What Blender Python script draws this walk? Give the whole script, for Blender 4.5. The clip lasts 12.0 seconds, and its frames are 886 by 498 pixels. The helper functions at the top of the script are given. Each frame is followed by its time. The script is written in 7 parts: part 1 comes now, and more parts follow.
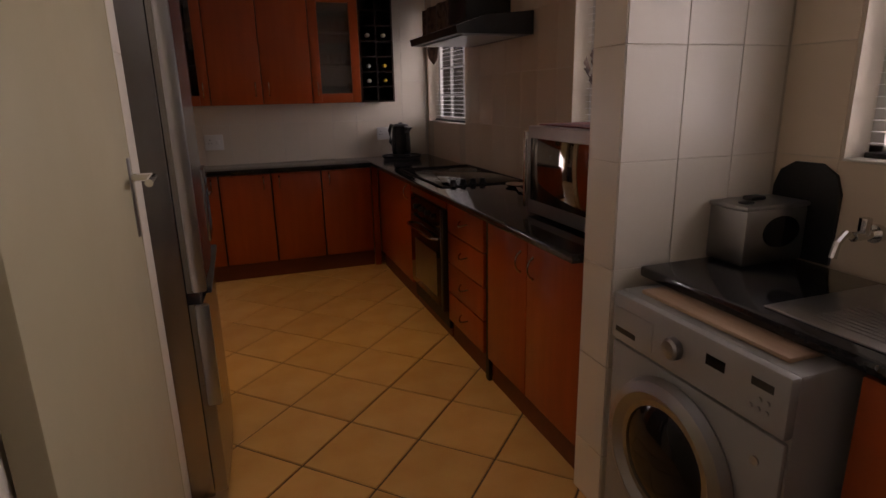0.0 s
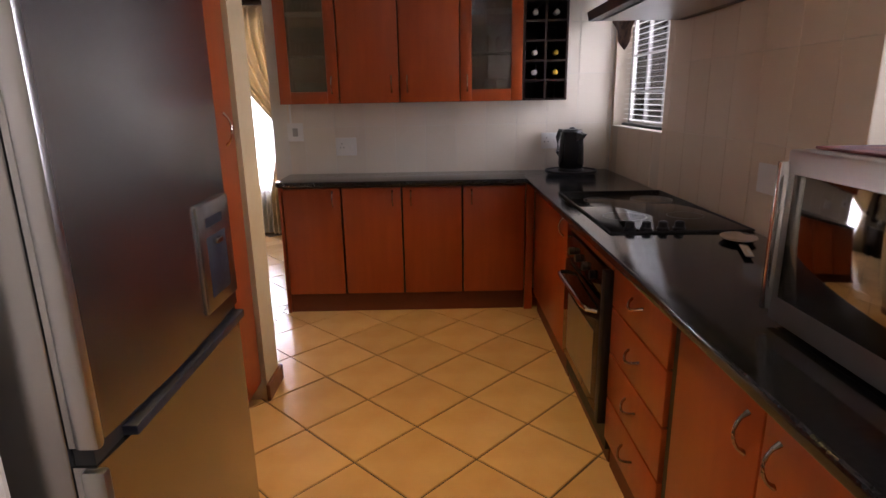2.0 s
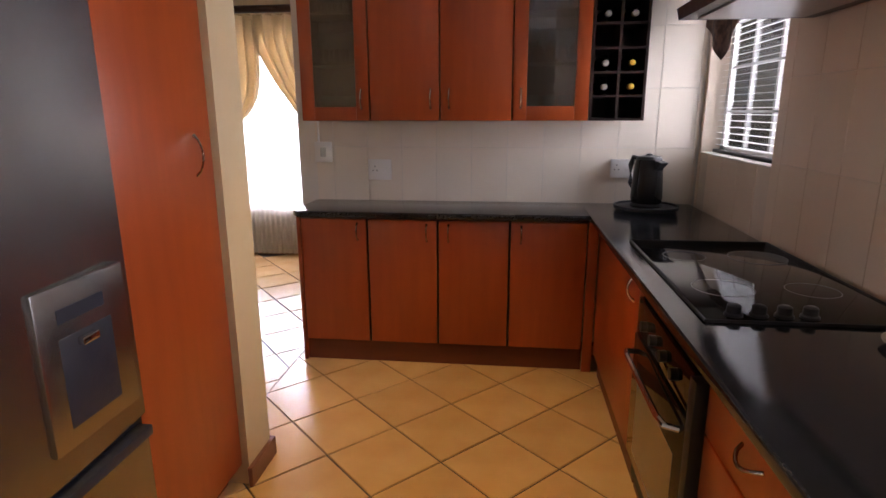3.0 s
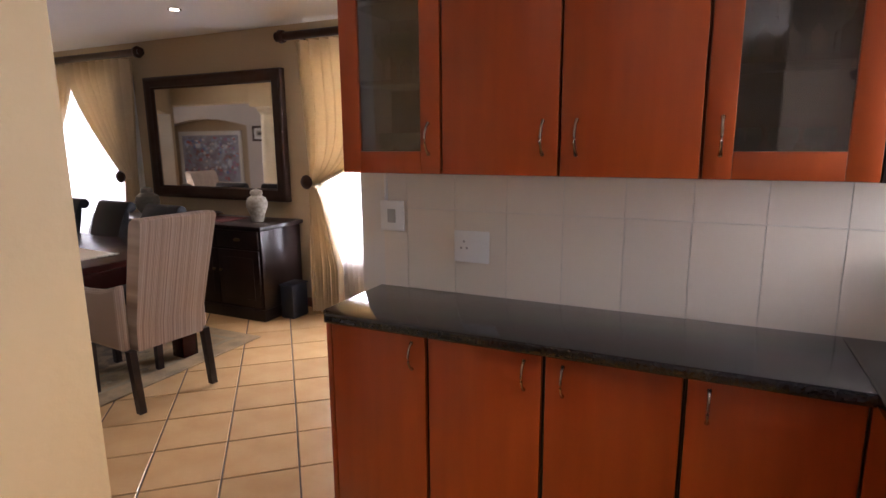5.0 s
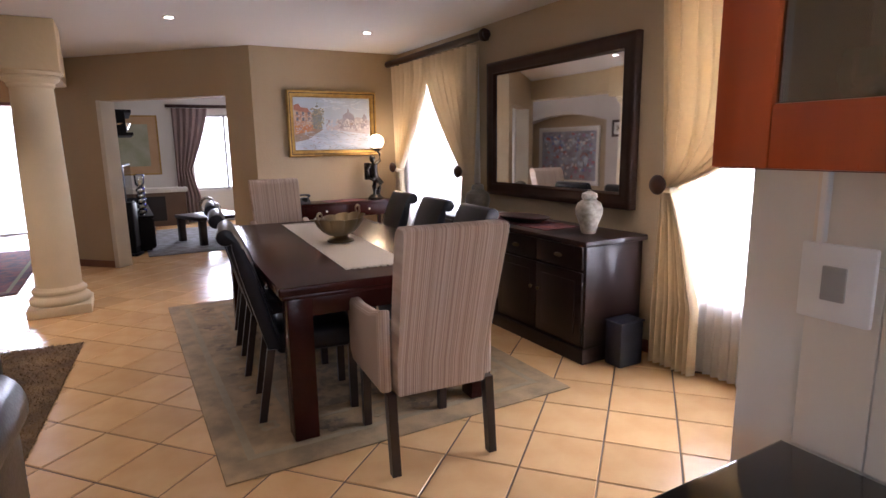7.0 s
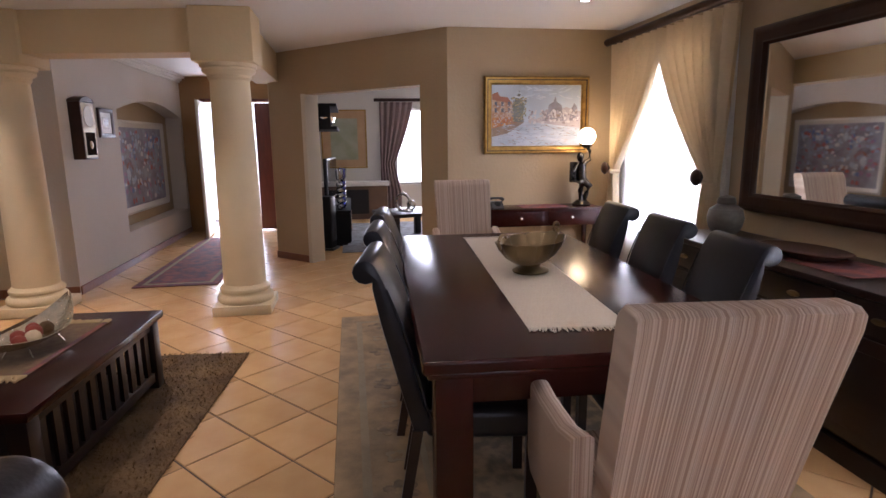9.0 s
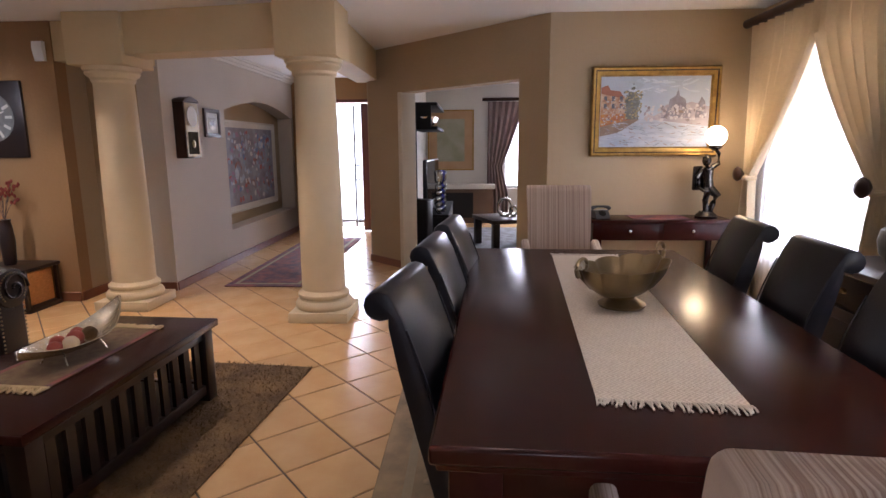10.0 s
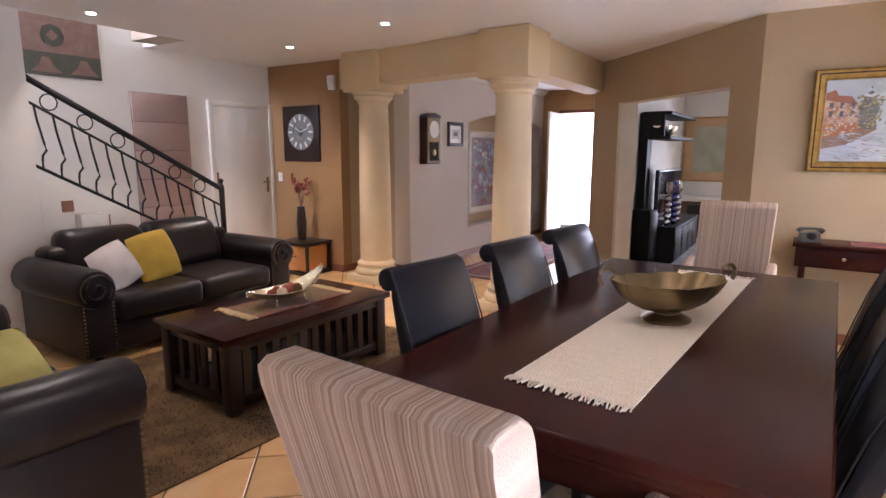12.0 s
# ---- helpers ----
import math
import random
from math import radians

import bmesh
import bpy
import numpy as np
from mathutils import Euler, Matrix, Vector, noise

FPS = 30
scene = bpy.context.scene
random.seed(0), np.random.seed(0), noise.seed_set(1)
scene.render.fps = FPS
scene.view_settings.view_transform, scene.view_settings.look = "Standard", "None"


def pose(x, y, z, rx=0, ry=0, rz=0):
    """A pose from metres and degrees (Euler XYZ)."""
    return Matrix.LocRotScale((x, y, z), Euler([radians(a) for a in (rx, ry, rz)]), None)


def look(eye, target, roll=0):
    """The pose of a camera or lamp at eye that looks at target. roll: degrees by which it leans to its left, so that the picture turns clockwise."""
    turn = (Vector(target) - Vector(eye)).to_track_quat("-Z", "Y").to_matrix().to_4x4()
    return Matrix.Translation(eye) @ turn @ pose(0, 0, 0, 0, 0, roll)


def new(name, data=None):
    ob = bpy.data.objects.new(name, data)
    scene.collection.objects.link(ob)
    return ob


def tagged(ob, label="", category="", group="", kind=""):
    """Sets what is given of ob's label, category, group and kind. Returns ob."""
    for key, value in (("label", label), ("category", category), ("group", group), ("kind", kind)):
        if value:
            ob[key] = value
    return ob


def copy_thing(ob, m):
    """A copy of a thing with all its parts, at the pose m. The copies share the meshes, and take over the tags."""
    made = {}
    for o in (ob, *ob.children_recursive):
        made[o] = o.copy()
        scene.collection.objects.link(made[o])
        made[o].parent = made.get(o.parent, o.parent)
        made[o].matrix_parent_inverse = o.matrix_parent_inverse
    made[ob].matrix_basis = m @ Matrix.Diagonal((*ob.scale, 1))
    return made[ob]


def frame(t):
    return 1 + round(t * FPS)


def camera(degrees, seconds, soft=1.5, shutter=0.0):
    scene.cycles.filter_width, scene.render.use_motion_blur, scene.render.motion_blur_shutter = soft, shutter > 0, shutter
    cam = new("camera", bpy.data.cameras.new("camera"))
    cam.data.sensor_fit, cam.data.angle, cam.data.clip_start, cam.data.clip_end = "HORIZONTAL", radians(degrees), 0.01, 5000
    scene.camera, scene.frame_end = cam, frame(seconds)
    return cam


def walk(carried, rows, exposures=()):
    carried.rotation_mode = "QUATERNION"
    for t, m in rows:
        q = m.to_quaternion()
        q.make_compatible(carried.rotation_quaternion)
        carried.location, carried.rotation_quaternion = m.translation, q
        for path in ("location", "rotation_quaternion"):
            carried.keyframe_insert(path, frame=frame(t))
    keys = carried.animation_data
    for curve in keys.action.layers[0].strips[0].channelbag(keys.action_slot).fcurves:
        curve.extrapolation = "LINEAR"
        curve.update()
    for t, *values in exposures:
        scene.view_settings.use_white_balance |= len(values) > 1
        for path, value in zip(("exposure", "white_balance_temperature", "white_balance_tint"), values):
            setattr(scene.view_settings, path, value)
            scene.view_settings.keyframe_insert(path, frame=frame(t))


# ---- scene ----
cam = camera(75.8, 12.0)
PATH = [
    (0, (-0.121, -0.402, 1.432), (0.515, 1.421, 0.909), -1.2),
    (0.5, (-0.007, -0.145, 1.44), (0.561, 1.696, 0.903), -1.4),
    (1, (0.137, 0.109, 1.398), (0.586, 1.988, 0.877), -1.4),
    (1.5, (0.244, 0.344, 1.399), (0.473, 2.262, 0.88), -1.2),
    (2, (0.336, 0.658, 1.412), (0.345, 2.59, 0.898), -1.0),
    (2.5, (0.418, 0.943, 1.448), (0.274, 2.868, 0.928), -0.9),
    (2.7, (0.434, 1.062, 1.438), (0.264, 2.99, 0.932), -0.6),
    (4.3, (0.589, 2.324, 1.494), (0.057, 4.216, 1.122), -0.6),
    (4.5, (0.552, 2.391, 1.529), (-0.027, 4.266, 1.146), -1.0),
    (5, (0.511, 2.734, 1.496), (-0.328, 4.51, 1.12), -0.5),
    (5.5, (0.368, 3.122, 1.464), (-0.766, 4.726, 1.09), -1.5),
    (6, (0.239, 3.351, 1.451), (-1.126, 4.763, 1.075), -1.7),
    (6.5, (0.035, 3.594, 1.432), (-1.537, 4.776, 1.068), -1.1),
    (7, (-0.208, 3.773, 1.421), (-1.923, 4.735, 1.058), -0.9),
    (8.8, (-1.13, 4.152, 1.415), (-3.066, 4.518, 1.07), 0.2),
    (9, (-1.159, 4.154, 1.435), (-3.099, 4.462, 1.061), -0.6),
    (9.5, (-1.448, 4.28, 1.421), (-3.409, 4.418, 1.053), -0.6),
    (10, (-1.648, 4.431, 1.411), (-3.612, 4.331, 1.049), -0.4),
    (10.5, (-1.71, 4.652, 1.409), (-3.64, 4.265, 1.053), -0.3),
    (11, (-1.693, 4.943, 1.436), (-3.545, 4.277, 1.085), -0.1),
    (11.5, (-1.619, 5.194, 1.437), (-3.369, 4.289, 1.093), 0.0),
    (12, (-1.515, 5.41, 1.445), (-3.186, 4.365, 1.106), 0.1),
]

# ---- world and light ----
EXPO = [(t, stops, 6950 if t < 1.2 else 6050 if t < 6 else 5750, 30 if t < 1.2 else 24) for t, stops in ((0.0, -2.2), (0.5, -2.0), (1.0, -1.55), (1.5, -1.1), (2.0, -0.85), (2.5, -0.55), (4.5, -0.7), (5.0, -0.45), (5.5, -0.22), (7.0, -0.2), (9.0, -0.28), (10.5, -0.3), (12.0, 0.25))]
world = bpy.data.worlds.new("sky")
scene.world = world
world.use_nodes = True
wn, wl = world.node_tree.nodes, world.node_tree.links
sky = wn.new("ShaderNodeTexSky")
sky.sky_type, sky.sun_disc, sky.sun_elevation, sky.sun_rotation = "NISHITA", False, radians(40), radians(200)
wl.new(sky.outputs[0], wn["Background"].inputs[0])
wn["Background"].inputs[1].default_value = 0.1
sun = new("sun", bpy.data.lights.new("sun", "SUN"))
sun.data.energy, sun.data.angle, sun.data.color = 1.5, radians(6), (1.0, 0.95, 0.88)
sun.matrix_world = look((2, 12, 10), (0, 4, 0))

CEIL = 2.47


def window_light(x, y, z, facing, w, h, watts, tint=(1.0, 0.98, 0.96)):
    """Daylight that enters through one opening, real or added."""
    d = bpy.data.lights.new("daylight", "AREA")
    d.shape, d.size, d.size_y, d.energy, d.color = "RECTANGLE", w, h, watts, tint
    ob = new("daylight", d)
    ob.matrix_world = look((x, y, z), (x + facing[0], y + facing[1], z))
    return ob


window_light(-5.65, 7.1, 1.35, (0, -1), 1.35, 1.75, 150, (0.94, 0.97, 1.0))
window_light(-1.95, 7.1, 1.35, (0, -1), 1.35, 1.75, 500, (0.94, 0.97, 1.0))
window_light(1.9, 4.22, 1.65, (-1, 0), 0.95, 0.9, 30, (0.94, 0.97, 1.0))
window_light(1.9, 1.8, 1.65, (-1, 0), 0.9, 0.9, 20, (0.94, 0.97, 1.0))
window_light(1.9, 0.22, 1.65, (-1, 0), 1.05, 0.9, 44, (0.94, 0.97, 1.0))
window_light(-11.5, 2.45, 1.05, (1, 0), 1.3, 2.1, 112, (0.93, 0.96, 1.0))
window_light(-12.6, 5.6, 1.3, (1, 0), 1.3, 1.5, 170, (0.95, 0.97, 1.0))
window_light(-5.13, -0.75, 1.3, (0, 1), 0.55, 1.4, 14, (1.0, 0.98, 0.96))
# Fill light from an added, unseen upper opening that brightens the stairs.
window_light(-1.0, 0.0, 3.5, (-1, -0.05), 0.6, 1.1, 190, (0.94, 0.97, 1.0))


def spot(x, y, watts=9, tint=(1.0, 0.84, 0.64), z=CEIL - 0.03, cone=95):
    d = bpy.data.lights.new("downlight_beam", "SPOT")
    d.energy, d.spot_size, d.spot_blend, d.color, d.shadow_soft_size = watts, radians(cone), 0.8, tint, 0.04
    ob = new("downlight_beam", d)
    ob.matrix_world = look((x, y, z), (x, y, 0), 0)
    return ob


DOWNLIGHTS = [(-5.55, 4.25), (-5.5, 5.95), (-5.4, 2.42), (-5.75, 0.95), (-3.95, 0.75), (-3.2, 2.4), (-3.2, 4.3), (-3.2, 5.95)]
for px, py in DOWNLIGHTS:
    spot(px, py, 26 if py > 3 else 105 if px < -5 else 55)
# Two unseen lamps, added over the kitchen to pool yellow on its floor.
for py in (1.9, 3.4):
    spot(0.15, py, 112, (1.0, 0.68, 0.16), cone=66)

# ---- materials ----


def mat(name, col, rough=0.6, metal=0.0, col2=None, scale=4.0, mix=0.5, bump=0.1, bscale=60.0, stretch=(1, 1, 1), coat=0.0, rand=0.0, spec=0.5, rvar=0.2, detail=6.0):
    """Paint, plaster, wood, stone or metal: two colours through a coarse and a fine noise, with fine relief."""
    m = bpy.data.materials.new(name)
    m.use_nodes = True
    n, l = m.node_tree.nodes, m.node_tree.links
    b = n["Principled BSDF"]
    b.inputs["Roughness"].default_value, b.inputs["Metallic"].default_value = rough, metal
    b.inputs["Coat Weight"].default_value, b.inputs["Specular IOR Level"].default_value = coat, spec
    b.inputs["Coat Roughness"].default_value = 0.08
    tc, mp = n.new("ShaderNodeTexCoord"), n.new("ShaderNodeMapping")
    mp.inputs["Scale"].default_value = stretch
    l.new(tc.outputs["Object"], mp.inputs["Vector"])
    big, fine = n.new("ShaderNodeTexNoise"), n.new("ShaderNodeTexNoise")
    big.inputs["Scale"].default_value, big.inputs["Detail"].default_value = scale, detail
    fine.inputs["Scale"].default_value, fine.inputs["Detail"].default_value = bscale, 4
    l.new(mp.outputs[0], big.inputs["Vector"])
    l.new(mp.outputs[0], fine.inputs["Vector"])
    ramp = n.new("ShaderNodeValToRGB")
    c2 = col2 or tuple(c * 0.8 for c in col)
    ramp.color_ramp.elements[0].position, ramp.color_ramp.elements[1].position = 0.5 - mix / 2, 0.5 + mix / 2
    ramp.color_ramp.elements[0].color, ramp.color_ramp.elements[1].color = (*c2, 1), (*col, 1)
    l.new(big.outputs["Fac"], ramp.inputs["Fac"])
    out = ramp.outputs["Color"]
    if rand:
        oi, hsv = n.new("ShaderNodeObjectInfo"), n.new("ShaderNodeHueSaturation")
        mr = n.new("ShaderNodeMapRange")
        mr.inputs["To Min"].default_value, mr.inputs["To Max"].default_value = 1 - rand, 1 + rand
        l.new(oi.outputs["Random"], mr.inputs["Value"])
        l.new(mr.outputs[0], hsv.inputs["Value"])
        l.new(out, hsv.inputs["Color"])
        out = hsv.outputs["Color"]
    l.new(out, b.inputs["Base Color"])
    rr = n.new("ShaderNodeMapRange")
    rr.inputs["To Min"].default_value, rr.inputs["To Max"].default_value = max(0.02, rough * (1 - rvar)), min(1, rough * (1 + rvar))
    l.new(fine.outputs["Fac"], rr.inputs["Value"])
    l.new(rr.outputs[0], b.inputs["Roughness"])
    if bump:
        bp = n.new("ShaderNodeBump")
        bp.inputs["Strength"].default_value, bp.inputs["Distance"].default_value = bump, 0.01
        l.new(fine.outputs["Fac"], bp.inputs["Height"])
        l.new(bp.outputs[0], b.inputs["Normal"])
    return m


def glow(name, col, strength):
    m = bpy.data.materials.new(name)
    m.use_nodes = True
    b = m.node_tree.nodes["Principled BSDF"]
    b.inputs["Emission Color"].default_value, b.inputs["Emission Strength"].default_value = (*col, 1), strength
    b.inputs["Base Color"].default_value = (*col, 1)
    return m


def cloth(name, col, see=0.0, through_light=0.35, col2=None, scale=40.0):
    """Hanging fabric that lets some light through."""
    m = bpy.data.materials.new(name)
    m.use_nodes = True
    n, l = m.node_tree.nodes, m.node_tree.links
    b = n["Principled BSDF"]
    b.inputs["Roughness"].default_value = 0.85
    tc, no, ramp = n.new("ShaderNodeTexCoord"), n.new("ShaderNodeTexNoise"), n.new("ShaderNodeValToRGB")
    no.inputs["Scale"].default_value = scale
    l.new(tc.outputs["Object"], no.inputs["Vector"])
    ramp.color_ramp.elements[0].color = (*(col2 or tuple(c * 0.88 for c in col)), 1)
    ramp.color_ramp.elements[1].color = (*col, 1)
    l.new(no.outputs["Fac"], ramp.inputs["Fac"])
    l.new(ramp.outputs[0], b.inputs["Base Color"])
    tr, mx = n.new("ShaderNodeBsdfTranslucent"), n.new("ShaderNodeMixShader")
    l.new(ramp.outputs[0], tr.inputs["Color"])
    mx.inputs[0].default_value = through_light
    l.new(b.outputs[0], mx.inputs[1])
    l.new(tr.outputs[0], mx.inputs[2])
    last = mx
    if see:
        tp, m2 = n.new("ShaderNodeBsdfTransparent"), n.new("ShaderNodeMixShader")
        m2.inputs[0].default_value = see
        l.new(mx.outputs[0], m2.inputs[1])
        l.new(tp.outputs[0], m2.inputs[2])
        last = m2
    l.new(last.outputs[0], n["Material Output"].inputs["Surface"])
    return m


def glassy(name, tint=(1, 1, 1), rough=0.0, see=0.85):
    """Thin clear pane: sharp gloss over a see-through body."""
    m = bpy.data.materials.new(name)
    m.use_nodes = True
    n, l = m.node_tree.nodes, m.node_tree.links
    n.remove(n["Principled BSDF"])
    tp, gl, mx = n.new("ShaderNodeBsdfTransparent"), n.new("ShaderNodeBsdfGlossy"), n.new("ShaderNodeMixShader")
    fr = n.new("ShaderNodeFresnel")
    tp.inputs["Color"].default_value = (*tint, 1)
    gl.inputs["Roughness"].default_value = rough
    mm = n.new("ShaderNodeMath")
    mm.operation = "MAXIMUM"
    mm.inputs[1].default_value = 1 - see
    l.new(fr.outputs[0], mm.inputs[0])
    l.new(mm.outputs[0], mx.inputs[0])
    l.new(tp.outputs[0], mx.inputs[1])
    l.new(gl.outputs[0], mx.inputs[2])
    l.new(mx.outputs[0], n["Material Output"].inputs["Surface"])
    return m


def striped(name, cols, scale, axis="X", rough=0.9):
    """Woven upholstery with irregular narrow stripes along one axis."""
    m = bpy.data.materials.new(name)
    m.use_nodes = True
    n, l = m.node_tree.nodes, m.node_tree.links
    b = n["Principled BSDF"]
    b.inputs["Roughness"].default_value = rough
    tc, sep, co = n.new("ShaderNodeTexCoord"), n.new("ShaderNodeSeparateXYZ"), n.new("ShaderNodeCombineXYZ")
    l.new(tc.outputs["Object"], sep.inputs[0])
    l.new(sep.outputs[axis], co.inputs["X"])
    no, fine, ramp = n.new("ShaderNodeTexNoise"), n.new("ShaderNodeTexNoise"), n.new("ShaderNodeValToRGB")
    no.inputs["Scale"].default_value, no.inputs["Detail"].default_value = scale, 5
    l.new(co.outputs[0], no.inputs["Vector"])
    fine.inputs["Scale"].default_value = 260
    l.new(tc.outputs["Object"], fine.inputs["Vector"])
    el = ramp.color_ramp.elements
    el[0].position, el[1].position = 0.32, 0.68
    el[0].color, el[1].color = (*cols[0], 1), (*cols[-1], 1)
    for i, c in enumerate(cols[1:-1]):
        e = el.new(0.32 + 0.36 * (i + 1) / (len(cols) - 1))
        e.color = (*c, 1)
    l.new(no.outputs["Fac"], ramp.inputs["Fac"])
    l.new(ramp.outputs[0], b.inputs["Base Color"])
    bp = n.new("ShaderNodeBump")
    bp.inputs["Strength"].default_value, bp.inputs["Distance"].default_value = 0.4, 0.004
    l.new(fine.outputs["Fac"], bp.inputs["Height"])
    l.new(bp.outputs[0], b.inputs["Normal"])
    return m


def herringbone(name, light, dark, pitch, step):
    """Woven cloth with zigzag ribs: pitch is the width of a zigzag, step the spacing of its ribs."""
    m = bpy.data.materials.new(name)
    m.use_nodes = True
    n, l = m.node_tree.nodes, m.node_tree.links
    b = n["Principled BSDF"]
    b.inputs["Roughness"].default_value = 0.95
    tc, sep = n.new("ShaderNodeTexCoord"), n.new("ShaderNodeSeparateXYZ")
    l.new(tc.outputs["Object"], sep.inputs[0])

    def step_node(kind, a, c):
        q = n.new("ShaderNodeMath")
        q.operation = kind
        for i, v in enumerate((a, c)):
            if isinstance(v, (int, float)):
                q.inputs[i].default_value = v
            else:
                l.new(v, q.inputs[i])
        return q.outputs[0]
    zig = step_node("PINGPONG", sep.outputs["X"], pitch)
    rib = step_node("ADD", sep.outputs["Y"], zig)
    wave = step_node("SINE", step_node("MULTIPLY", rib, 6.2832 / step), 0.0)
    no = n.new("ShaderNodeTexNoise")
    no.inputs["Scale"].default_value = 90
    l.new(tc.outputs["Object"], no.inputs["Vector"])
    mixed = step_node("ADD", step_node("MULTIPLY", wave, 0.28), no.outputs["Fac"])
    ramp = n.new("ShaderNodeValToRGB")
    ramp.color_ramp.elements[0].position, ramp.color_ramp.elements[1].position = 0.2, 0.7
    ramp.color_ramp.elements[0].color, ramp.color_ramp.elements[1].color = (*dark, 1), (*light, 1)
    l.new(mixed, ramp.inputs[0])
    l.new(ramp.outputs[0], b.inputs["Base Color"])
    bp = n.new("ShaderNodeBump")
    bp.inputs["Strength"].default_value, bp.inputs["Distance"].default_value = 0.6, 0.004
    l.new(mixed, bp.inputs["Height"])
    l.new(bp.outputs[0], b.inputs["Normal"])
    return m


M_RUNNER = herringbone("woven_runner", (0.72, 0.65, 0.54), (0.58, 0.50, 0.40), 0.026, 0.014)
M_WALL = mat("plaster_taupe", (0.43, 0.33, 0.205), 0.85, col2=(0.395, 0.30, 0.182), scale=1.5, bump=0.25, bscale=35)
M_BROWN = mat("plaster_brown", (0.33, 0.19, 0.08), 0.85, col2=(0.29, 0.165, 0.068), scale=1.5, bump=0.25, bscale=35)
M_WHITEWALL = mat("plaster_white", (0.72, 0.69, 0.63), 0.8, col2=(0.66, 0.63, 0.57), scale=1.2, bump=0.15, bscale=40)
M_CREAM = mat("plaster_cream", (0.62, 0.475, 0.27), 0.8, col2=(0.55, 0.415, 0.228), scale=1.6, bump=0.2, bscale=30)
M_COLUMN = mat("cast_stone_cream", (0.70, 0.575, 0.37), 0.7, col2=(0.62, 0.50, 0.31), scale=3, bump=0.15, bscale=70)
M_CEIL = mat("ceiling_paint", (0.80, 0.78, 0.75), 0.9, col2=(0.76, 0.74, 0.71), scale=0.8, bump=0.05)
M_WTILE = mat("glazed_wall_tile", (0.74, 0.665, 0.56), 0.30, col2=(0.71, 0.635, 0.525), scale=2.5, bump=0.015, bscale=20, rand=0.025, detail=2)
# Warm room light on the window wall is put into this tile colour.
M_WTILE_WARM_LIT = mat("warm_lit_wall_tile", (0.70, 0.575, 0.43), 0.34, col2=(0.66, 0.535, 0.39), scale=2.5, bump=0.015, bscale=20, rand=0.02, detail=2)
M_GROUTW = mat("wall_grout", (0.68, 0.59, 0.47), 0.9, bump=0.1)
M_FTILE = mat("glazed_floor_tile", (0.72, 0.475, 0.23), 0.22, col2=(0.60, 0.345, 0.14), scale=4.5, mix=0.6, bump=0.03, bscale=14, rand=0.08, detail=5)
M_GROUT = mat("floor_grout", (0.13, 0.09, 0.06), 0.95, bump=0.2)
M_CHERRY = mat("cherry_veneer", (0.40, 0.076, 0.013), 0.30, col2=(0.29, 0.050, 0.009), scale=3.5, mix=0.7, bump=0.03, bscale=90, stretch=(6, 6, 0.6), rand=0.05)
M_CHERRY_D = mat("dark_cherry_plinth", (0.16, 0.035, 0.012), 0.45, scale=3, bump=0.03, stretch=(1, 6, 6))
M_GAP = mat("black_edging", (0.012, 0.010, 0.010), 0.5, bump=0)
M_GRANITE = mat("black_granite", (0.020, 0.020, 0.022), 0.07, col2=(0.008, 0.008, 0.009), scale=90, mix=0.3, bump=0.02, bscale=200)
M_STEEL = mat("brushed_steel", (0.42, 0.41, 0.40), 0.30, 1.0, col2=(0.36, 0.35, 0.34), scale=6, bump=0, bscale=8, rvar=0.1)
M_SATIN = mat("satin_steel", (0.62, 0.60, 0.58), 0.36, 1.0, col2=(0.56, 0.54, 0.52), scale=5, bump=0, bscale=8, rvar=0.1)
M_FRIDGE = mat("dark_brushed_steel", (0.42, 0.41, 0.40), 0.26, 1.0, col2=(0.31, 0.30, 0.29), scale=2, bump=0, bscale=3, rvar=0.08, detail=2)
M_BOW = mat("satin_bronze_chrome", (0.42, 0.36, 0.30), 0.25, 1.0, bump=0)
M_CHROME = mat("chrome", (0.75, 0.74, 0.72), 0.12, 1.0, bump=0)
M_BLACKGLASS = mat("black_glass", (0.010, 0.010, 0.011), 0.06, bump=0, spec=0.3)
M_MIRRORBLACK = mat("mirrored_black_glass", (0.30, 0.28, 0.26), 0.05, 1.0, col2=(0.27, 0.25, 0.23), bump=0, rvar=0.1)
M_BLACKPL = mat("black_plastic", (0.015, 0.015, 0.016), 0.35, bump=0.05)
M_WHITEPL = mat("white_plastic", (0.84, 0.83, 0.80), 0.4, bump=0.02)
M_GREYPL = mat("silver_grey_plastic", (0.36, 0.35, 0.33), 0.42, col2=(0.33, 0.32, 0.30), bump=0.03)
M_DOORW = mat("white_gloss_paint", (0.68, 0.64, 0.55), 0.4, col2=(0.60, 0.56, 0.46), scale=2.2, bump=0.06, bscale=30)
M_MAHOG = mat("mahogany_polish", (0.033, 0.0062, 0.0042), 0.23, col2=(0.021, 0.004, 0.003), scale=2.2, mix=0.9, bump=0, bscale=1.5, stretch=(0.6, 6, 6), coat=0, rvar=0.04, detail=3, spec=0.24)
M_WENGE = mat("dark_stained_wood", (0.024, 0.011, 0.008), 0.33, col2=(0.013, 0.006, 0.005), scale=4, mix=0.8, bump=0.02, bscale=30, stretch=(1, 6, 6), rvar=0.08)
M_LEATHER = mat("black_leather", (0.011, 0.011, 0.015), 0.34, col2=(0.007, 0.007, 0.010), scale=3, bump=0.05, bscale=140, spec=0.28)
M_LEATHERB = mat("brown_black_leather", (0.016, 0.011, 0.011), 0.32, col2=(0.009, 0.006, 0.006), scale=3, bump=0.09, bscale=70, spec=0.34)
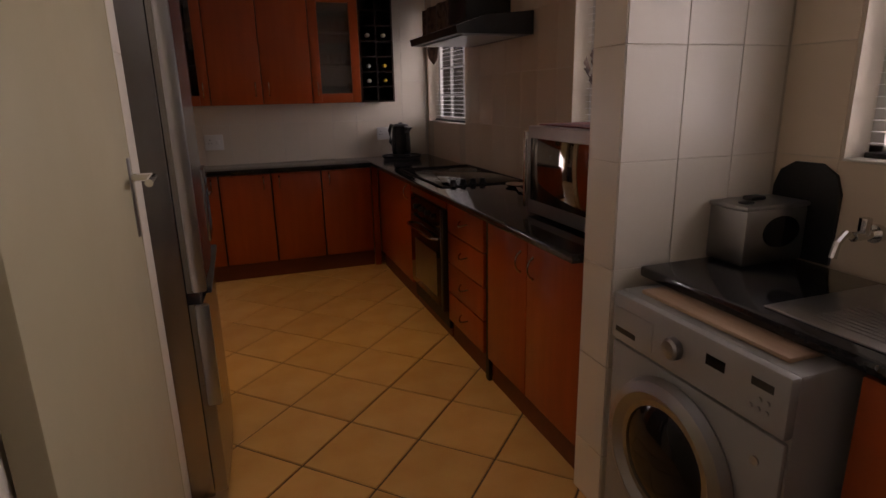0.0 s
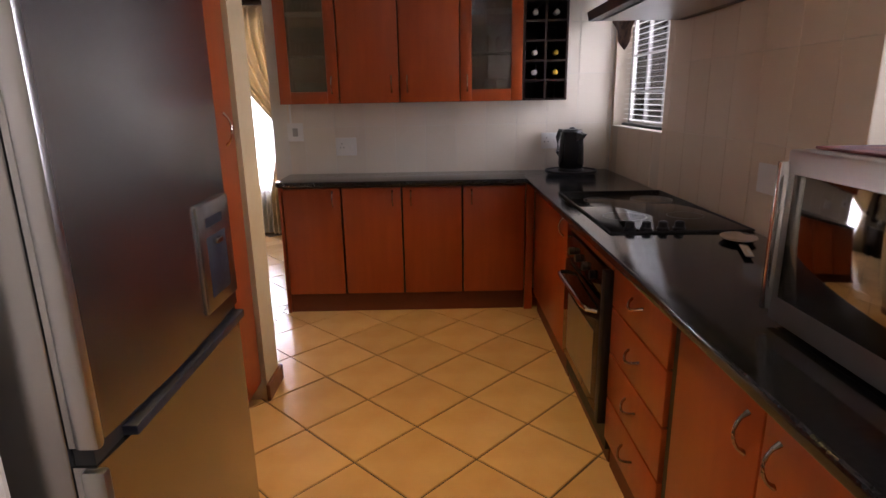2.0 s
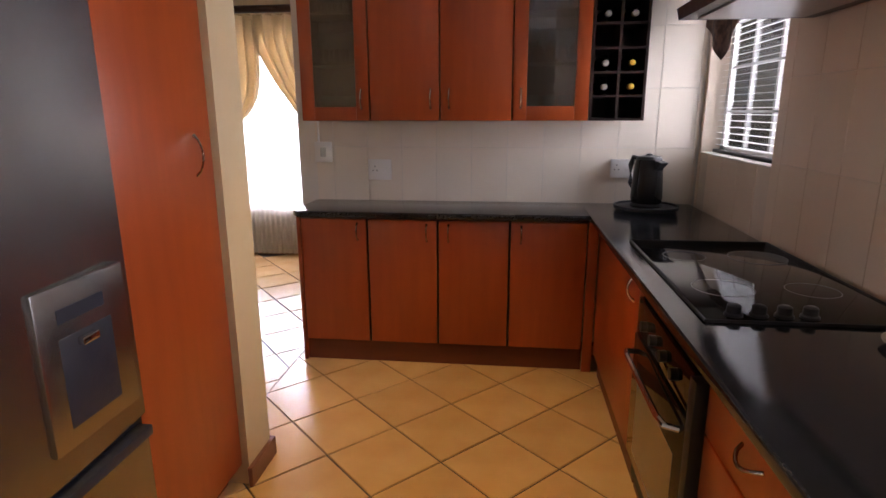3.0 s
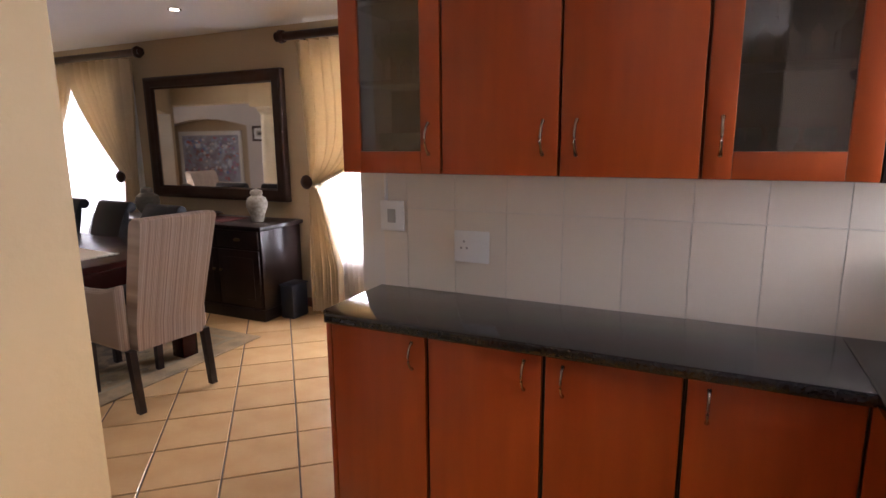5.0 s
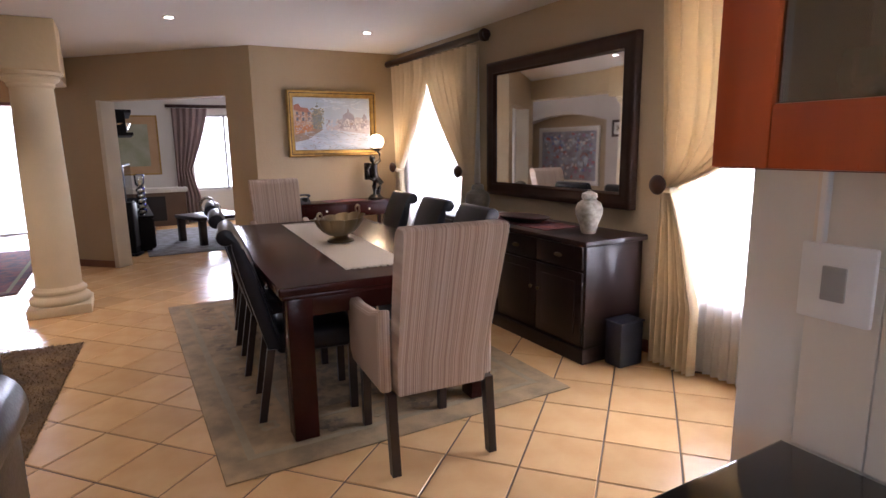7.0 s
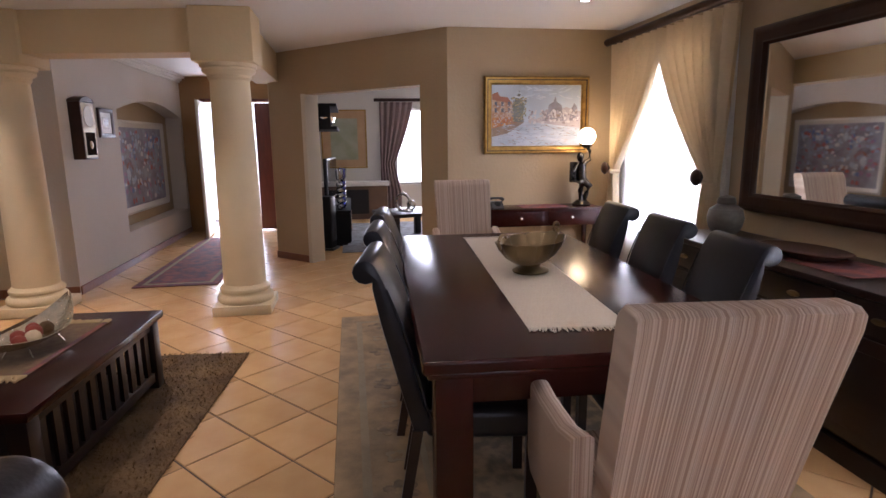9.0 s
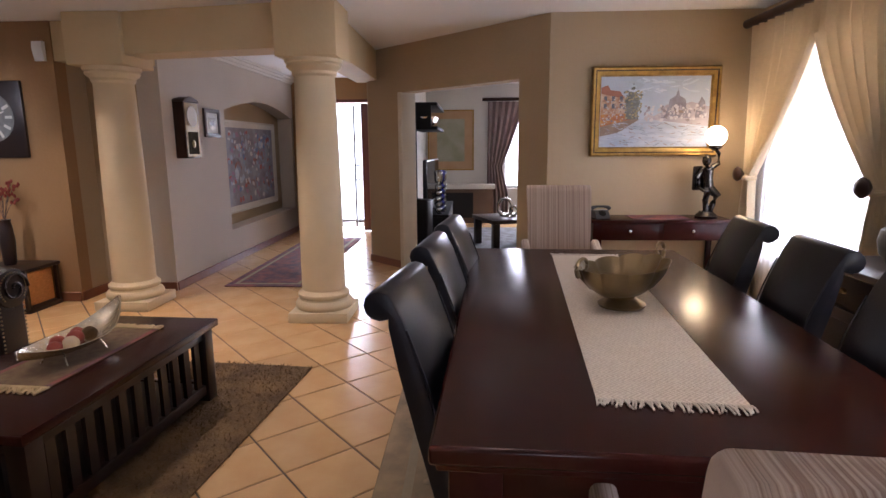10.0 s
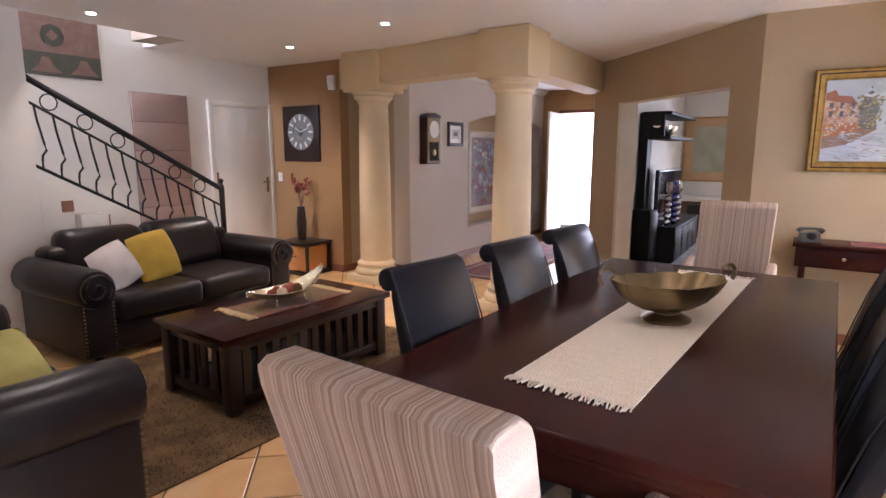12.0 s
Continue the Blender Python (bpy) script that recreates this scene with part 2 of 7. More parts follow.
M_STRIPE = striped("striped_upholstery", [(0.13, 0.080, 0.056), (0.42, 0.325, 0.255), (0.25, 0.17, 0.125), (0.50, 0.40, 0.32), (0.27, 0.185, 0.14), (0.53, 0.45, 0.375)], 60, "Y")
M_GOLD = mat("gilt_frame", (0.50, 0.31, 0.08), 0.36, 0.85, col2=(0.26, 0.15, 0.04), scale=20, bump=0.15, bscale=90)
M_DKFRAME = mat("dark_mirror_frame", (0.045, 0.019, 0.011), 0.38, col2=(0.026, 0.011, 0.007), scale=6, bump=0.08, spec=0.25)
M_MIRROR = mat("mirror_silver", (0.86, 0.87, 0.86), 0.025, 1.0, col2=(0.86, 0.87, 0.86), bump=0)
M_CURTAIN = cloth("cream_drape", (0.76, 0.64, 0.45), 0, 0.34)
M_BLACKWOOD = mat("matt_black_wood", (0.008, 0.007, 0.008), 0.6, bump=0.03, spec=0.2)
M_SILVERLEAF = mat("silver_leaf_frame", (0.66, 0.63, 0.56), 0.45, 0.1, col2=(0.62, 0.58, 0.50), scale=14, bump=0.2, bscale=40)
M_CURTAINM = cloth("mauve_drape", (0.30, 0.22, 0.20), 0, 0.2)
M_SHEER = cloth("white_voile", (0.90, 0.89, 0.87), 0.22, 0.6)
M_BLIND = cloth("pink_roman_blind", (0.52, 0.37, 0.31), 0, 0.3)
M_SLAT = cloth("white_blind_slat", (0.88, 0.87, 0.85), 0, 0.75)
M_WINFRAME = mat("window_frame_white", (0.62, 0.60, 0.56), 0.5, bump=0.03)
M_PANE = glassy("window_pane", (1, 1, 1), 0.0, 0.94)
M_CABGLASS = glassy("smoked_cabinet_glass", (0.62, 0.56, 0.50), 0.02, 0.9)
M_CLEAR = glassy("clear_drinking_glass", (0.93, 0.94, 0.95), 0.02, 0.75)
M_BLUEGLASS = glassy("cobalt_glass", (0.05, 0.10, 0.85), 0.02, 0.8)
M_IRON = mat("wrought_iron", (0.018, 0.016, 0.015), 0.5, 0.3, bump=0.1)
M_BRONZE = mat("patinated_bronze", (0.075, 0.068, 0.06), 0.24, 0.9, col2=(0.03, 0.026, 0.023), scale=10, bump=0.1)
M_BRASS = mat("aged_brass", (0.30, 0.23, 0.12), 0.36, 0.9, col2=(0.18, 0.13, 0.07), scale=9, mix=0.7, bump=0.1)
M_SILVER = mat("hammered_silver", (0.78, 0.69, 0.52), 0.25, 1.0, col2=(0.5, 0.47, 0.4), scale=30, bump=0.6, bscale=45)
M_RUNNER2 = mat("olive_runner", (0.22, 0.15, 0.07), 0.95, col2=(0.13, 0.07, 0.04), scale=22, bump=0.5, bscale=200)
M_SHAG = mat("brown_shag", (0.235, 0.14, 0.053), 0.95, col2=(0.055, 0.028, 0.010), scale=5, mix=0.5, bump=0.9, bscale=70)
M_DRUG = mat("faded_green_rug", (0.40, 0.27, 0.135), 0.95, col2=(0.225, 0.165, 0.088), scale=6.5, mix=0.3, bump=0.4, bscale=220, detail=9)
M_HRUG = mat("red_persian_rug", (0.25, 0.075, 0.06), 0.95, col2=(0.11, 0.05, 0.06), scale=9, mix=0.2, bump=0.4, bscale=220, detail=8)
M_GREYRUG = mat("grey_rug", (0.25, 0.25, 0.26), 0.95, col2=(0.14, 0.13, 0.12), scale=8, mix=0.3, bump=0.4, bscale=200)
M_YELLOW = mat("mustard_cushion_cloth", (0.50, 0.33, 0.035), 0.85, scale=12, bump=0.3, bscale=200)
M_LIME = mat("olive_green_cushion_cloth", (0.36, 0.31, 0.08), 0.85, scale=12, bump=0.3, bscale=200)
M_WHITECL = mat("white_cushion_cloth", (0.62, 0.57, 0.54), 0.9, scale=8, bump=0.3, bscale=200)
M_SKIRT = mat("terracotta_skirting", (0.22, 0.085, 0.04), 0.4, col2=(0.16, 0.06, 0.03), scale=6, bump=0.05)
M_VASE = mat("speckled_ceramic", (0.50, 0.46, 0.38), 0.35, col2=(0.28, 0.25, 0.20), scale=28, mix=0.3, bump=0.15, bscale=60)
M_GREYCER = mat("grey_ceramic", (0.20, 0.19, 0.16), 0.4, col2=(0.13, 0.12, 0.10), scale=25, bump=0.1)
M_DOORRED = mat("red_brown_door", (0.13, 0.035, 0.022), 0.4, col2=(0.09, 0.022, 0.015), scale=4, bump=0.05, stretch=(6, 6, 1))
M_BASKET = mat("orange_basket", (0.66, 0.31, 0.09), 0.7, col2=(0.46, 0.18, 0.045), scale=30, bump=0.6, bscale=60, stretch=(1, 1, 3))
M_REDFL = mat("dried_red_flower", (0.25, 0.04, 0.025), 0.8, bump=0.2)
M_REDBALL = mat("potpourri_red", (0.28, 0.05, 0.03), 0.7, scale=20, bump=0.6, bscale=40)
M_CREAMBALL = mat("potpourri_cream", (0.62, 0.50, 0.34), 0.7, scale=20, bump=0.5, bscale=40)
M_CLAYWOVEN = mat("pink_kilim", (0.20, 0.125, 0.095), 0.95, col2=(0.15, 0.085, 0.065), scale=14, bump=0.4, bscale=150)
M_DARKWOVEN = mat("dark_kilim", (0.07, 0.07, 0.05), 0.95, scale=12, bump=0.4, bscale=150)
M_SANDWOVEN = mat("sand_kilim", (0.33, 0.26, 0.15), 0.95, scale=12, bump=0.4, bscale=150)
M_STRAW = mat("fringe_yarn", (0.66, 0.60, 0.50), 0.95, bump=0.3)
M_STRAWY = mat("yellow_fringe_yarn", (0.55, 0.42, 0.22), 0.95, bump=0.3)
M_CLOCKFACE = mat("clock_dial_white", (0.72, 0.70, 0.64), 0.5, bump=0.02)
M_GREYDIAL = mat("clock_dial_grey", (0.22, 0.22, 0.205), 0.5, scale=20, mix=0.3, col2=(0.16, 0.16, 0.15), bump=0.05)
M_GOLDP = mat("bottle_cap_gold", (0.55, 0.38, 0.05), 0.35, 0.6, bump=0.02)
M_BOTTLE = mat("wine_bottle_glass", (0.010, 0.014, 0.008), 0.08, bump=0)
M_VALANCE = mat("brown_print_cloth", (0.16, 0.10, 0.07), 0.9, col2=(0.06, 0.035, 0.03), scale=22, mix=0.2, bump=0.2)
M_BLUEBIN = mat("dark_blue_bin", (0.016, 0.018, 0.030), 0.45, bump=0.05)
M_GLOBE = glow("lamp_globe_glass", (1.0, 0.80, 0.52), 14.0)
M_LED = glow("downlight_lens", (1.0, 0.93, 0.82), 18.0)
M_BRICKBR = mat("brown_clay_tile", (0.25, 0.11, 0.06), 0.6, scale=10)
M_BREADBD = mat("wooden_board", (0.52, 0.36, 0.24), 0.6, col2=(0.42, 0.27, 0.17), scale=4, stretch=(8, 1, 8))
M_OUTSIDE = glow("overcast_outdoors", (0.95, 0.98, 1.0), 3.2)
M_OUTSIDEK = glow("bright_yard", (0.95, 0.98, 1.0), 13.0)
M_DOORK = mat("aged_cream_gloss", (0.46, 0.40, 0.25), 0.45, col2=(0.35, 0.30, 0.18), scale=1.6, mix=0.8, bump=0.06, bscale=12, rvar=0.1)
M_HALL = mat("plaster_greige", (0.56, 0.50, 0.43), 0.8, col2=(0.51, 0.455, 0.385), scale=1.2, bump=0.2, bscale=40)
M_RUGFIELD = mat("rug_field_pattern", (0.30, 0.21, 0.115), 0.95, col2=(0.17, 0.125, 0.075), scale=11, mix=0.16, bump=0.4, bscale=220, detail=3)
M_SOFFIT = mat("stair_soffit", (0.52, 0.44, 0.34), 0.85, scale=2)
M_FIREPL = mat("fireplace_brown", (0.17, 0.11, 0.075), 0.8, scale=4)

walk(cam, [(t, look(eye, target, roll)) for t, eye, target, roll in PATH], EXPO)

# ---- mesh helpers ----


def fin(bm, name, material, angle=38):
    bm.normal_update()
    for f in bm.faces:
        f.smooth = True
    lim = radians(angle)
    for e in bm.edges:
        e.smooth = len(e.link_faces) == 2 and e.calc_face_angle(0) < lim
    me = bpy.data.meshes.new(name)
    bm.to_mesh(me)
    bm.free()
    me.materials.append(material)
    return me


def part(name, bm, material, parent, label="", angle=38):
    ob = new(name, fin(bm, name, material, angle))
    ob.parent = parent
    if label:
        ob["label"] = label
    return ob


def thing(name, label, category, loc=(0, 0, 0), rz=0, group="", kind=""):
    ob = new(name)
    ob.empty_display_size = 0.05
    ob.matrix_basis = pose(*loc, 0, 0, rz)
    return tagged(ob, label, category, group, kind)


def solo(name, bm, material, label, category, kind="", group=""):
    return tagged(new(name, fin(bm, name, material)), label, category, group, kind)


def B():
    return bmesh.new()


def box(bm, x0, y0, z0, x1, y1, z1, bev=0.0, seg=2, m=None):
    x0, x1, y0, y1, z0, z1 = min(x0, x1), max(x0, x1), min(y0, y1), max(y0, y1), min(z0, z1), max(z0, z1)
    r = bmesh.ops.create_cube(bm, size=1)
    for v in r["verts"]:
        v.co = Vector(((v.co.x + 0.5) * (x1 - x0) + x0, (v.co.y + 0.5) * (y1 - y0) + y0, (v.co.z + 0.5) * (z1 - z0) + z0))
    vs = r["verts"]
    if bev:
        es = list({e for v in vs for e in v.link_edges})
        rr = bmesh.ops.bevel(bm, geom=es, offset=bev, segments=seg, profile=0.5, affect="EDGES", clamp_overlap=True)
        vs = list({v for f in rr["faces"] for v in f.verts})
    if m is not None:
        seen, todo = set(vs), list(vs)
        while todo:
            v = todo.pop()
            for e in v.link_edges:
                o = e.other_vert(v)
                if o not in seen:
                    seen.add(o)
                    todo.append(o)
        for v in seen:
            v.co = m @ v.co
    return bm


def cyl(bm, p0, p1, r0, r1=None, n=16):
    p0, p1 = Vector(p0), Vector(p1)
    d = p1 - p0
    q = d.to_track_quat("Z", "Y").to_matrix().to_4x4()
    bmesh.ops.create_cone(bm, cap_ends=True, segments=n, radius1=r0, radius2=r0 if r1 is None else r1, depth=d.length, matrix=Matrix.Translation((p0 + p1) / 2) @ q)
    return bm


def lathe(bm, prof, c=(0, 0, 0), n=28, sx=1.0, sy=1.0, flute=0.0, k=12):
    rings = []
    for r, z in prof:
        ring = []
        for i in range(n):
            a = 2 * math.pi * i / n
            rr = r * (1 + flute * math.cos(k * a))
            ring.append(bm.verts.new((c[0] + rr * math.cos(a) * sx, c[1] + rr * math.sin(a) * sy, c[2] + z)))
        rings.append(ring)
    for a, b in zip(rings, rings[1:]):
        for i in range(n):
            bm.faces.new((a[i], a[(i + 1) % n], b[(i + 1) % n], b[i]))
    bm.faces.new(list(reversed(rings[0])))
    bm.faces.new(rings[-1])
    return bm


def tube(bm, pts, r, n=8, closed=False):
    pts = [Vector(p) for p in pts]
    rings = []
    for i, p in enumerate(pts):
        a, b = pts[max(0, i - 1)], pts[min(len(pts) - 1, i + 1)]
        if closed:
            a, b = pts[i - 1], pts[(i + 1) % len(pts)]
        q = (b - a).to_track_quat("Z", "Y")
        rad = r[i] if isinstance(r, (list, tuple)) else r
        rings.append([bm.verts.new(p + q @ Vector((rad * math.cos(2 * math.pi * j / n), rad * math.sin(2 * math.pi * j / n), 0))) for j in range(n)])
    prs = list(zip(rings, rings[1:]))
    if closed:
        prs.append((rings[-1], rings[0]))
    for a, b in prs:
        for j in range(n):
            bm.faces.new((a[j], a[(j + 1) % n], b[(j + 1) % n], b[j]))
    if not closed:
        bm.faces.new(list(reversed(rings[0])))
        bm.faces.new(rings[-1])
    return bm


def prism(bm, pts, a0, a1, axis="x"):
    """A 2D outline drawn out along an axis."""
    def put(p, a):
        return {"x": (a, p[0], p[1]), "y": (p[0], a, p[1]), "z": (p[0], p[1], a)}[axis]
    lo = [bm.verts.new(put(p, a0)) for p in pts]
    hi = [bm.verts.new(put(p, a1)) for p in pts]
    n = len(pts)
    bm.faces.new(lo)
    bm.faces.new(list(reversed(hi)))
    for i in range(n):
        bm.faces.new((lo[i], hi[i], hi[(i + 1) % n], lo[(i + 1) % n]))
    bmesh.ops.recalc_face_normals(bm, faces=bm.faces)
    return bm


def sheet(bm, f, nu, nv):
    g = [[bm.verts.new(f(i / nu, j / nv)) for i in range(nu + 1)] for j in range(nv + 1)]
    for j in range(nv):
        for i in range(nu):
            bm.faces.new((g[j][i], g[j][i + 1], g[j + 1][i + 1], g[j + 1][i]))
    return bm


def pillow(bm, w, h, t, m, seed=0):
    """A stuffed square cushion with pinched corners."""
    n = 14
    for s in (1, -1):
        def f(u, v):
            a, b = 2 * u - 1, 2 * v - 1
            puff = ((1 - a * a) * (1 - b * b)) ** 0.45
            pin = 1 - 0.07 * (1 - (1 - a * a) ** 0.5 * 0.6) * abs(b) ** 2
            wob = noise.noise((a * 1.7 + seed, b * 1.7, s)) * 0.12 * puff
            return m @ Vector((a * w / 2 * pin, s * (t / 2 * puff * (1 + wob) + 0.001), b * h / 2 * (1 - 0.06 * (1 - (1 - b * b) ** 0.5 * 0.6) * abs(a) ** 2)))
        sheet(bm, f, n, n)
    bmesh.ops.remove_doubles(bm, verts=bm.verts, dist=0.004)
    bmesh.ops.recalc_face_normals(bm, faces=bm.faces)
    return bm


def wall(name, axis, lo, hi, a0, a1, material, label, holes=(), z0=0.0, z1=CEIL):
    """A wall with thickness that runs along an axis ('x' or 'y') from a0 to a1; holes are (a0, a1, z0, z1)."""
    bm = B()
    def slab(s0, s1, b0, b1):
        if s1 - s0 > 1e-4 and b1 - b0 > 1e-4:
            if axis == "x":
                box(bm, s0, lo, b0, s1, hi, b1)
            else:
                box(bm, lo, s0, b0, hi, s1, b1)
    at = a0
    for h0, h1, k0, k1 in sorted(holes):
        slab(at, h0, z0, z1)
        slab(h0, h1, z0, k0)
        slab(h0, h1, k1, z1)
        at = h1
    slab(at, a1, z0, z1)
    return solo(name, bm, material, label, "wall", "structure")

# ---- structure ----
W1, W2, W3 = (3.82, 4.72, 1.2, 2.12), (1.38, 2.29, 1.2, 2.12), (-0.3, 0.80, 1.22, 2.12)
wall("wall_kitchen_back", "x", 4.765, 4.90, -0.83, 1.56, M_WHITEWALL, "white plastered wall behind the kitchen worktop")
wall("wall_kitchen_east", "y", 1.56, 1.70, -2.0, 4.9, M_GROUTW, "tiled kitchen wall with three windows", (W1, W2, W3))
wall("wall_partition", "x", 1.03, 1.19, 0.94, 1.56, M_GROUTW, "short tiled partition beside the washing machine")
wall("wall_kitchen_west", "y", -0.56, -0.41, -2.0, 1.5, M_GROUTW, "tiled wall beside the fridge")
wall("wall_alcove", "y", -1.2, -1.06, 0.4, 3.16, M_WHITEWALL, "plain plastered wall behind the fridge")
wall("wall_alcove_side", "x", 1.36, 1.5, -1.06, -0.56, M_WHITEWALL, "plain plastered wall beside the fridge")
wall("wall_nib", "x", 3.17, 3.37, -1.2, -0.52, M_CREAM, "cream plastered wall end at the kitchen opening")
wall("wall_kitchen_south", "x", -2.12, -2.0, -0.56, 1.76, M_WHITEWALL, "plain wall at the end of the laundry")
wall("wall_dining_north", "x", 6.79, 6.99, -6.75, -0.1, M_WALL, "taupe plastered wall with two curtained windows", ((-6.3, -5.0, 0.5, 2.2), (-2.6, -1.3, 0.5, 2.2)))
wall("wall_dining_east", "y", -0.24, -0.1, 4.9, 6.79, M_WALL, "plain taupe wall behind the kitchen")
wall("wall_picture", "y", -6.78, -6.63, 5.08, 6.79, M_WALL, "taupe plastered wall that carries the gilt painting")
wall("wall_clock", "y", -6.75, -6.6, -0.35, 0.82, M_BROWN, "brown plastered wall that carries the square clock")
wall("wall_return", "x", 0.67, 0.82, -7.0, -6.75, M_WALL, "short return of the clock wall")
wall("wall_return_side", "y", -7.15, -7.0, 0.67, 1.30, M_WALL, "taupe pilaster behind the column")
HN = (-10.9, -8.38, 0.40, 1.99)
wall("wall_hall_south", "x", 1.30, 1.52, -11.0, -7.0, M_HALL, "pale hall wall with an arched niche", (HN,))
wall("wall_hall_niche", "x", 1.20, 1.30, -11.0, -8.2, M_WALL, "grey-taupe back of the arched niche")
wall("wall_hall_end", "y", -11.15, -11.0, 1.2, 3.4, M_BROWN, "brown hall wall with the front doorway", ((1.85, 3.05, 0.0, 2.08),))
wall("wall_hall_north", "x", 3.2, 3.36, -11.0, -8.5, M_WALL, "taupe hall wall beside the front door")
wall("wall_lounge_south", "x", -0.5, -0.35, -6.75, -1.2, M_WHITEWALL, "white stairwell wall with a blind and a door", ((-5.42, -4.84, 0.55, 2.03),), 0.0, 4.6)
wall("wall_stair_side", "x", 0.30, 0.42, -3.6, -1.2, M_WHITEWALL, "white wall that closes the staircase", (), 0.0, 4.6)
# The high hole is invented, out of view, to admit the stairwell fill.
wall("wall_lounge_east", "y", -1.32, -1.2, -0.5, 3.37, M_WHITEWALL, "plain wall at the end of the lounge", ((-0.3, 0.28, 2.95, 4.1),), 0.0, 4.6)
wall("wall_tv_south", "x", 3.37, 3.60, -12.2, -8.5, M_WHITEWALL, "pale wall of the television room")
wall("wall_tv_west", "y", -12.4, -12.2, 3.36, 7.0, M_WHITEWALL, "pale television room wall with a window", ((5.0, 6.3, 0.6, 2.05),))
wall("wall_tv_north", "x", 6.99, 7.1, -12.4, -6.63, M_WHITEWALL, "plain television room wall")
wall("wall_stair_upper_west", "y", -5.1, -5.0, -0.35, 0.36, M_WHITEWALL, "plain wall of the stairwell above the ceiling", (), CEIL + 0.12, 4.6)
wall("wall_stair_upper_north", "x", 0.36, 0.46, -5.1, -3.6, M_WHITEWALL, "plain wall of the stairwell above the ceiling", (), CEIL + 0.12, 4.6)

# diagonal wall with the wide opening to the television room
D0 = Vector((-6.63, 5.08))
dm = pose(D0.x, D0.y, 0, 0, 0, 225)
bm = B()
box(bm, 0, -0.17, 0, 0.33, 0, CEIL)
box(bm, 2.06, -0.17, 0, 2.66, 0, CEIL)
box(bm, 0.33, -0.17, 1.97, 2.06, 0, CEIL)
w = solo("wall_diagonal", bm, M_WALL, "diagonal taupe wall with a wide opening", "wall", "structure")
w.matrix_basis = dm
bm = B()
box(bm, 2.0, -0.19, 0, 2.065, 0.012, 1.975, 0.004)
w = solo("trim_opening", bm, M_DOORW, "pale painted jamb of the wide opening", "trim", "structure")
w.matrix_basis = dm

bm = B()
z = CEIL
box(bm, -12.4, 0.36, z, 1.8, 7.1, z + 0.12)
box(bm, -12.4, -0.5, z, -5.0, 0.36, z + 0.12)
box(bm, -1.2, -2.2, z, 1.8, 0.36, z + 0.12)
solo("ceiling", bm, M_CEIL, "smooth white painted ceiling", "ceiling", "structure")
bm = B()
box(bm, -5.1, -0.5, 4.6, -1.2, 0.46, 4.7)
solo("ceiling_stairwell", bm, M_CEIL, "white ceiling high over the stairs", "ceiling", "structure")
bm = B()
prism(bm, [(-5.0, 2.47), (-4.74, 2.47), (-4.74, 2.58), (-5.0, 2.5)], -0.1, 0.355, "y")
solo("trim_soffit", bm, M_SOFFIT, "sloping beige underside of the upper stairs", "soffit", "structure")

# square blocks on the columns, the beams between them, a lower ceiling cornice in the hall
CA, CB = (-6.22, 3.20), (-6.50, 1.40)
bm = B()
for cx, cy in (CA, CB):
    box(bm, cx - 0.235, cy - 0.235, 2.06, cx + 0.235, cy + 0.235, CEIL - 0.001, 0.012)
solo("trim_column_blocks", bm, M_CREAM, "cream square blocks above the two columns", "beam", "structure")
bm = B()
m = Matrix.Translation((CB[0], CB[1], 0)) @ Matrix.Rotation(math.atan2(CA[1] - CB[1], CA[0] - CB[0]), 4, "Z")
L = math.hypot(CA[0] - CB[0], CA[1] - CB[1])
box(bm, 0.2, -0.15, 2.14, L - 0.2, 0.15, CEIL - 0.002, m=m)
box(bm, -7.0, CB[1] - 0.57, 2.14, -6.6, CB[1] + 0.1, CEIL - 0.002)
solo("beam_columns", bm, M_CREAM, "cream plastered beam between the columns", "beam", "structure")
bm = B()
box(bm, -8.62, 3.06, 2.14, -6.44, 3.34, CEIL - 0.002)
solo("beam_hall", bm, M_CREAM, "cream plastered beam along the hall", "beam", "structure")
bm = B()
for i, (d, h) in enumerate(((0.03, 0.10), (0.06, 0.07), (0.10, 0.035))):
    box(bm, -10.99, 1.522 + i * 0.03, CEIL - h, -7.0, 1.522 + d, CEIL - 0.003, 0.006)
solo("trim_cornice", bm, M_WHITEWALL, "stepped white cornice along the hall ceiling", "cornice", "structure")
bm = B()
x0, x1, zs, zt = HN[0], HN[1], 1.83, 1.99
pts = [(x0, zt)]
for i in range(17):
    u = i / 16
    pts.append((x0 + (x1 - x0) * u, zs + (zt - zs) * math.sin(math.pi * u)))
pts.append((x1, zt))
pts = [(x0, 2.0)] + pts[1:-1] + [(x1, 2.0)]
prism(bm, pts, 1.302, 1.518, "y")
solo("trim_niche_arch", bm, M_HALL, "curved plaster head of the niche", "arch", "structure")

# skirting
bm = B()
for a in ((-11.0, 1.522, -7.0, 1.536), (-6.598, -0.345, -6.584, 0.82), (-7.0, 0.822, -6.6, 0.836), (-6.998, 0.836, -6.986, 1.52), (-6.628, 5.08, -6.614, 6.79), (-6.6, 6.776, -2.62, 6.789), (-0.518, 3.15, -0.50, 3.385), (-0.6, 3.371, -0.50, 3.385), (-1.2, 3.371, -0.6, 3.385)):
    box(bm, a[0], a[1], 0.0, a[2], a[3], 0.085, 0.003, 1)
box(bm, 0, 0.002, 0, 0.33, 0.016, 0.085, m=dm)
box(bm, 2.07, 0.002, 0, 2.66, 0.016, 0.085, m=dm)
solo("baseboard", bm, M_SKIRT, "terracotta tile skirting along the walls", "skirting", "structure")


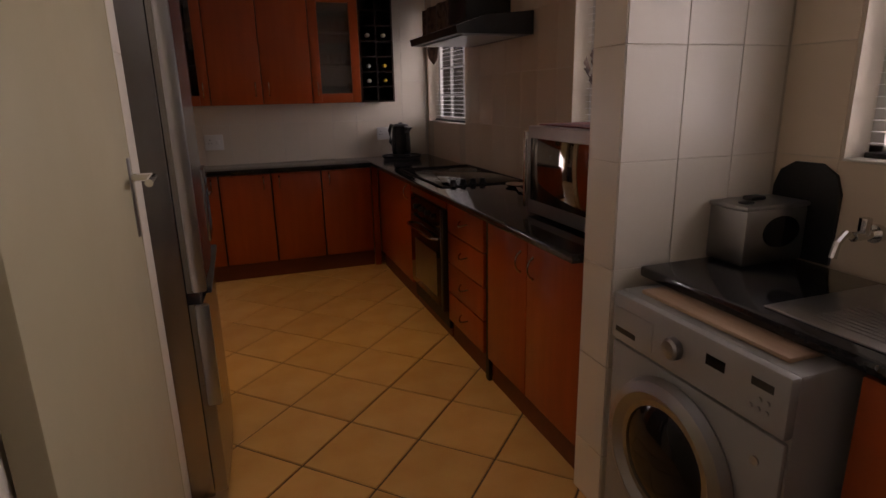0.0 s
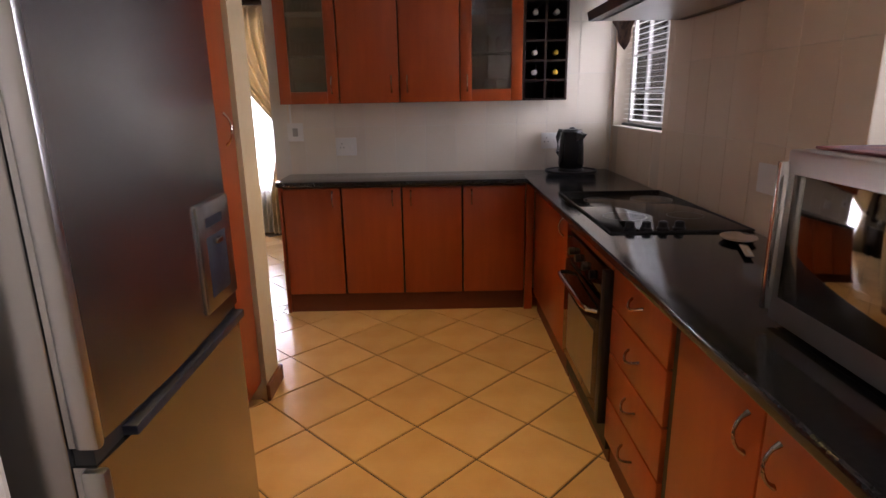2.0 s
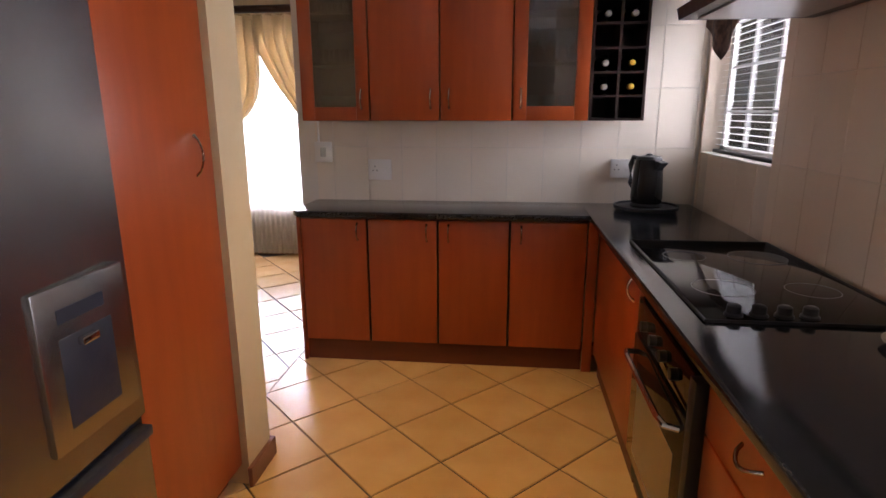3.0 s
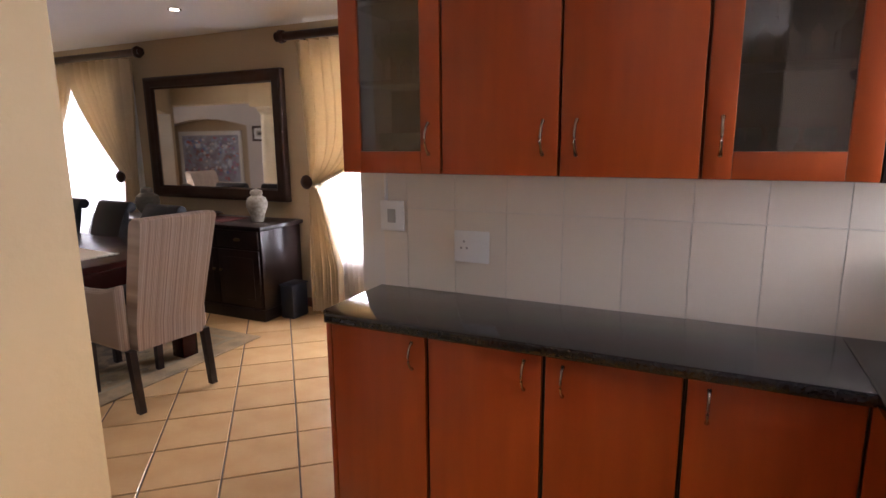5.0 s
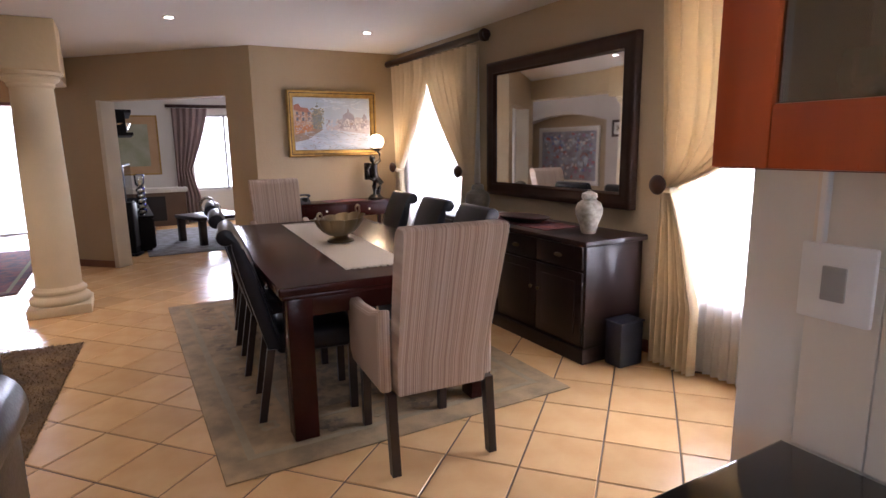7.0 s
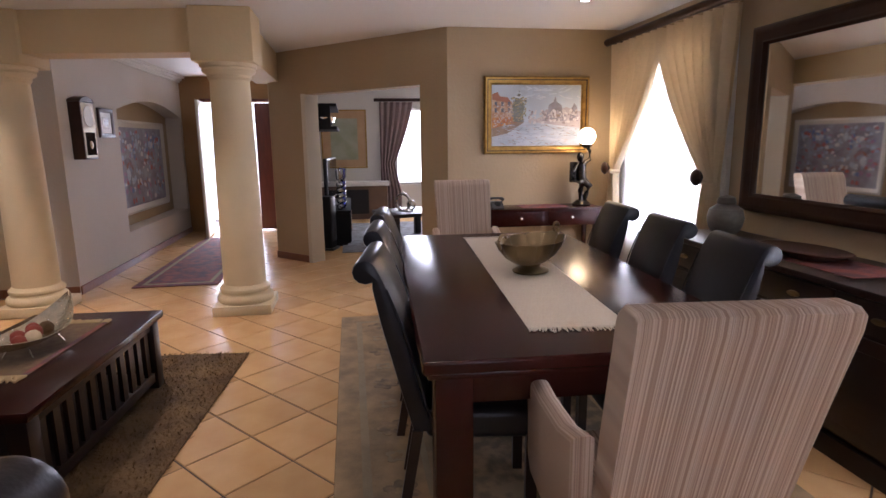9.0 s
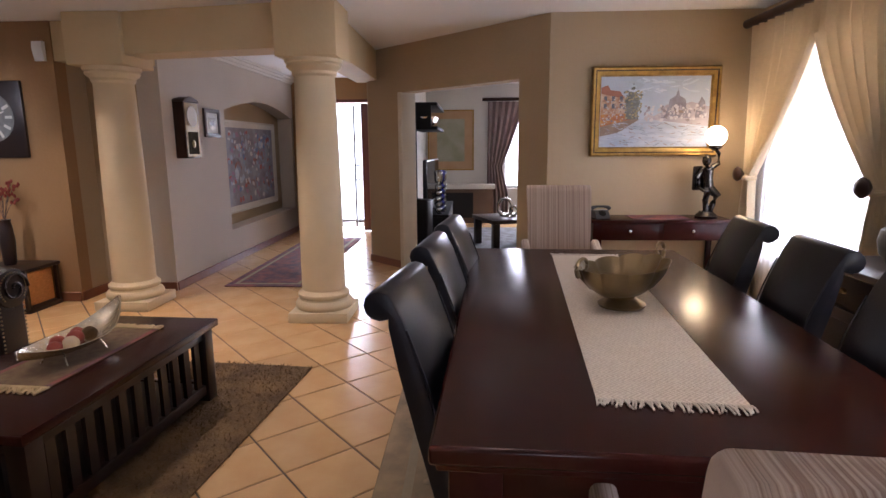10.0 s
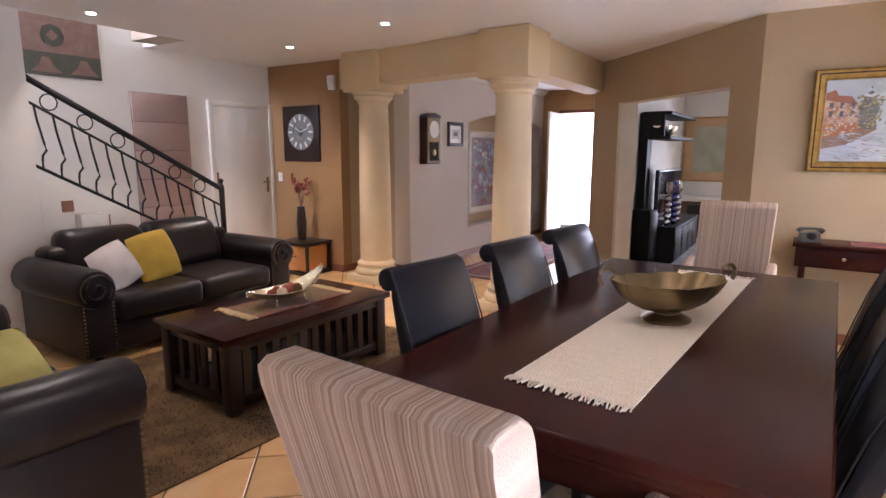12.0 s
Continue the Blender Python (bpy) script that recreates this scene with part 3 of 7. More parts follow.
def column(cx, cy):
    t = thing("column", "round cream cast-stone column on a square plinth", "column", (cx, cy, 0), group="columns at the hall")
    part("plinth", box(B(), -0.24, -0.24, 0, 0.24, 0.24, 0.085, 0.008), M_COLUMN, t)
    part("base", lathe(B(), [(0.225, 0.085), (0.235, 0.10), (0.238, 0.125), (0.225, 0.15), (0.205, 0.16), (0.20, 0.175), (0.212, 0.19), (0.212, 0.21), (0.195, 0.225), (0.183, 0.24)]), M_COLUMN, t)
    part("shaft", lathe(B(), [(0.178, 0.24), (0.176, 0.6), (0.172, 1.1), (0.163, 1.6), (0.156, 1.93)], n=40), M_COLUMN, t)
    part("capital", lathe(B(), [(0.156, 1.93), (0.16, 1.935), (0.172, 1.95), (0.172, 1.97), (0.182, 1.98), (0.205, 1.995), (0.213, 2.01), (0.205, 2.027), (0.222, 2.035), (0.225, 2.06)]), M_COLUMN, t)


column(*CA)
column(*CB)


# bright overcast outdoors beyond the openings
for n_, a in enumerate(((2.9, -3, -1, 2.95, 9, 4.5), (-9, 8.3, -1, 1.5, 8.35, 4.5), (-14.5, 0, -1, -14.45, 9, 4.5), (-7, -1.6, -0.5, -3, -1.55, 3))):
    solo("backdrop_%d" % (n_ + 1), box(B(), *a), M_OUTSIDEK if n_ == 0 else M_OUTSIDE, "pale overcast brightness outside the windows", "backdrop", "structure")

# ---- windows ----
def kitchen_window(n, y0, y1, z0, z1):
    t = thing("window_%d" % n, "white steel-framed window with a slatted blind", "window", (1.635, 0, 0), kind="structure")
    bm = B()
    for a in ((y0, y0 + 0.04, z0, z1), (y1 - 0.04, y1, z0, z1), (y0, y1, z0, z0 + 0.04), (y0, y1, z1 - 0.04, z1)):
        box(bm, 0.025, a[0], a[2], 0.06, a[1], a[3])
    part("window_frame", bm, M_WINFRAME, t)
    bm = B()
    for k in (1, 2):
        yy = y0 + (y1 - y0) * k / 3
        box(bm, 0.03, yy - 0.010, z0, 0.05, yy + 0.010, z1)
    for k in (1, 2, 3):
        zz = z0 + (z1 - z0) * k / 4
        box(bm, 0.03, y0, zz - 0.006, 0.048, y1, zz + 0.006)
    part("glazing_bars", bm, M_GREYPL, t)
    p = part("pane", box(B(), 0.036, y0 + 0.02, z0 + 0.02, 0.040, y1 - 0.02, z1 - 0.02), M_PANE, t)
    p.visible_shadow = False
    part("window_sill", box(B(), -0.085, y0 + 0.002, z0 + 0.001, 0.024, y1 - 0.002, z0 + 0.008, 0.003), M_WHITEWALL, t)
    b = thing("venetian_blind", "white slatted venetian blind, open", "blind", (1.63, 0, 0), group="kitchen blinds")
    k, zz = 0, z0 + 0.05
    me = None
    while zz < z1 - 0.03:
        if me is None:
            me = fin(box(B(), -0.008, y0 + 0.02, -0.0006, 0.008, y1 - 0.02, 0.0006), "slat", M_SLAT)
        o = new("slat", me)
        o.parent = b
        o.matrix_basis = Matrix.Translation((0.0, 0, zz)) @ Matrix.Rotation(radians(-6), 4, "Y")
        zz += 0.033
    part("bottom_rail", box(B(), -0.018, y0 + 0.02, z0 + 0.008, 0.018, y1 - 0.02, z0 + 0.024, 0.003), M_GAP, b)
    part("head_rail", box(B(), -0.02, y0 + 0.02, z1 - 0.03, 0.02, y1 - 0.02, z1 - 0.002, 0.003), M_SLAT, b)
    for yy in (y0 + 0.15, y1 - 0.15):
        part("ladder_cord", cyl(B(), (0, yy, z0 + 0.02), (0, yy, z1 - 0.02), 0.0015, n=6), M_GREYPL, b)


kitchen_window(1, *W1)
kitchen_window(2, *W2)
kitchen_window(3, *W3)


def tall_window(n, x0, x1, z0, z1, y=6.9):
    t = thing("window_%d" % n, "tall white-framed window behind voile curtains", "window", (0, y, 0), kind="structure")
    bm = B()
    for a in ((x0, x0 + 0.05, z0, z1), (x1 - 0.05, x1, z0, z1), (x0, x1, z0, z0 + 0.05), (x0, x1, z1 - 0.05, z1), ((x0 + x1) / 2 - 0.03, (x0 + x1) / 2 + 0.03, z0, z1)):
        box(bm, a[0], -0.02, a[2], a[1], 0.02, a[3])
    part("window_frame", bm, M_WINFRAME, t)
    p = part("pane", box(B(), x0 + 0.03, -0.003, z0 + 0.03, x1 - 0.03, 0.003, z1 - 0.03), M_PANE, t)
    p.visible_shadow = False


tall_window(4, -6.3, -5.0, 0.5, 2.2)
tall_window(5, -2.6, -1.3, 0.5, 2.2)


def drape(bm, x_out, x_in_top, x_tie, z_tie, x_low, z_top, y, amp=0.045, folds=8, pw=1.55):
    """One tied-back drape: full at the rail, gathered at the tie, fuller again at the floor."""
    def f(u, v):
        z = z_top * (1 - v) + 0.02 * v
        if z > z_tie:
            s = (z_top - z) / (z_top - z_tie)
            edge = x_in_top + (x_tie - x_in_top) * (max(0, (s - 0.12) / 0.88) ** pw)
            tight = s ** 1.2
        else:
            s = (z_tie - z) / z_tie
            edge = x_tie + (x_low - x_tie) * min(1, s * 1.6) ** 0.8
            tight = 1 - min(1, s * 1.5) * 0.65
        out = x_out + (x_tie - x_out) * 0.45 * tight
        ph = u * folds * 2 * math.pi + 0.35 * math.sin(3 * v + u * 5)
        a = amp * (1 - 0.35 * tight)
        return Vector((out + (edge - out) * u + 0.006 * math.sin(ph * 0.5), y + a * math.sin(ph) + 0.03 * math.sin(u * 3.1) * tight, z))
    return sheet(bm, f, folds * 10, 46)


def curtain_set(name, x0, x1, xl, xr, y=6.66, ztop=2.30, tie=1.13, cat_label="", mid=None, lows=None, pws=(1.35, 1.35)):
    """Two tied drapes on one pole with a voile behind."""
    mid = (xl + xr) / 2 if mid is None else mid
    lows = lows or (xl + 0.30, xr - 0.30)
    for k, (xo, tx, lo, pw) in enumerate(((xl, x0, lows[0], pws[0]), (xr, x1, lows[1], pws[1]))):
        c = thing("curtain", "cream lined drape tied back beside the window", "curtain", group="dining drapes")
        ob = part("drape", drape(B(), xo, mid + (0.03 if k == 0 else -0.03), tx, tie, lo, ztop, y + 0.012 * k, pw=pw), M_CURTAIN, c)
        sd = ob.modifiers.new("thickness", "SOLIDIFY")
        sd.thickness = 0.004
        s = 1 if k == 0 else -1
        part("tieback", tube(B(), [(tx - 0.10 * s, y + 0.06, tie + 0.01), (tx - 0.06 * s, y - 0.055, tie), (tx + 0.03 * s, y - 0.06, tie), (tx + 0.05 * s, y + 0.02, tie)], 0.018), M_CURTAIN, c, "cream cloth tieback")
        part("holdback", lathe(B(), [(0.012, -0.05), (0.05, -0.02), (0.06, 0.0), (0.045, 0.02), (0.01, 0.03)], n=20), M_DKFRAME, c, "dark turned wooden holdback").matrix_basis = pose(tx - 0.04 * s, y - 0.09, tie + 0.03, 90)
    v = thing("voile_curtain", "white voile curtain across the window", "curtain", group="voile curtains")
    def g(u, w):
        ph = u * 26 * 2 * math.pi
        return Vector((xl + 0.06 + (xr - xl - 0.12) * u, y + 0.09 + 0.016 * math.sin(ph + 0.6 * math.sin(w * 4)), 0.02 + (ztop - 0.04) * w))
    part("voile", sheet(B(), g, 200, 8), M_SHEER, v)
    p = thing("curtain_pole", "dark stained wooden curtain pole", "curtain pole", group="curtain poles")
    part("pole", cyl(B(), (xl - 0.12, y, ztop + 0.05), (xr + 0.12, y, ztop + 0.05), 0.035), M_DKFRAME, p)
    for xx, s in ((xl - 0.12, -1), (xr + 0.12, 1)):
        part("finial", lathe(B(), [(0.035, 0), (0.05, 0.01), (0.055, 0.04), (0.03, 0.06), (0.04, 0.08), (0.01, 0.10)], n=18), M_DKFRAME, p).matrix_basis = pose(xx, y, ztop + 0.05, 0, 90 * s)
    for xx in (xl - 0.02, xr + 0.02):
        part("bracket", box(B(), xx - 0.02, y, ztop + 0.03, xx + 0.02, 6.79, ztop + 0.07, 0.004), M_DKFRAME, p)


curtain_set("a", -6.34, -4.93, -6.52, -4.72, lows=(-6.25, -5.0))
curtain_set("b", -2.52, -1.28, -2.66, -1.12, lows=(-2.30, -1.45), pws=(4.5, 1.5))

# ---- kitchen ----


def bow_handle(bm, p, length, out, n=9):
    """A bow pull, standing upright, that swells from the door in direction out."""
    pts = []
    for i in range(n):
        u = i / (n - 1)
        s = math.sin(math.pi * u)
        pts.append((p[0] + out[0] * 0.028 * s ** 0.6, p[1] + out[1] * 0.028 * s ** 0.6, p[2] + (u - 0.5) * length))
    tube(bm, pts, [0.0042 if 0 < i < n - 1 else 0.007 for i in range(n)], 8)
    return bm


def base_unit(x0, x1, handle_x):
    c = thing("base_cabinet", "cherry veneer kitchen base cabinet, closed", "cabinet", (x0, 4.325, 0), group="kitchen base cabinets")
    wd = x1 - x0
    part("body", box(B(), 0.001, 0.022, 0.13, wd - 0.001, 0.435, 0.862), M_GAP, c)
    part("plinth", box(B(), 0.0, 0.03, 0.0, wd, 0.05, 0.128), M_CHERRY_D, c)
    d = part("door", box(B(), 0.006, 0.0, 0.135, wd - 0.006, 0.02, 0.855, 0.003), M_CHERRY, c)
    part("handle", bow_handle(B(), (handle_x - x0, 0.0, 0.785), 0.095, (0, -1)), M_BOW, d, "chrome bow handle")


BX = (-0.69, -0.305, 0.09, 0.485, 0.9)
for i, hx in enumerate((-0.36, 0.03, 0.15, 0.545)):
    base_unit(BX[i], BX[i + 1], hx)
solo("corner_filler", box(B(), 0.902, 4.326, 0.0, 0.955, 4.345, 0.862), M_CHERRY, "cherry veneer filler in the cabinet corner", "panel")
c = thing("end_panel", "cherry veneer panel at the worktop end", "panel", (-0.712, 4.33, 0))
part("panel", box(B(), 0, 0, 0, 0.02, 0.43, 0.862, 0.002), M_CHERRY, c)

wt = thing("worktop", "polished black granite worktop round the corner", "worktop")
for outline in ([(-0.73, 4.34), (-0.69, 4.29), (0.9, 4.29), (0.9, 4.745), (-0.73, 4.745)], [(0.9, 1.20), (1.535, 1.20), (1.535, 4.745), (0.9, 4.745)]):
    bm = prism(B(), outline, 0.865, 0.9, "z")
    bmesh.ops.bevel(bm, geom=[e for e in bm.edges if abs(e.verts[0].co.z - e.verts[1].co.z) < 0.001 and not (e.verts[0].co.x == e.verts[1].co.x and abs(e.verts[0].co.x - 0.9) < 0.001 and max(e.verts[0].co.y, e.verts[1].co.y) < 4.8 and min(e.verts[0].co.y, e.verts[1].co.y) > 4.2)], offset=0.010, segments=3, profile=0.5, affect="EDGES")
    part("slab", bm, M_GRANITE, wt)


def right_unit(name, label, y0, y1, fronts, handles):
    """One unit of the run along the window wall; fronts are (y0, y1, z0, z1)."""
    c = thing(name, label, "cabinet", (0.955, y0, 0), group="kitchen base cabinets")
    wd = y1 - y0
    part("body", box(B(), 0.022, 0.001, 0.13, 0.575, wd - 0.001, 0.862), M_GAP, c)
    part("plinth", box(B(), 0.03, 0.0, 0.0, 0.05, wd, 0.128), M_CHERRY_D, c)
    for (a0, a1, z0, z1), (hy, hz, up) in zip(fronts, handles):
        d = part("drawer_front" if len(fronts) > 2 else "door", box(B(), 0.0, a0 - y0, z0, 0.02, a1 - y0, z1, 0.003), M_CHERRY, c)
        if up:
            part("handle", bow_handle(B(), (0.0, hy - y0, hz), 0.095, (-1, 0)), M_BOW, d, "chrome bow handle")
        else:
            hb = tube(B(), [(-0.028 * math.sin(math.pi * i / 8) ** 0.6, hy - y0 - 0.05 + 0.1 * i / 8, hz - 0.018 * math.sin(math.pi * i / 8)) for i in range(9)], 0.0045)
            part("handle", hb, M_BOW, d, "chrome bow handle")


right_unit("corner_cabinet", "cherry veneer corner base cabinet, closed", 3.34, 4.29, [(3.345, 4.28, 0.135, 0.855)], [(3.42, 0.78, True)])
right_unit("drawer_cabinet", "cherry veneer unit of four drawers", 2.075, 2.60, [(2.085, 2.595, 0.135 + 0.18 * k, 0.135 + 0.18 * k + 0.172) for k in range(4)], [(2.34, 0.235 + 0.18 * k, False) for k in range(4)])
right_unit("double_cabinet", "cherry veneer base cabinet with two doors", 1.21, 2.03, [(1.63, 2.025, 0.135, 0.855), (1.215, 1.624, 0.135, 0.855)], [(1.68, 0.74, True), (1.57, 0.74, True)])
solo("filler_strip", box(B(), 0.965, 2.035, 0.0, 0.985, 2.07, 0.86), M_GAP, "black filler strip between two cabinets", "strip")

ov = thing("oven", "built-in dark glass oven with a chrome bar handle", "oven", (0.955, 2.62, 0))
part("body", box(B(), 0.015, 0.0, 0.06, 0.57, 0.70, 0.80), M_GAP, ov)
part("surround", box(B(), 0.0, 0.0, 0.80, 0.018, 0.70, 0.862, 0.002), M_CHERRY, ov, "cherry veneer strip above the oven")
part("side_trim", box(B(), -0.022, 0.005, 0.17, 0.012, 0.05, 0.79, 0.004), M_GAP, ov)
part("control_panel", box(B(), -0.006, 0.055, 0.66, 0.012, 0.695, 0.785, 0.003), M_BLACKGLASS, ov)
od = part("oven_door", box(B(), -0.012, 0.055, 0.17, 0.012, 0.695, 0.65, 0.005), M_BLACKGLASS, ov, "dark reflective glass door")
part("door_frame", box(B(), -0.013, 0.15, 0.22, -0.0125, 0.60, 0.50), M_STEEL, od)
part("handle", tube(B(), [(-0.012, 0.12, 0.595), (-0.05, 0.13, 0.6), (-0.058, 0.18, 0.6), (-0.058, 0.58, 0.6), (-0.05, 0.63, 0.6), (-0.012, 0.64, 0.595)], 0.010), M_CHROME, od, "chrome bar handle")
for k in range(4):
    part("knob", cyl(B(), (-0.006, 0.2 + 0.12 * k, 0.72), (-0.028, 0.2 + 0.12 * k, 0.72), 0.018), M_BLACKPL, ov)
part("plinth", box(B(), 0.03, 0.0, 0.0, 0.05, 0.70, 0.128), M_CHERRY_D, ov)

hb = thing("hob", "black ceramic hob set in the worktop", "hob", (1.26, 3.23, 0.9))
part("glass_plate", box(B(), -0.27, -0.47, 0.0005, 0.265, 0.47, 0.006, 0.003), M_BLACKGLASS, hb)
part("rim", tube(B(), [(-0.275, -0.475, 0.005), (0.268, -0.475, 0.005), (0.268, 0.475, 0.005), (-0.275, 0.475, 0.005)], 0.005, 6, True), M_GAP, hb)
for k in range(4):
    part("knob", lathe(B(), [(0.024, 0.006), (0.024, 0.012), (0.019, 0.016), (0.018, 0.034), (0.012, 0.038)], (-0.19 + 0.064 * k, -0.43, 0), 16), M_BLACKPL, hb)
for dx, dy, r in ((-0.13, -0.18, 0.09), (0.13, -0.18, 0.075), (-0.13, 0.22, 0.075), (0.13, 0.22, 0.10)):
    part("ring_mark", tube(B(), [(dx + r * math.cos(a / 24 * 6.2832), dy + r * math.sin(a / 24 * 6.2832), 0.0055) for a in range(24)], 0.0015, 4, True), M_GREYPL, hb)

sp = thing("spoon_rest", "polished steel spoon rest on the worktop", "spoon rest", (1.40, 2.62, 0.9), 70)
part("dish", lathe(B(), [(0.02, 0.002), (0.05, 0.004), (0.062, 0.016), (0.058, 0.017), (0.045, 0.008), (0.0, 0.006)], n=22, sx=1.35), M_CHROME, sp)
part("stem", box(B(), -0.26, -0.014, 0.008, -0.07, 0.014, 0.014, 0.004), M_CHROME, sp)

kt = thing("kettle_tray", "round black tray on the worktop", "tray", (1.24, 4.56, 0.9))
part("tray", lathe(B(), [(0.0, 0.001), (0.16, 0.001), (0.175, 0.006), (0.175, 0.022), (0.165, 0.022), (0.16, 0.012), (0.0, 0.012)], n=32), M_BLACKPL, kt)
ke = thing("kettle", "black cordless electric kettle on a round tray", "kettle", (1.24, 4.57, 0.912), 120)
part("base", lathe(B(), [(0.085, 0.0), (0.088, 0.012), (0.08, 0.022)], n=24), M_BLACKPL, ke)
part("jug", lathe(B(), [(0.08, 0.022), (0.086, 0.05), (0.082, 0.15), (0.075, 0.24), (0.070, 0.262)], n=28), M_BLACKGLASS, ke)
part("lid", lathe(B(), [(0.070, 0.262), (0.060, 0.278), (0.02, 0.284), (0.014, 0.292), (0.0, 0.294)], n=24), M_BLACKPL, ke)
part("spout", prism(B(), [(-0.07, 0.20), (-0.12, 0.25), (-0.07, 0.26)], -0.025, 0.025, "y"), M_BLACKPL, ke)
part("handle", tube(B(), [(0.07, 0, 0.26), (0.12, 0, 0.265), (0.14, 0, 0.22), (0.135, 0, 0.12), (0.09, 0, 0.07)], [0.012, 0.015, 0.016, 0.015, 0.011], 10), M_BLACKPL, ke)


def socket(x, y, z, rz, w=0.13, h=0.11, kind="socket"):
    s = thing("wall_" + kind, "white plastic %s plate on the tiled wall" % kind, kind, (x, y, z), rz)
    part("plate", box(B(), -w / 2, -0.012, -h / 2, w / 2, 0, h / 2, 0.004), M_WHITEPL, s)
    if kind == "switch":
        part("rocker", box(B(), -0.018, -0.017, -0.028, 0.018, -0.011, 0.028, 0.002), M_GREYPL, s)
    else:
        for dx, dz in ((-0.03, 0.02), (-0.042, -0.006), (-0.018, -0.006)):
            part("pin_hole", cyl(B(), (dx, -0.0125, dz), (dx, -0.0115, dz), 0.005, n=10), M_GREYPL, s)
        for dx in (0.03,):
            part("rocker", box(B(), dx - 0.015, -0.016, -0.015, dx + 0.015, -0.011, 0.015, 0.002), M_WHITEPL, s)


socket(-0.668, 4.752, 1.193, 0, 0.11, 0.125, "switch")
socket(-0.316, 4.752, 1.088, 0, 0.145, 0.125)
socket(1.13, 4.752, 1.105, 0)
socket(1.548, 2.75, 1.10, 90)
bm = box(B(), -0.70, 4.735, 1.256, -0.69, 4.752, 1.41, 0.002)
solo("cable_duct", bm, M_WHITEPL, "thin white cable duct above the switch", "cable duct")


def goblet(bm, x, y, z, h=0.15, r=0.032):
    lathe(bm, [(r * 0.9, 0), (r * 0.9, 0.003), (0.005, 0.008), (0.004, h * 0.45), (r * 0.7, h * 0.55), (r, h * 0.75), (r * 0.85, h), (r * 0.80, h), (r * 0.93, h * 0.75), (0.0, h * 0.55)], (x, y, z), 12)


def wall_unit(x0, x1, glass, hx):
    c = thing("wall_cabinet", "cherry wall cabinet with a smoked glass door" if glass else "cherry veneer wall cabinet, closed", "cabinet", (x0, 4.42, 1.385), group="kitchen wall cabinets")
    wd, H = x1 - x0, 0.84
    bm = B()
    box(bm, 0, 0.022, 0, 0.016, 0.335, H)
    box(bm, wd - 0.016, 0.022, 0, wd, 0.335, H)
    box(bm, 0.016, 0.022, 0, wd - 0.016, 0.335, 0.016)
    box(bm, 0.016, 0.022, H - 0.016, wd - 0.016, 0.335, H)
    box(bm, 0.016, 0.325, 0.016, wd - 0.016, 0.335, H - 0.016)
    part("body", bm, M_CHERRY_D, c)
    if not glass:
        d = part("door", box(B(), 0.004, 0, 0.002, wd - 0.004, 0.02, H, 0.003), M_CHERRY, c)
    else:
        bm = B()
        f = 0.075
        box(bm, 0.004, 0, 0.002, f, 0.02, H, 0.003)
        box(bm, wd - f, 0, 0.002, wd - 0.004, 0.02, H, 0.003)
        box(bm, f, 0, 0.002, wd - f, 0.02, f, 0.003)
        box(bm, f, 0, H - f, wd - f, 0.02, H, 0.003)
        d = part("door", bm, M_CHERRY, c)
        part("glass", box(B(), f - 0.005, 0.008, f - 0.005, wd - f + 0.005, 0.012, H - f + 0.005), M_CABGLASS, d, "smoked glass pane")
        for zz in (0.30, 0.56):
            part("shelf", box(B(), 0.017, 0.06, zz, wd - 0.017, 0.32, zz + 0.015), M_CHERRY_D, c)
    part("handle", bow_handle(B(), (hx - x0, 0.0, 0.115), 0.10, (0, -1)), M_BOW, d, "chrome bow handle")
    if glass:
        for zz, hh, nn in ((0.017, 0.12, 3), (0.316, 0.16, 4), (0.576, 0.14, 4)):
            for k in range(nn):
                for yy in (0.13, 0.24):
                    g = thing("wine_glass", "clear stemmed glass in the wall cabinet", "glass", (x0 + 0.07 + (wd - 0.14) * (k + 0.5) / nn, 4.42 + yy, 1.385 + zz), group="glasses in the cabinet")
                    bm = B()
                    goblet(bm, 0, 0, 0, hh, 0.034)
                    part("goblet", bm, M_CLEAR, g)


UX = (-0.675, -0.29, 0.095, 0.48, 0.88)
for i, (g, hx) in enumerate(((True, -0.335), (False, 0.045), (False, 0.145), (True, 0.525))):
    wall_unit(UX[i], UX[i + 1], g, hx)
rk = thing("wine_rack", "dark wooden wine rack with square cells", "wine rack", (0.88, 4.42, 1.385))
bm = B()
for xx in (0.0, 0.133, 0.266):
    box(bm, xx, 0.0, 0, xx + 0.014, 0.335, 0.84)
for k in range(8):
    box(bm, 0.0, 0.002, 0.1185 * k if k < 7 else 0.826, 0.28, 0.333, 0.1185 * k + 0.012 if k < 7 else 0.838)
part("frame", bm, M_WENGE, rk)
part("back", box(B(), 0.0, 0.326, 0, 0.28, 0.334, 0.838), M_GAP, rk)
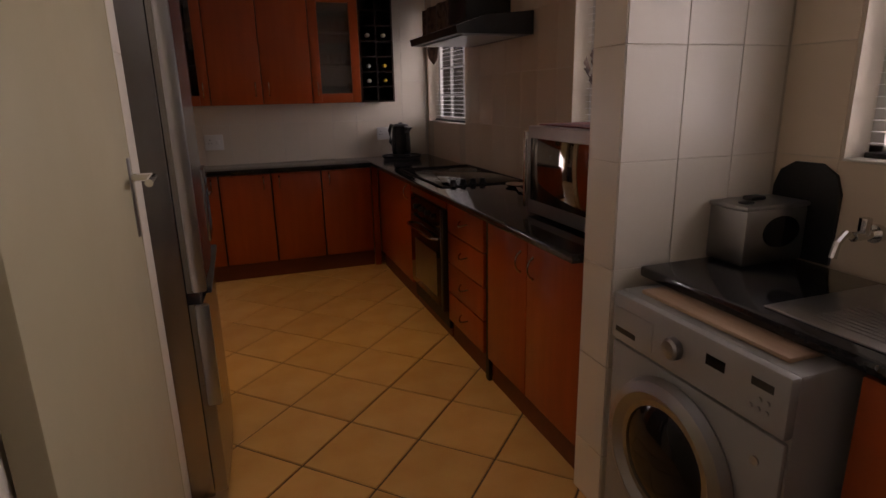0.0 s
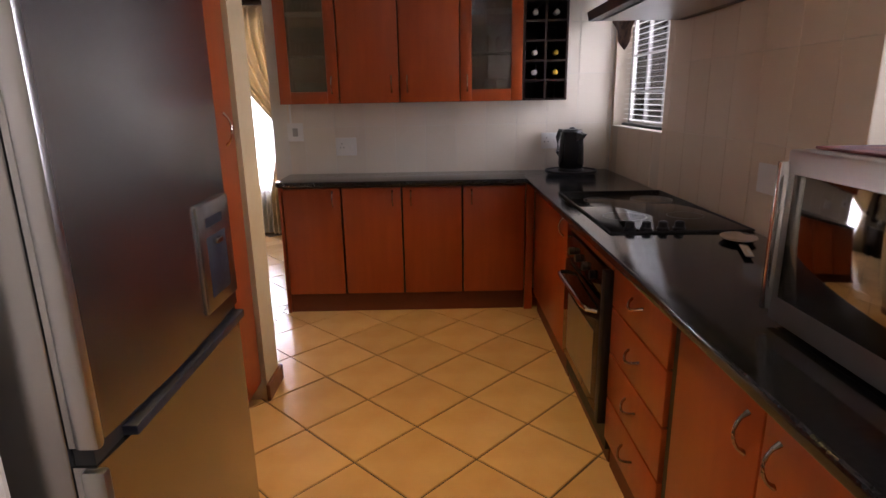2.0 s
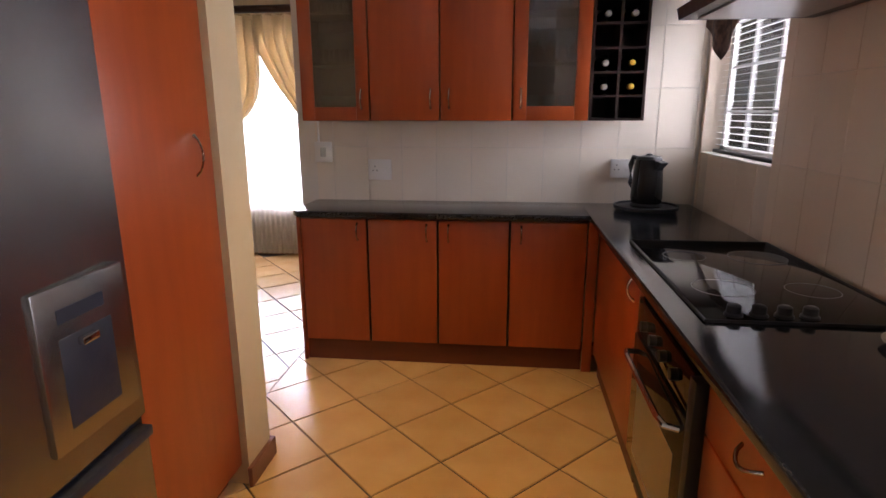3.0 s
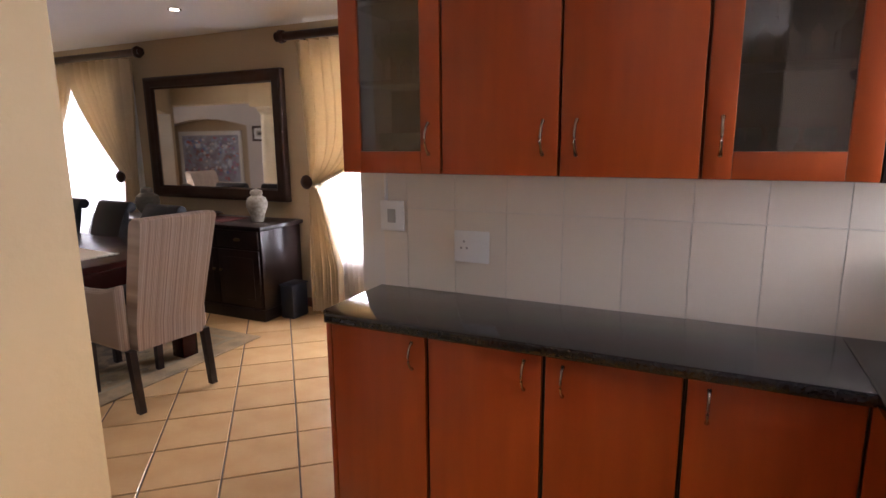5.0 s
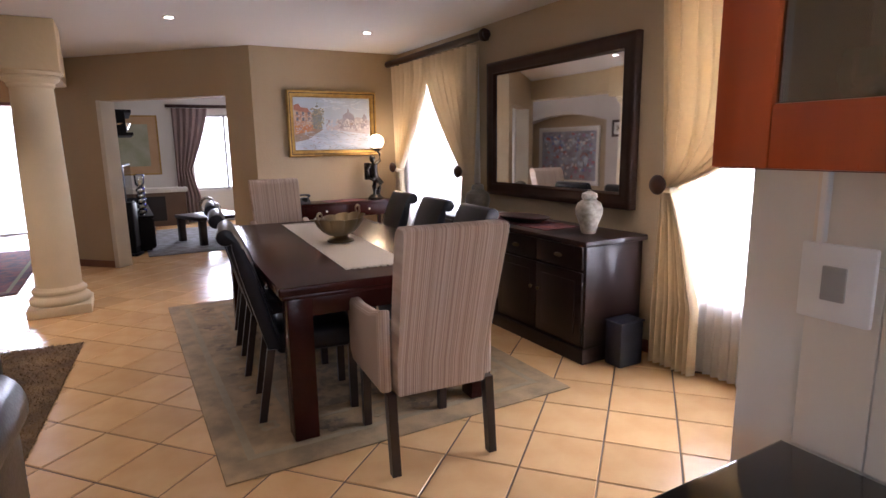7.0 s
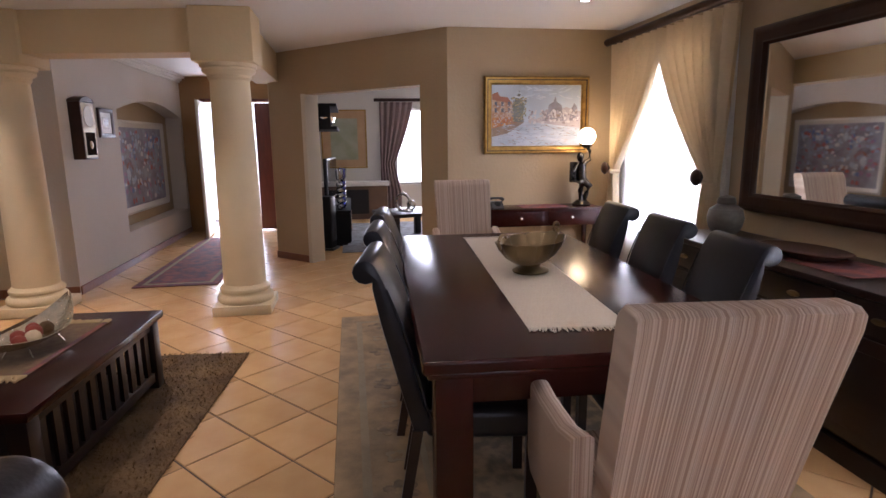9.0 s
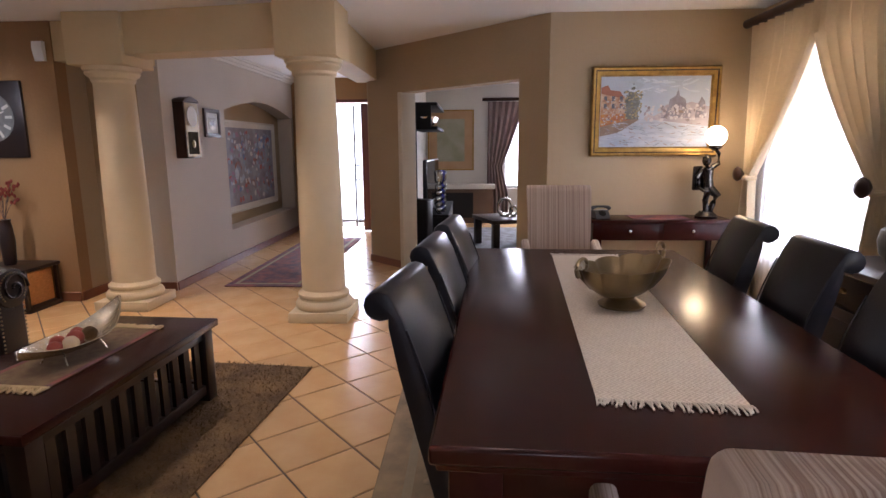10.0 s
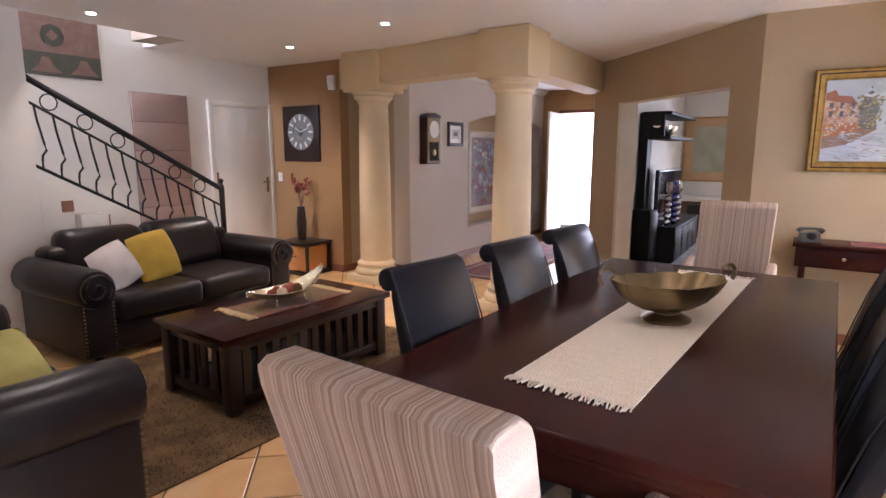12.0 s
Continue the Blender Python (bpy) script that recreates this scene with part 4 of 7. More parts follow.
for cx, cz, gold in ((0, 1, False), (1, 1, True), (0, 2, False), (1, 2, True), (0, 4, False), (1, 4, False)):
    b = thing("wine_bottle", "wine bottle with a gold cap in the rack" if gold else "dark wine bottle lying in the rack", "bottle", (0.88 + 0.0735 + 0.133 * cx, 4.43, 1.385 + 0.012 + 0.1185 * cz + 0.041), group="bottles in the rack")
    bm = lathe(B(), [(0.013, 0.0), (0.014, 0.09), (0.038, 0.14), (0.038, 0.30), (0.03, 0.305)], n=16)
    bm.transform(Matrix.Rotation(radians(-90), 4, "X"))
    part("bottle_body", bm, M_BOTTLE, b)
    bm = lathe(B(), [(0.010, -0.004), (0.0155, -0.002), (0.0155, 0.05), (0.0145, 0.052)], n=16)
    bm.transform(Matrix.Rotation(radians(-90), 4, "X"))
    part("capsule", bm, M_GOLDP if gold else M_GREYPL, b)

mw = thing("microwave", "steel microwave with a mirrored black door", "microwave", (1.09, 1.27, 0.9))
part("case", box(B(), 0.012, 0, 0.015, 0.40, 0.60, 0.395, 0.006), M_SATIN, mw)
fd = part("door", box(B(), -0.012, 0.0, 0.015, 0.011, 0.60, 0.395, 0.006), M_SATIN, mw)
part("door_glass", box(B(), -0.015, 0.075, 0.075, -0.0118, 0.565, 0.345, 0.002), M_MIRRORBLACK, fd, "mirror-black door glass")
part("handle", box(B(), -0.034, 0.585, 0.04, -0.012, 0.60, 0.37, 0.004), M_CHROME, fd)
for yy in (0.06, 0.54):
    for xx in (0.04, 0.36):
        part("foot", cyl(B(), (xx, yy, 0), (xx, yy, 0.016), 0.014, n=10), M_BLACKPL, mw)
pl = thing("potted_twig", "thin dark plant on the microwave by the window", "plant", (1.36, 1.72, 1.295))
part("pot", lathe(B(), [(0.03, 0), (0.04, 0.05), (0.042, 0.055)], n=16), M_BLACKPL, pl)
bm = B()
random.seed(4)
for k in range(7):
    a, h = random.uniform(0, 6.28), random.uniform(0.2, 0.42)
    tube(bm, [(0, 0, 0.05), (0.03 * math.cos(a), 0.03 * math.sin(a), h * 0.6), (0.09 * math.cos(a), 0.09 * math.sin(a), h)], 0.003, 5)
    for s in (0.5, 0.7, 0.9, 1.0):
        p = Vector((0.08 * s * math.cos(a), 0.08 * s * math.sin(a), h * s))
        vs = [bm.verts.new(p + Vector(d)) for d in ((0, 0, 0), (0.018, 0.012, 0.016), (0.01, 0.02, 0.05), (-0.012, 0.008, 0.02))]
        bm.faces.new(vs)
part("foliage", bm, M_VALANCE, pl)
mt = thing("red_mat", "dark red cloth lying on the microwave", "cloth", (1.12, 1.3, 1.296))
part("cloth", box(B(), 0.0, 0.0, 0.0, 0.34, 0.55, 0.006, 0.002), M_HRUG, mt)

hd = thing("extractor_hood", "slim dark steel extractor hood over the hob", "extractor hood", (1.55, 2.72, 1.76))
part("visor", prism(B(), [(0.0, 0.0), (-0.47, 0.0), (-0.48, 0.04), (-0.30, 0.10), (0.0, 0.13)], 0, 0.90, "y"), M_BLACKPL, hd)
part("filter", box(B(), -0.42, 0.06, -0.006, -0.06, 0.84, -0.001), M_STEEL, hd, "steel grease filter")
part("chimney", box(B(), -0.30, 0.30, 0.11, -0.001, 0.60, 0.70, 0.003), M_BLACKPL, hd)
va = thing("window_valance", "brown printed cloth valance with a hanging point", "valance", (1.535, 3.78, 0))
def vf(u, v):
    drop = 0.27 + 0.19 * max(0, 1 - abs(u - 0.70) / 0.3)
    return Vector((-0.03 + 0.012 * math.sin(u * 22), 0.9 * u, 2.14 - drop * v))
o = part("cloth", sheet(B(), vf, 60, 8), M_VALANCE, va)
o.modifiers.new("thickness", "SOLIDIFY").thickness = 0.003

# fridge, tall cupboard, door
fr = thing("fridge_freezer", "dark brushed steel fridge-freezer with a water dispenser", "fridge", (-0.318, 1.555, 0))
part("body", box(B(), -0.70, 0.0, 0.03, -0.02, 0.76, 1.95, 0.006), M_FRIDGE, fr)
def bowed(bm, y0, y1, z0, z1, b=0.016):
    pts = [(-0.018, y0), (-0.018, y1)]
    for i in range(13):
        u = i / 12
        pts.append((0.025 + b * math.sin(math.pi * u) ** 0.8, y1 + (y0 - y1) * u))
    prism(bm, pts, z0, z1, "z")
    return bm
d1 = part("fridge_door", bowed(B(), 0.002, 0.758, 0.815, 1.95), M_FRIDGE, fr)
d2 = part("freezer_door", bowed(B(), 0.002, 0.758, 0.05, 0.775), M_FRIDGE, fr)
part("door_gap", box(B(), -0.018, 0.01, 0.775, 0.02, 0.75, 0.815), M_GAP, fr)
for par, z0, z1 in ((d1, 0.817, 1.9), (d2, 0.40, 0.773)):
    part("grip_edge", box(B(), 0.0, -0.012, z0, 0.045, 0.012, z1, 0.008), M_STEEL, par, "bright steel grip edge")
part("grip_slot", box(B(), 0.02, 0.10, 0.777, 0.052, 0.74, 0.800, 0.004), M_BLUEBIN, fr)
wd_ = part("dispenser", box(B(), 0.020, 0.50, 0.87, 0.048, 0.72, 1.16, 0.006), M_FRIDGE, d1, "grey water dispenser")
part("recess", box(B(), 0.042, 0.54, 0.905, 0.0495, 0.67, 1.07, 0.003), M_BLUEBIN, wd_)
part("badge", box(B(), 0.046, 0.545, 1.095, 0.0495, 0.655, 1.12), M_BLUEBIN, wd_)
part("lever", box(B(), 0.045, 0.58, 1.045, 0.062, 0.62, 1.06, 0.003), M_CHROME, wd_)
for yy in (0.08, 0.68):
    part("foot", cyl(B(), (-0.06, yy, 0), (-0.06, yy, 0.032), 0.02), M_BLACKPL, fr)
    part("foot", cyl(B(), (-0.58, yy, 0), (-0.58, yy, 0.032), 0.02), M_BLACKPL, fr)

tc_ = thing("tall_cupboard", "tall cherry veneer cupboard beside the fridge", "cupboard", (-0.538, 2.345, 0))
part("body", box(B(), -0.50, 0.0, 0.10, -0.022, 0.812, 2.40), M_CHERRY_D, tc_)
part("plinth", box(B(), -0.50, 0.0, 0.0, -0.07, 0.812, 0.10), M_SKIRT, tc_)
td = part("door", box(B(), -0.02, 0.006, 0.10, 0.0, 0.808, 2.39, 0.003), M_CHERRY, tc_)
part("handle", bow_handle(B(), (0.0, 0.70, 1.30), 0.13, (1, 0)), M_CHROME, td, "chrome bow handle")
part("edge_strip", box(B(), -0.021, -0.02, 0.0, 0.012, 0.004, 2.40), M_GAP, tc_)

dr = thing("door_1", "aged cream painted door standing open against the wall", "door", (-0.362, 0.28, 0), kind="structure")
part("leaf", box(B(), -0.04, 0.0, 0.01, 0.0, 0.80, 2.03, 0.003), M_DOORK, dr)
part("edge_strip", box(B(), -0.041, 0.800, 0.012, 0.001, 0.806, 2.028, 0.002), M_DOORK, dr)
dp = part("lock_plate", box(B(), 0.0, 0.752, 1.13, 0.004, 0.778, 1.31, 0.0015), M_STEEL, dr, "worn steel lock plate")
part("lever", tube(B(), [(0.004, 0.765, 1.265), (0.045, 0.765, 1.265), (0.05, 0.755, 1.265), (0.05, 0.675, 1.262)], 0.009), M_CHROME, dr, "chrome lever handle")

# laundry corner
wm = thing("washing_machine", "silver-grey front loading washing machine", "washing machine", (0.93, 0.37, 0))
part("case", box(B(), 0.012, 0.0, 0.02, 0.56, 0.62, 0.845, 0.012), M_GREYPL, wm)
part("front_panel", box(B(), -0.004, 0.004, 0.09, 0.012, 0.616, 0.68, 0.006), M_GREYPL, wm)
cp = part("control_panel", box(B(), -0.012, 0.002, 0.69, 0.02, 0.618, 0.842, 0.008), M_GREYPL, wm)
part("drawer", box(B(), -0.016, 0.43, 0.71, -0.011, 0.60, 0.80, 0.003), M_GREYPL, cp, "detergent drawer")
part("drawer_grip", box(B(), -0.0175, 0.50, 0.722, -0.0155, 0.59, 0.738), M_BLACKPL, cp)
part("programme_knob", lathe(B(), [(0.032, 0.0), (0.030, 0.018), (0.024, 0.024), (0.0, 0.026)], n=24), M_STEEL, cp).matrix_basis = pose(-0.012, 0.345, 0.765, 0, -90)
part("display", box(B(), -0.0135, 0.175, 0.772, -0.0115, 0.235, 0.80), M_BLACKGLASS, cp)
for k in range(5):
    part("button", cyl(B(), (-0.011, 0.05 + 0.022 * (k % 3), 0.735 + 0.024 * (k // 3)), (-0.016, 0.05 + 0.022 * (k % 3), 0.735 + 0.024 * (k // 3)), 0.006, n=10), M_GREYPL, cp)
part("button_legend", box(B(), -0.0125, 0.04, 0.785, -0.0118, 0.10, 0.805), M_BLACKPL, cp)
pr = lathe(B(), [(0.168, 0.0), (0.225, 0.0), (0.235, 0.012), (0.225, 0.038), (0.195, 0.05), (0.170, 0.03)], n=40)
part("door_ring", pr, M_STEEL, wm, "silver porthole ring").matrix_basis = pose(-0.004, 0.335, 0.43, 0, -90)
part("door_glass", lathe(B(), [(0.172, 0.0), (0.165, 0.022), (0.13, 0.045), (0.07, 0.06), (0.0, 0.064)], n=36), M_BLACKGLASS, wm, "dark domed glass").matrix_basis = pose(-0.004, 0.335, 0.43, 0, -90)
part("filter_cover", lathe(B(), [(0.012, 0), (0.012, 0.004), (0, 0.005)], n=16), M_STEEL, wm).matrix_basis = pose(-0.004, 0.07, 0.60, 0, -90)
part("kick_plate", box(B(), 0.006, 0.006, 0.0, 0.02, 0.614, 0.085), M_GREYPL, wm)

lc = thing("sink_worktop", "black granite worktop with a steel sink", "worktop", (1.0, 0.0, 0))
part("slab", box(B(), 0.03, -1.6, 0.865, 0.535, 1.015, 0.90, 0.010), M_GRANITE, lc)
part("drainer", box(B(), 0.08, -0.55, 0.8995, 0.50, 0.60, 0.906, 0.004), M_STEEL, lc, "ribbed steel drainer")
for k in range(9):
    part("rib", box(B(), 0.12 + 0.02 * k, 0.05, 0.9055, 0.126 + 0.02 * k, 0.5, 0.909, 0.001), M_STEEL, lc)
bd = thing("chopping_board", "pale wooden board lying on the washing machine", "board", (0.965, 0.40, 0.846))
part("board", box(B(), 0.0, 0.02, 0.0, 0.30, 0.52, 0.014, 0.006), M_BREADBD, bd)
lb = thing("sink_cabinet", "cherry veneer cabinet under the sink", "cabinet", (1.04, -1.6, 0))
part("body", box(B(), 0.02, 0, 0.0, 0.5, 1.92, 0.862), M_CHERRY_D, lb)
part("door", box(B(), 0.0, 1.40, 0.12, 0.02, 1.915, 0.855, 0.003), M_CHERRY, lb)
part("door", box(B(), 0.0, 0.88, 0.12, 0.02, 1.394, 0.855, 0.003), M_CHERRY, lb)
tb = thing("bread_bin", "brushed steel bread bin on the worktop", "bread bin", (1.415, 0.945, 0.901), 0)
part("bin", box(B(), -0.125, -0.075, 0, 0.125, 0.075, 0.175, 0.010), M_STEEL, tb)
part("lid", box(B(), -0.128, -0.078, 0.173, 0.128, 0.076, 0.188, 0.005), M_STEEL, tb)
part("window", lathe(B(), [(0.05, 0), (0.048, 0.004), (0, 0.006)], n=24, sx=1.5), M_BLACKGLASS, tb, "dark oval window").matrix_basis = pose(0.02, -0.075, 0.10, 90)
part("lid_knob", box(B(), -0.03, 0.0, 0.187, 0.03, 0.04, 0.20, 0.005), M_BLACKPL, tb)
part("lid_knob", box(B(), -0.10, -0.04, 0.187, -0.06, -0.01, 0.195, 0.004), M_BLACKPL, tb)
ch = thing("serving_tray", "black rounded tray leaning on the tiled wall", "tray", (1.546, 0.895, 0.901), 0)
part("tray", prism(B(), [(-0.11, 0), (0.11, 0), (0.115, 0.22), (0.095, 0.275), (0.045, 0.305), (-0.045, 0.305), (-0.095, 0.275), (-0.115, 0.22)], -0.004, 0.008, "x"), M_BLACKPL, ch)
tp = thing("wall_tap", "chrome wall-mounted sink tap", "tap", (1.55, 0.66, 1.03))
part("flange", cyl(B(), (0, 0, 0), (-0.02, 0, 0), 0.026), M_CHROME, tp)
part("body", cyl(B(), (-0.02, 0, 0), (-0.10, 0, 0), 0.014), M_CHROME, tp)
part("cross_head", tube(B(), [(-0.06, 0, 0.0), (-0.06, 0, 0.04), (-0.06, 0.0, 0.05)], 0.016), M_CHROME, tp)
part("spout", tube(B(), [(-0.10, 0, 0), (-0.16, -0.02, 0.02), (-0.20, -0.03, 0.0), (-0.21, -0.03, -0.04)], 0.010), M_CHROME, tp)

# ---- dining room ----
TX, TY, TR = -3.87, 4.98, -2.5
tb = thing("dining_table", "long polished dark mahogany dining table", "table", (TX, TY, 0), TR)
part("tabletop", box(B(), -1.16, -0.59, 0.745, 1.16, 0.59, 0.79, 0.010, 3), M_MAHOG, tb)
part("moulding", box(B(), -1.145, -0.575, 0.725, 1.145, 0.575, 0.745, 0.006), M_MAHOG, tb)
for y0, y1 in ((-0.53, -0.505), (0.505, 0.53)):
    part("apron", box(B(), -1.0, y0, 0.625, 1.0, y1, 0.725, 0.003), M_MAHOG, tb)
for x0, x1 in ((-1.10, -1.075), (1.075, 1.10)):
    part("apron", box(B(), x0, -0.45, 0.625, x1, 0.45, 0.725, 0.003), M_MAHOG, tb)
for sx in (-1, 1):
    for sy in (-1, 1):
        part("leg", box(B(), sx * 1.12, sy * 0.55, 0.012, sx * 1.0, sy * 0.43, 0.726, 0.006), M_MAHOG, tb)

ru = thing("table_runner", "cream herringbone woven runner with fringed ends", "runner", (-3.88, 4.99, 0.7905), -4.5)
def rf(u, v):
    return Vector(((u - 0.5) * 1.86, (v - 0.5) * 0.36, 0.0035 + 0.0015 * noise.noise((u * 9, v * 5, 0))))
o = part("cloth", sheet(B(), rf, 60, 12), M_RUNNER, ru)
o.modifiers.new("thickness", "SOLIDIFY").thickness = 0.003
random.seed(7)
for sx in (-1, 1):
    bm = B()
    for k in range(60):
        y = -0.18 + 0.36 * k / 59
        dx, dy = random.uniform(0.02, 0.045), random.uniform(-0.012, 0.012)
        tube(bm, [(sx * 0.925, y, 0.004), (sx * (0.93 + dx * 0.5), y + dy * 0.3, 0.007), (sx * (0.93 + dx), y + dy, 0.004)], 0.0028, 5)
    part("fringe", bm, M_STRAW, ru, "loose cream fringe")

bw = thing("footed_bowl", "fluted oval brass bowl with scrolled handles", "bowl", (-3.80, 5.01, 0.797), -48)
part("foot", lathe(B(), [(0.085, 0.0), (0.088, 0.008), (0.07, 0.018), (0.045, 0.03), (0.05, 0.042)], n=28, sx=1.1), M_BRASS, bw)
bm = lathe(B(), [(0.05, 0.04), (0.085, 0.050), (0.125, 0.078), (0.155, 0.115), (0.178, 0.16), (0.174, 0.162), (0.148, 0.118), (0.118, 0.083), (0.08, 0.058), (0.0, 0.054)], n=120, sx=1.30, sy=0.80)
for v in bm.verts:
    a = math.atan2(v.co.y / 0.80, v.co.x / 1.30)
    rise = max(0.0, (v.co.z - 0.045) / 0.115)
    lobe = abs(math.cos(5 * a)) ** 0.6 - 0.7
    v.co.x *= 1 + 0.10 * lobe * rise
    v.co.y *= 1 + 0.10 * lobe * rise
    v.co.z += (0.008 * lobe + 0.005 * math.cos(2 * a)) * rise ** 2
part("bowl", bm, M_BRASS, bw)
for s in (-1, 1):
    pts = []
    for i in range(16):
        a = -0.9 + i * 0.36
        r = 0.042 - 0.0019 * i
        pts.append((s * (0.236 + 0.012 + r * math.cos(a)), 0, 0.185 + r * math.sin(a)))
    part("handle", tube(B(), pts, [0.009 - 0.0003 * i for i in range(16)], 8), M_BRASS, bw)
random.seed(3)
for k in range(9):
    a, r = random.uniform(0, 6.28), random.uniform(0.01, 0.08)
    p = thing("dried_pod", "dried brown pod in the brass bowl", "potpourri", (-3.80 + r * math.cos(a), 5.01 + r * math.sin(a), 0.797 + 0.075), group="pods in the bowl")
    bm = B()
    bmesh.ops.create_icosphere(bm, subdivisions=2, radius=0.022, matrix=Matrix.Diagonal((1.2, 0.9, 0.7, 1)))
    for v in bm.verts:
        v.co *= 1 + 0.25 * noise.noise(v.co * 60 + Vector((k, 0, 0)))
    part("pod", bm, M_REDBALL, p)


def leather_chair():
    """Leather dining chair with a rolled back; it faces +y, its back legs at y = 0."""
    c = thing("dining_chair", "black leather dining chair with a rolled-over back", "chair", (0, 0, 0), group="chairs round the table")
    wd = 0.203
    roll = [(-0.108 + 0.046 * math.cos(a), 0.958 + 0.042 * math.sin(a)) for a in [radians(x) for x in (60, 90, 120, 150, 180, 210, 240, 270, 300)]]
    outline = [(0.125, 0.38), (0.085, 0.50), (0.05, 0.64), (0.005, 0.80), (-0.045, 0.93), (-0.075, 0.985)] + roll + [(-0.085, 0.90), (-0.06, 0.78), (-0.012, 0.60), (0.03, 0.45), (0.05, 0.38)]
    bm = prism(B(), [(a, b * 1.033) for a, b in outline], -wd, wd, "x")
    bmesh.ops.bevel(bm, geom=[e for e in bm.edges if abs(e.verts[0].co.x - e.verts[1].co.x) < 0.001], offset=0.012, segments=2, profile=0.5, affect="EDGES")
    bk = part("backrest", bm, M_LEATHER, c)
    for sx in (-1, 1):
        part("side_seam", tube(B(), [(sx * (wd - 0.002), y + 0.012, z) for y, z in ((0.125, 0.40), (0.085, 0.50), (0.05, 0.64), (0.005, 0.80), (-0.045, 0.93))], 0.0035, 6), M_LEATHER, bk)
    part("seat", box(B(), -wd, 0.09, 0.36, wd, 0.52, 0.48, 0.035, 4), M_LEATHER, c)
    for sx in (-1, 1):
        part("leg", prism(B(), [(sx * 0.19 - 0.019, 0.46), (sx * 0.19 + 0.019, 0.46), (sx * 0.19 + 0.021, 0.50), (sx * 0.19 - 0.021, 0.50)], 0.012, 0.38, "z"), M_WENGE, c)
        bm = prism(B(), [(-0.02, 0.012), (0.018, 0.012), (0.085, 0.40), (0.045, 0.40)], sx * 0.19 - 0.02, sx * 0.19 + 0.02, "x")
        part("leg", bm, M_WENGE, c)
    return c


LEFT = [(-3.27, 4.324, -9), (-3.945, 4.37, -7), (-4.555, 4.425, -8)]
RIGHT = [(-4.53, 5.72, 175), (-3.885, 5.68, 176), (-3.26, 5.63, 175)]
c0 = leather_chair()
c0.matrix_basis = pose(LEFT[0][0], LEFT[0][1], 0, 0, 0, LEFT[0][2])
for x, y, r in LEFT[1:] + RIGHT:
    copy_thing(c0, pose(x, y, 0, 0, 0, r))


def host_chair():
    """High-backed striped armchair; it faces -x, its back legs at x = 0."""
    c = thing("host_chair", "striped beige upholstered armchair with a tall back", "chair", (0, 0, 0), group="host chairs")
    wd = 0.23
    out = [(-0.12, 0.36), (-0.10, 0.50), (-0.035, 0.75), (0.055, 1.06), (0.07, 1.095), (0.09, 1.11), (0.15, 1.11), (0.165, 1.10), (0.16, 1.06), (0.07, 0.75), (0.0, 0.50), (-0.015, 0.36)]
    bm = prism(B(), out, -wd, wd, "y")
    for v in bm.verts:
        v.co.y *= 1.0 - 0.10 * max(0, (1.1 - v.co.z) / 0.75)
    bmesh.ops.bevel(bm, geom=[e for e in bm.edges if abs(e.verts[0].co.y - e.verts[1].co.y) < 0.001], offset=0.012, segments=3, profile=0.6, affect="EDGES")
    b = part("backrest", bm, M_STRIPE, c)
    part("seat", box(B(), -0.56, -0.235, 0.36, -0.10, 0.235, 0.49, 0.03, 3), M_STRIPE, c)
    for s in (-1, 1):
        o2 = [(-0.06, 0.37), (-0.50, 0.37), (-0.545, 0.42), (-0.55, 0.56), (-0.57, 0.64), (-0.53, 0.69), (-0.40, 0.685), (-0.20, 0.70), (-0.06, 0.74)]
        bm = prism(B(), o2, s * 0.215, s * 0.275, "y")
        bmesh.ops.bevel(bm, geom=[e for e in bm.edges if abs(e.verts[0].co.y - e.verts[1].co.y) < 0.001], offset=0.02, segments=3, profile=0.5, affect="EDGES")
        part("armrest", bm, M_STRIPE, c)
        bm = prism(B(), [(-0.02, 0.012), (0.018, 0.012), (-0.02, 0.37), (-0.065, 0.37)], s * 0.235 - 0.02, s * 0.235 + 0.02, "y")
        part("leg", bm, M_WENGE, c)
        bm = prism(B(), [(-0.52, 0.012), (-0.485, 0.012), (-0.475, 0.37), (-0.525, 0.37)], s * 0.21 - 0.02, s * 0.21 + 0.02, "y")
        part("leg", bm, M_WENGE, c)
    return c


h0 = host_chair()
h0.matrix_basis = pose(-2.256, 4.917, 0, 0, 0, -5)
copy_thing(h0, pose(-5.74, 5.06, 0, 0, 0, 178))

rg = thing("dining_rug", "faded green patterned rug under the dining table", "rug", (0, 0, 0.0015))
part("rug_body", box(B(), -5.75, 4.03, 0.0, -2.58, 5.945, 0.009, 0.003, 1), M_DRUG, rg)
for x0, y0, x1, y1 in ((-5.6, 4.15, -2.73, 4.19), (-5.6, 5.785, -2.73, 5.825), (-2.77, 4.19, -2.73, 5.785), (-5.6, 4.19, -5.56, 5.785), (-5.35, 4.42, -2.97, 4.45), (-5.35, 5.52, -2.97, 5.55), (-3.0, 4.45, -2.97, 5.52)):
    part("border_band", box(B(), x0, y0, 0.0088, x1, y1, 0.0096), M_SANDWOVEN, rg)
part("field", box(B(), -5.2, 4.55, 0.0088, -3.08, 5.42, 0.0097), M_RUGFIELD, rg, "grey patterned centre field")
def rosette(r, petals):
    pts = []
    for i in range(petals * 4):
        a = 2 * math.pi * i / (petals * 4)
        q = r * (0.62 + 0.38 * abs(math.cos(a * petals / 2)))
        pts.append((q * math.cos(a), q * math.sin(a)))
    return prism(B(), pts, 0.0088, 0.0102, "z")
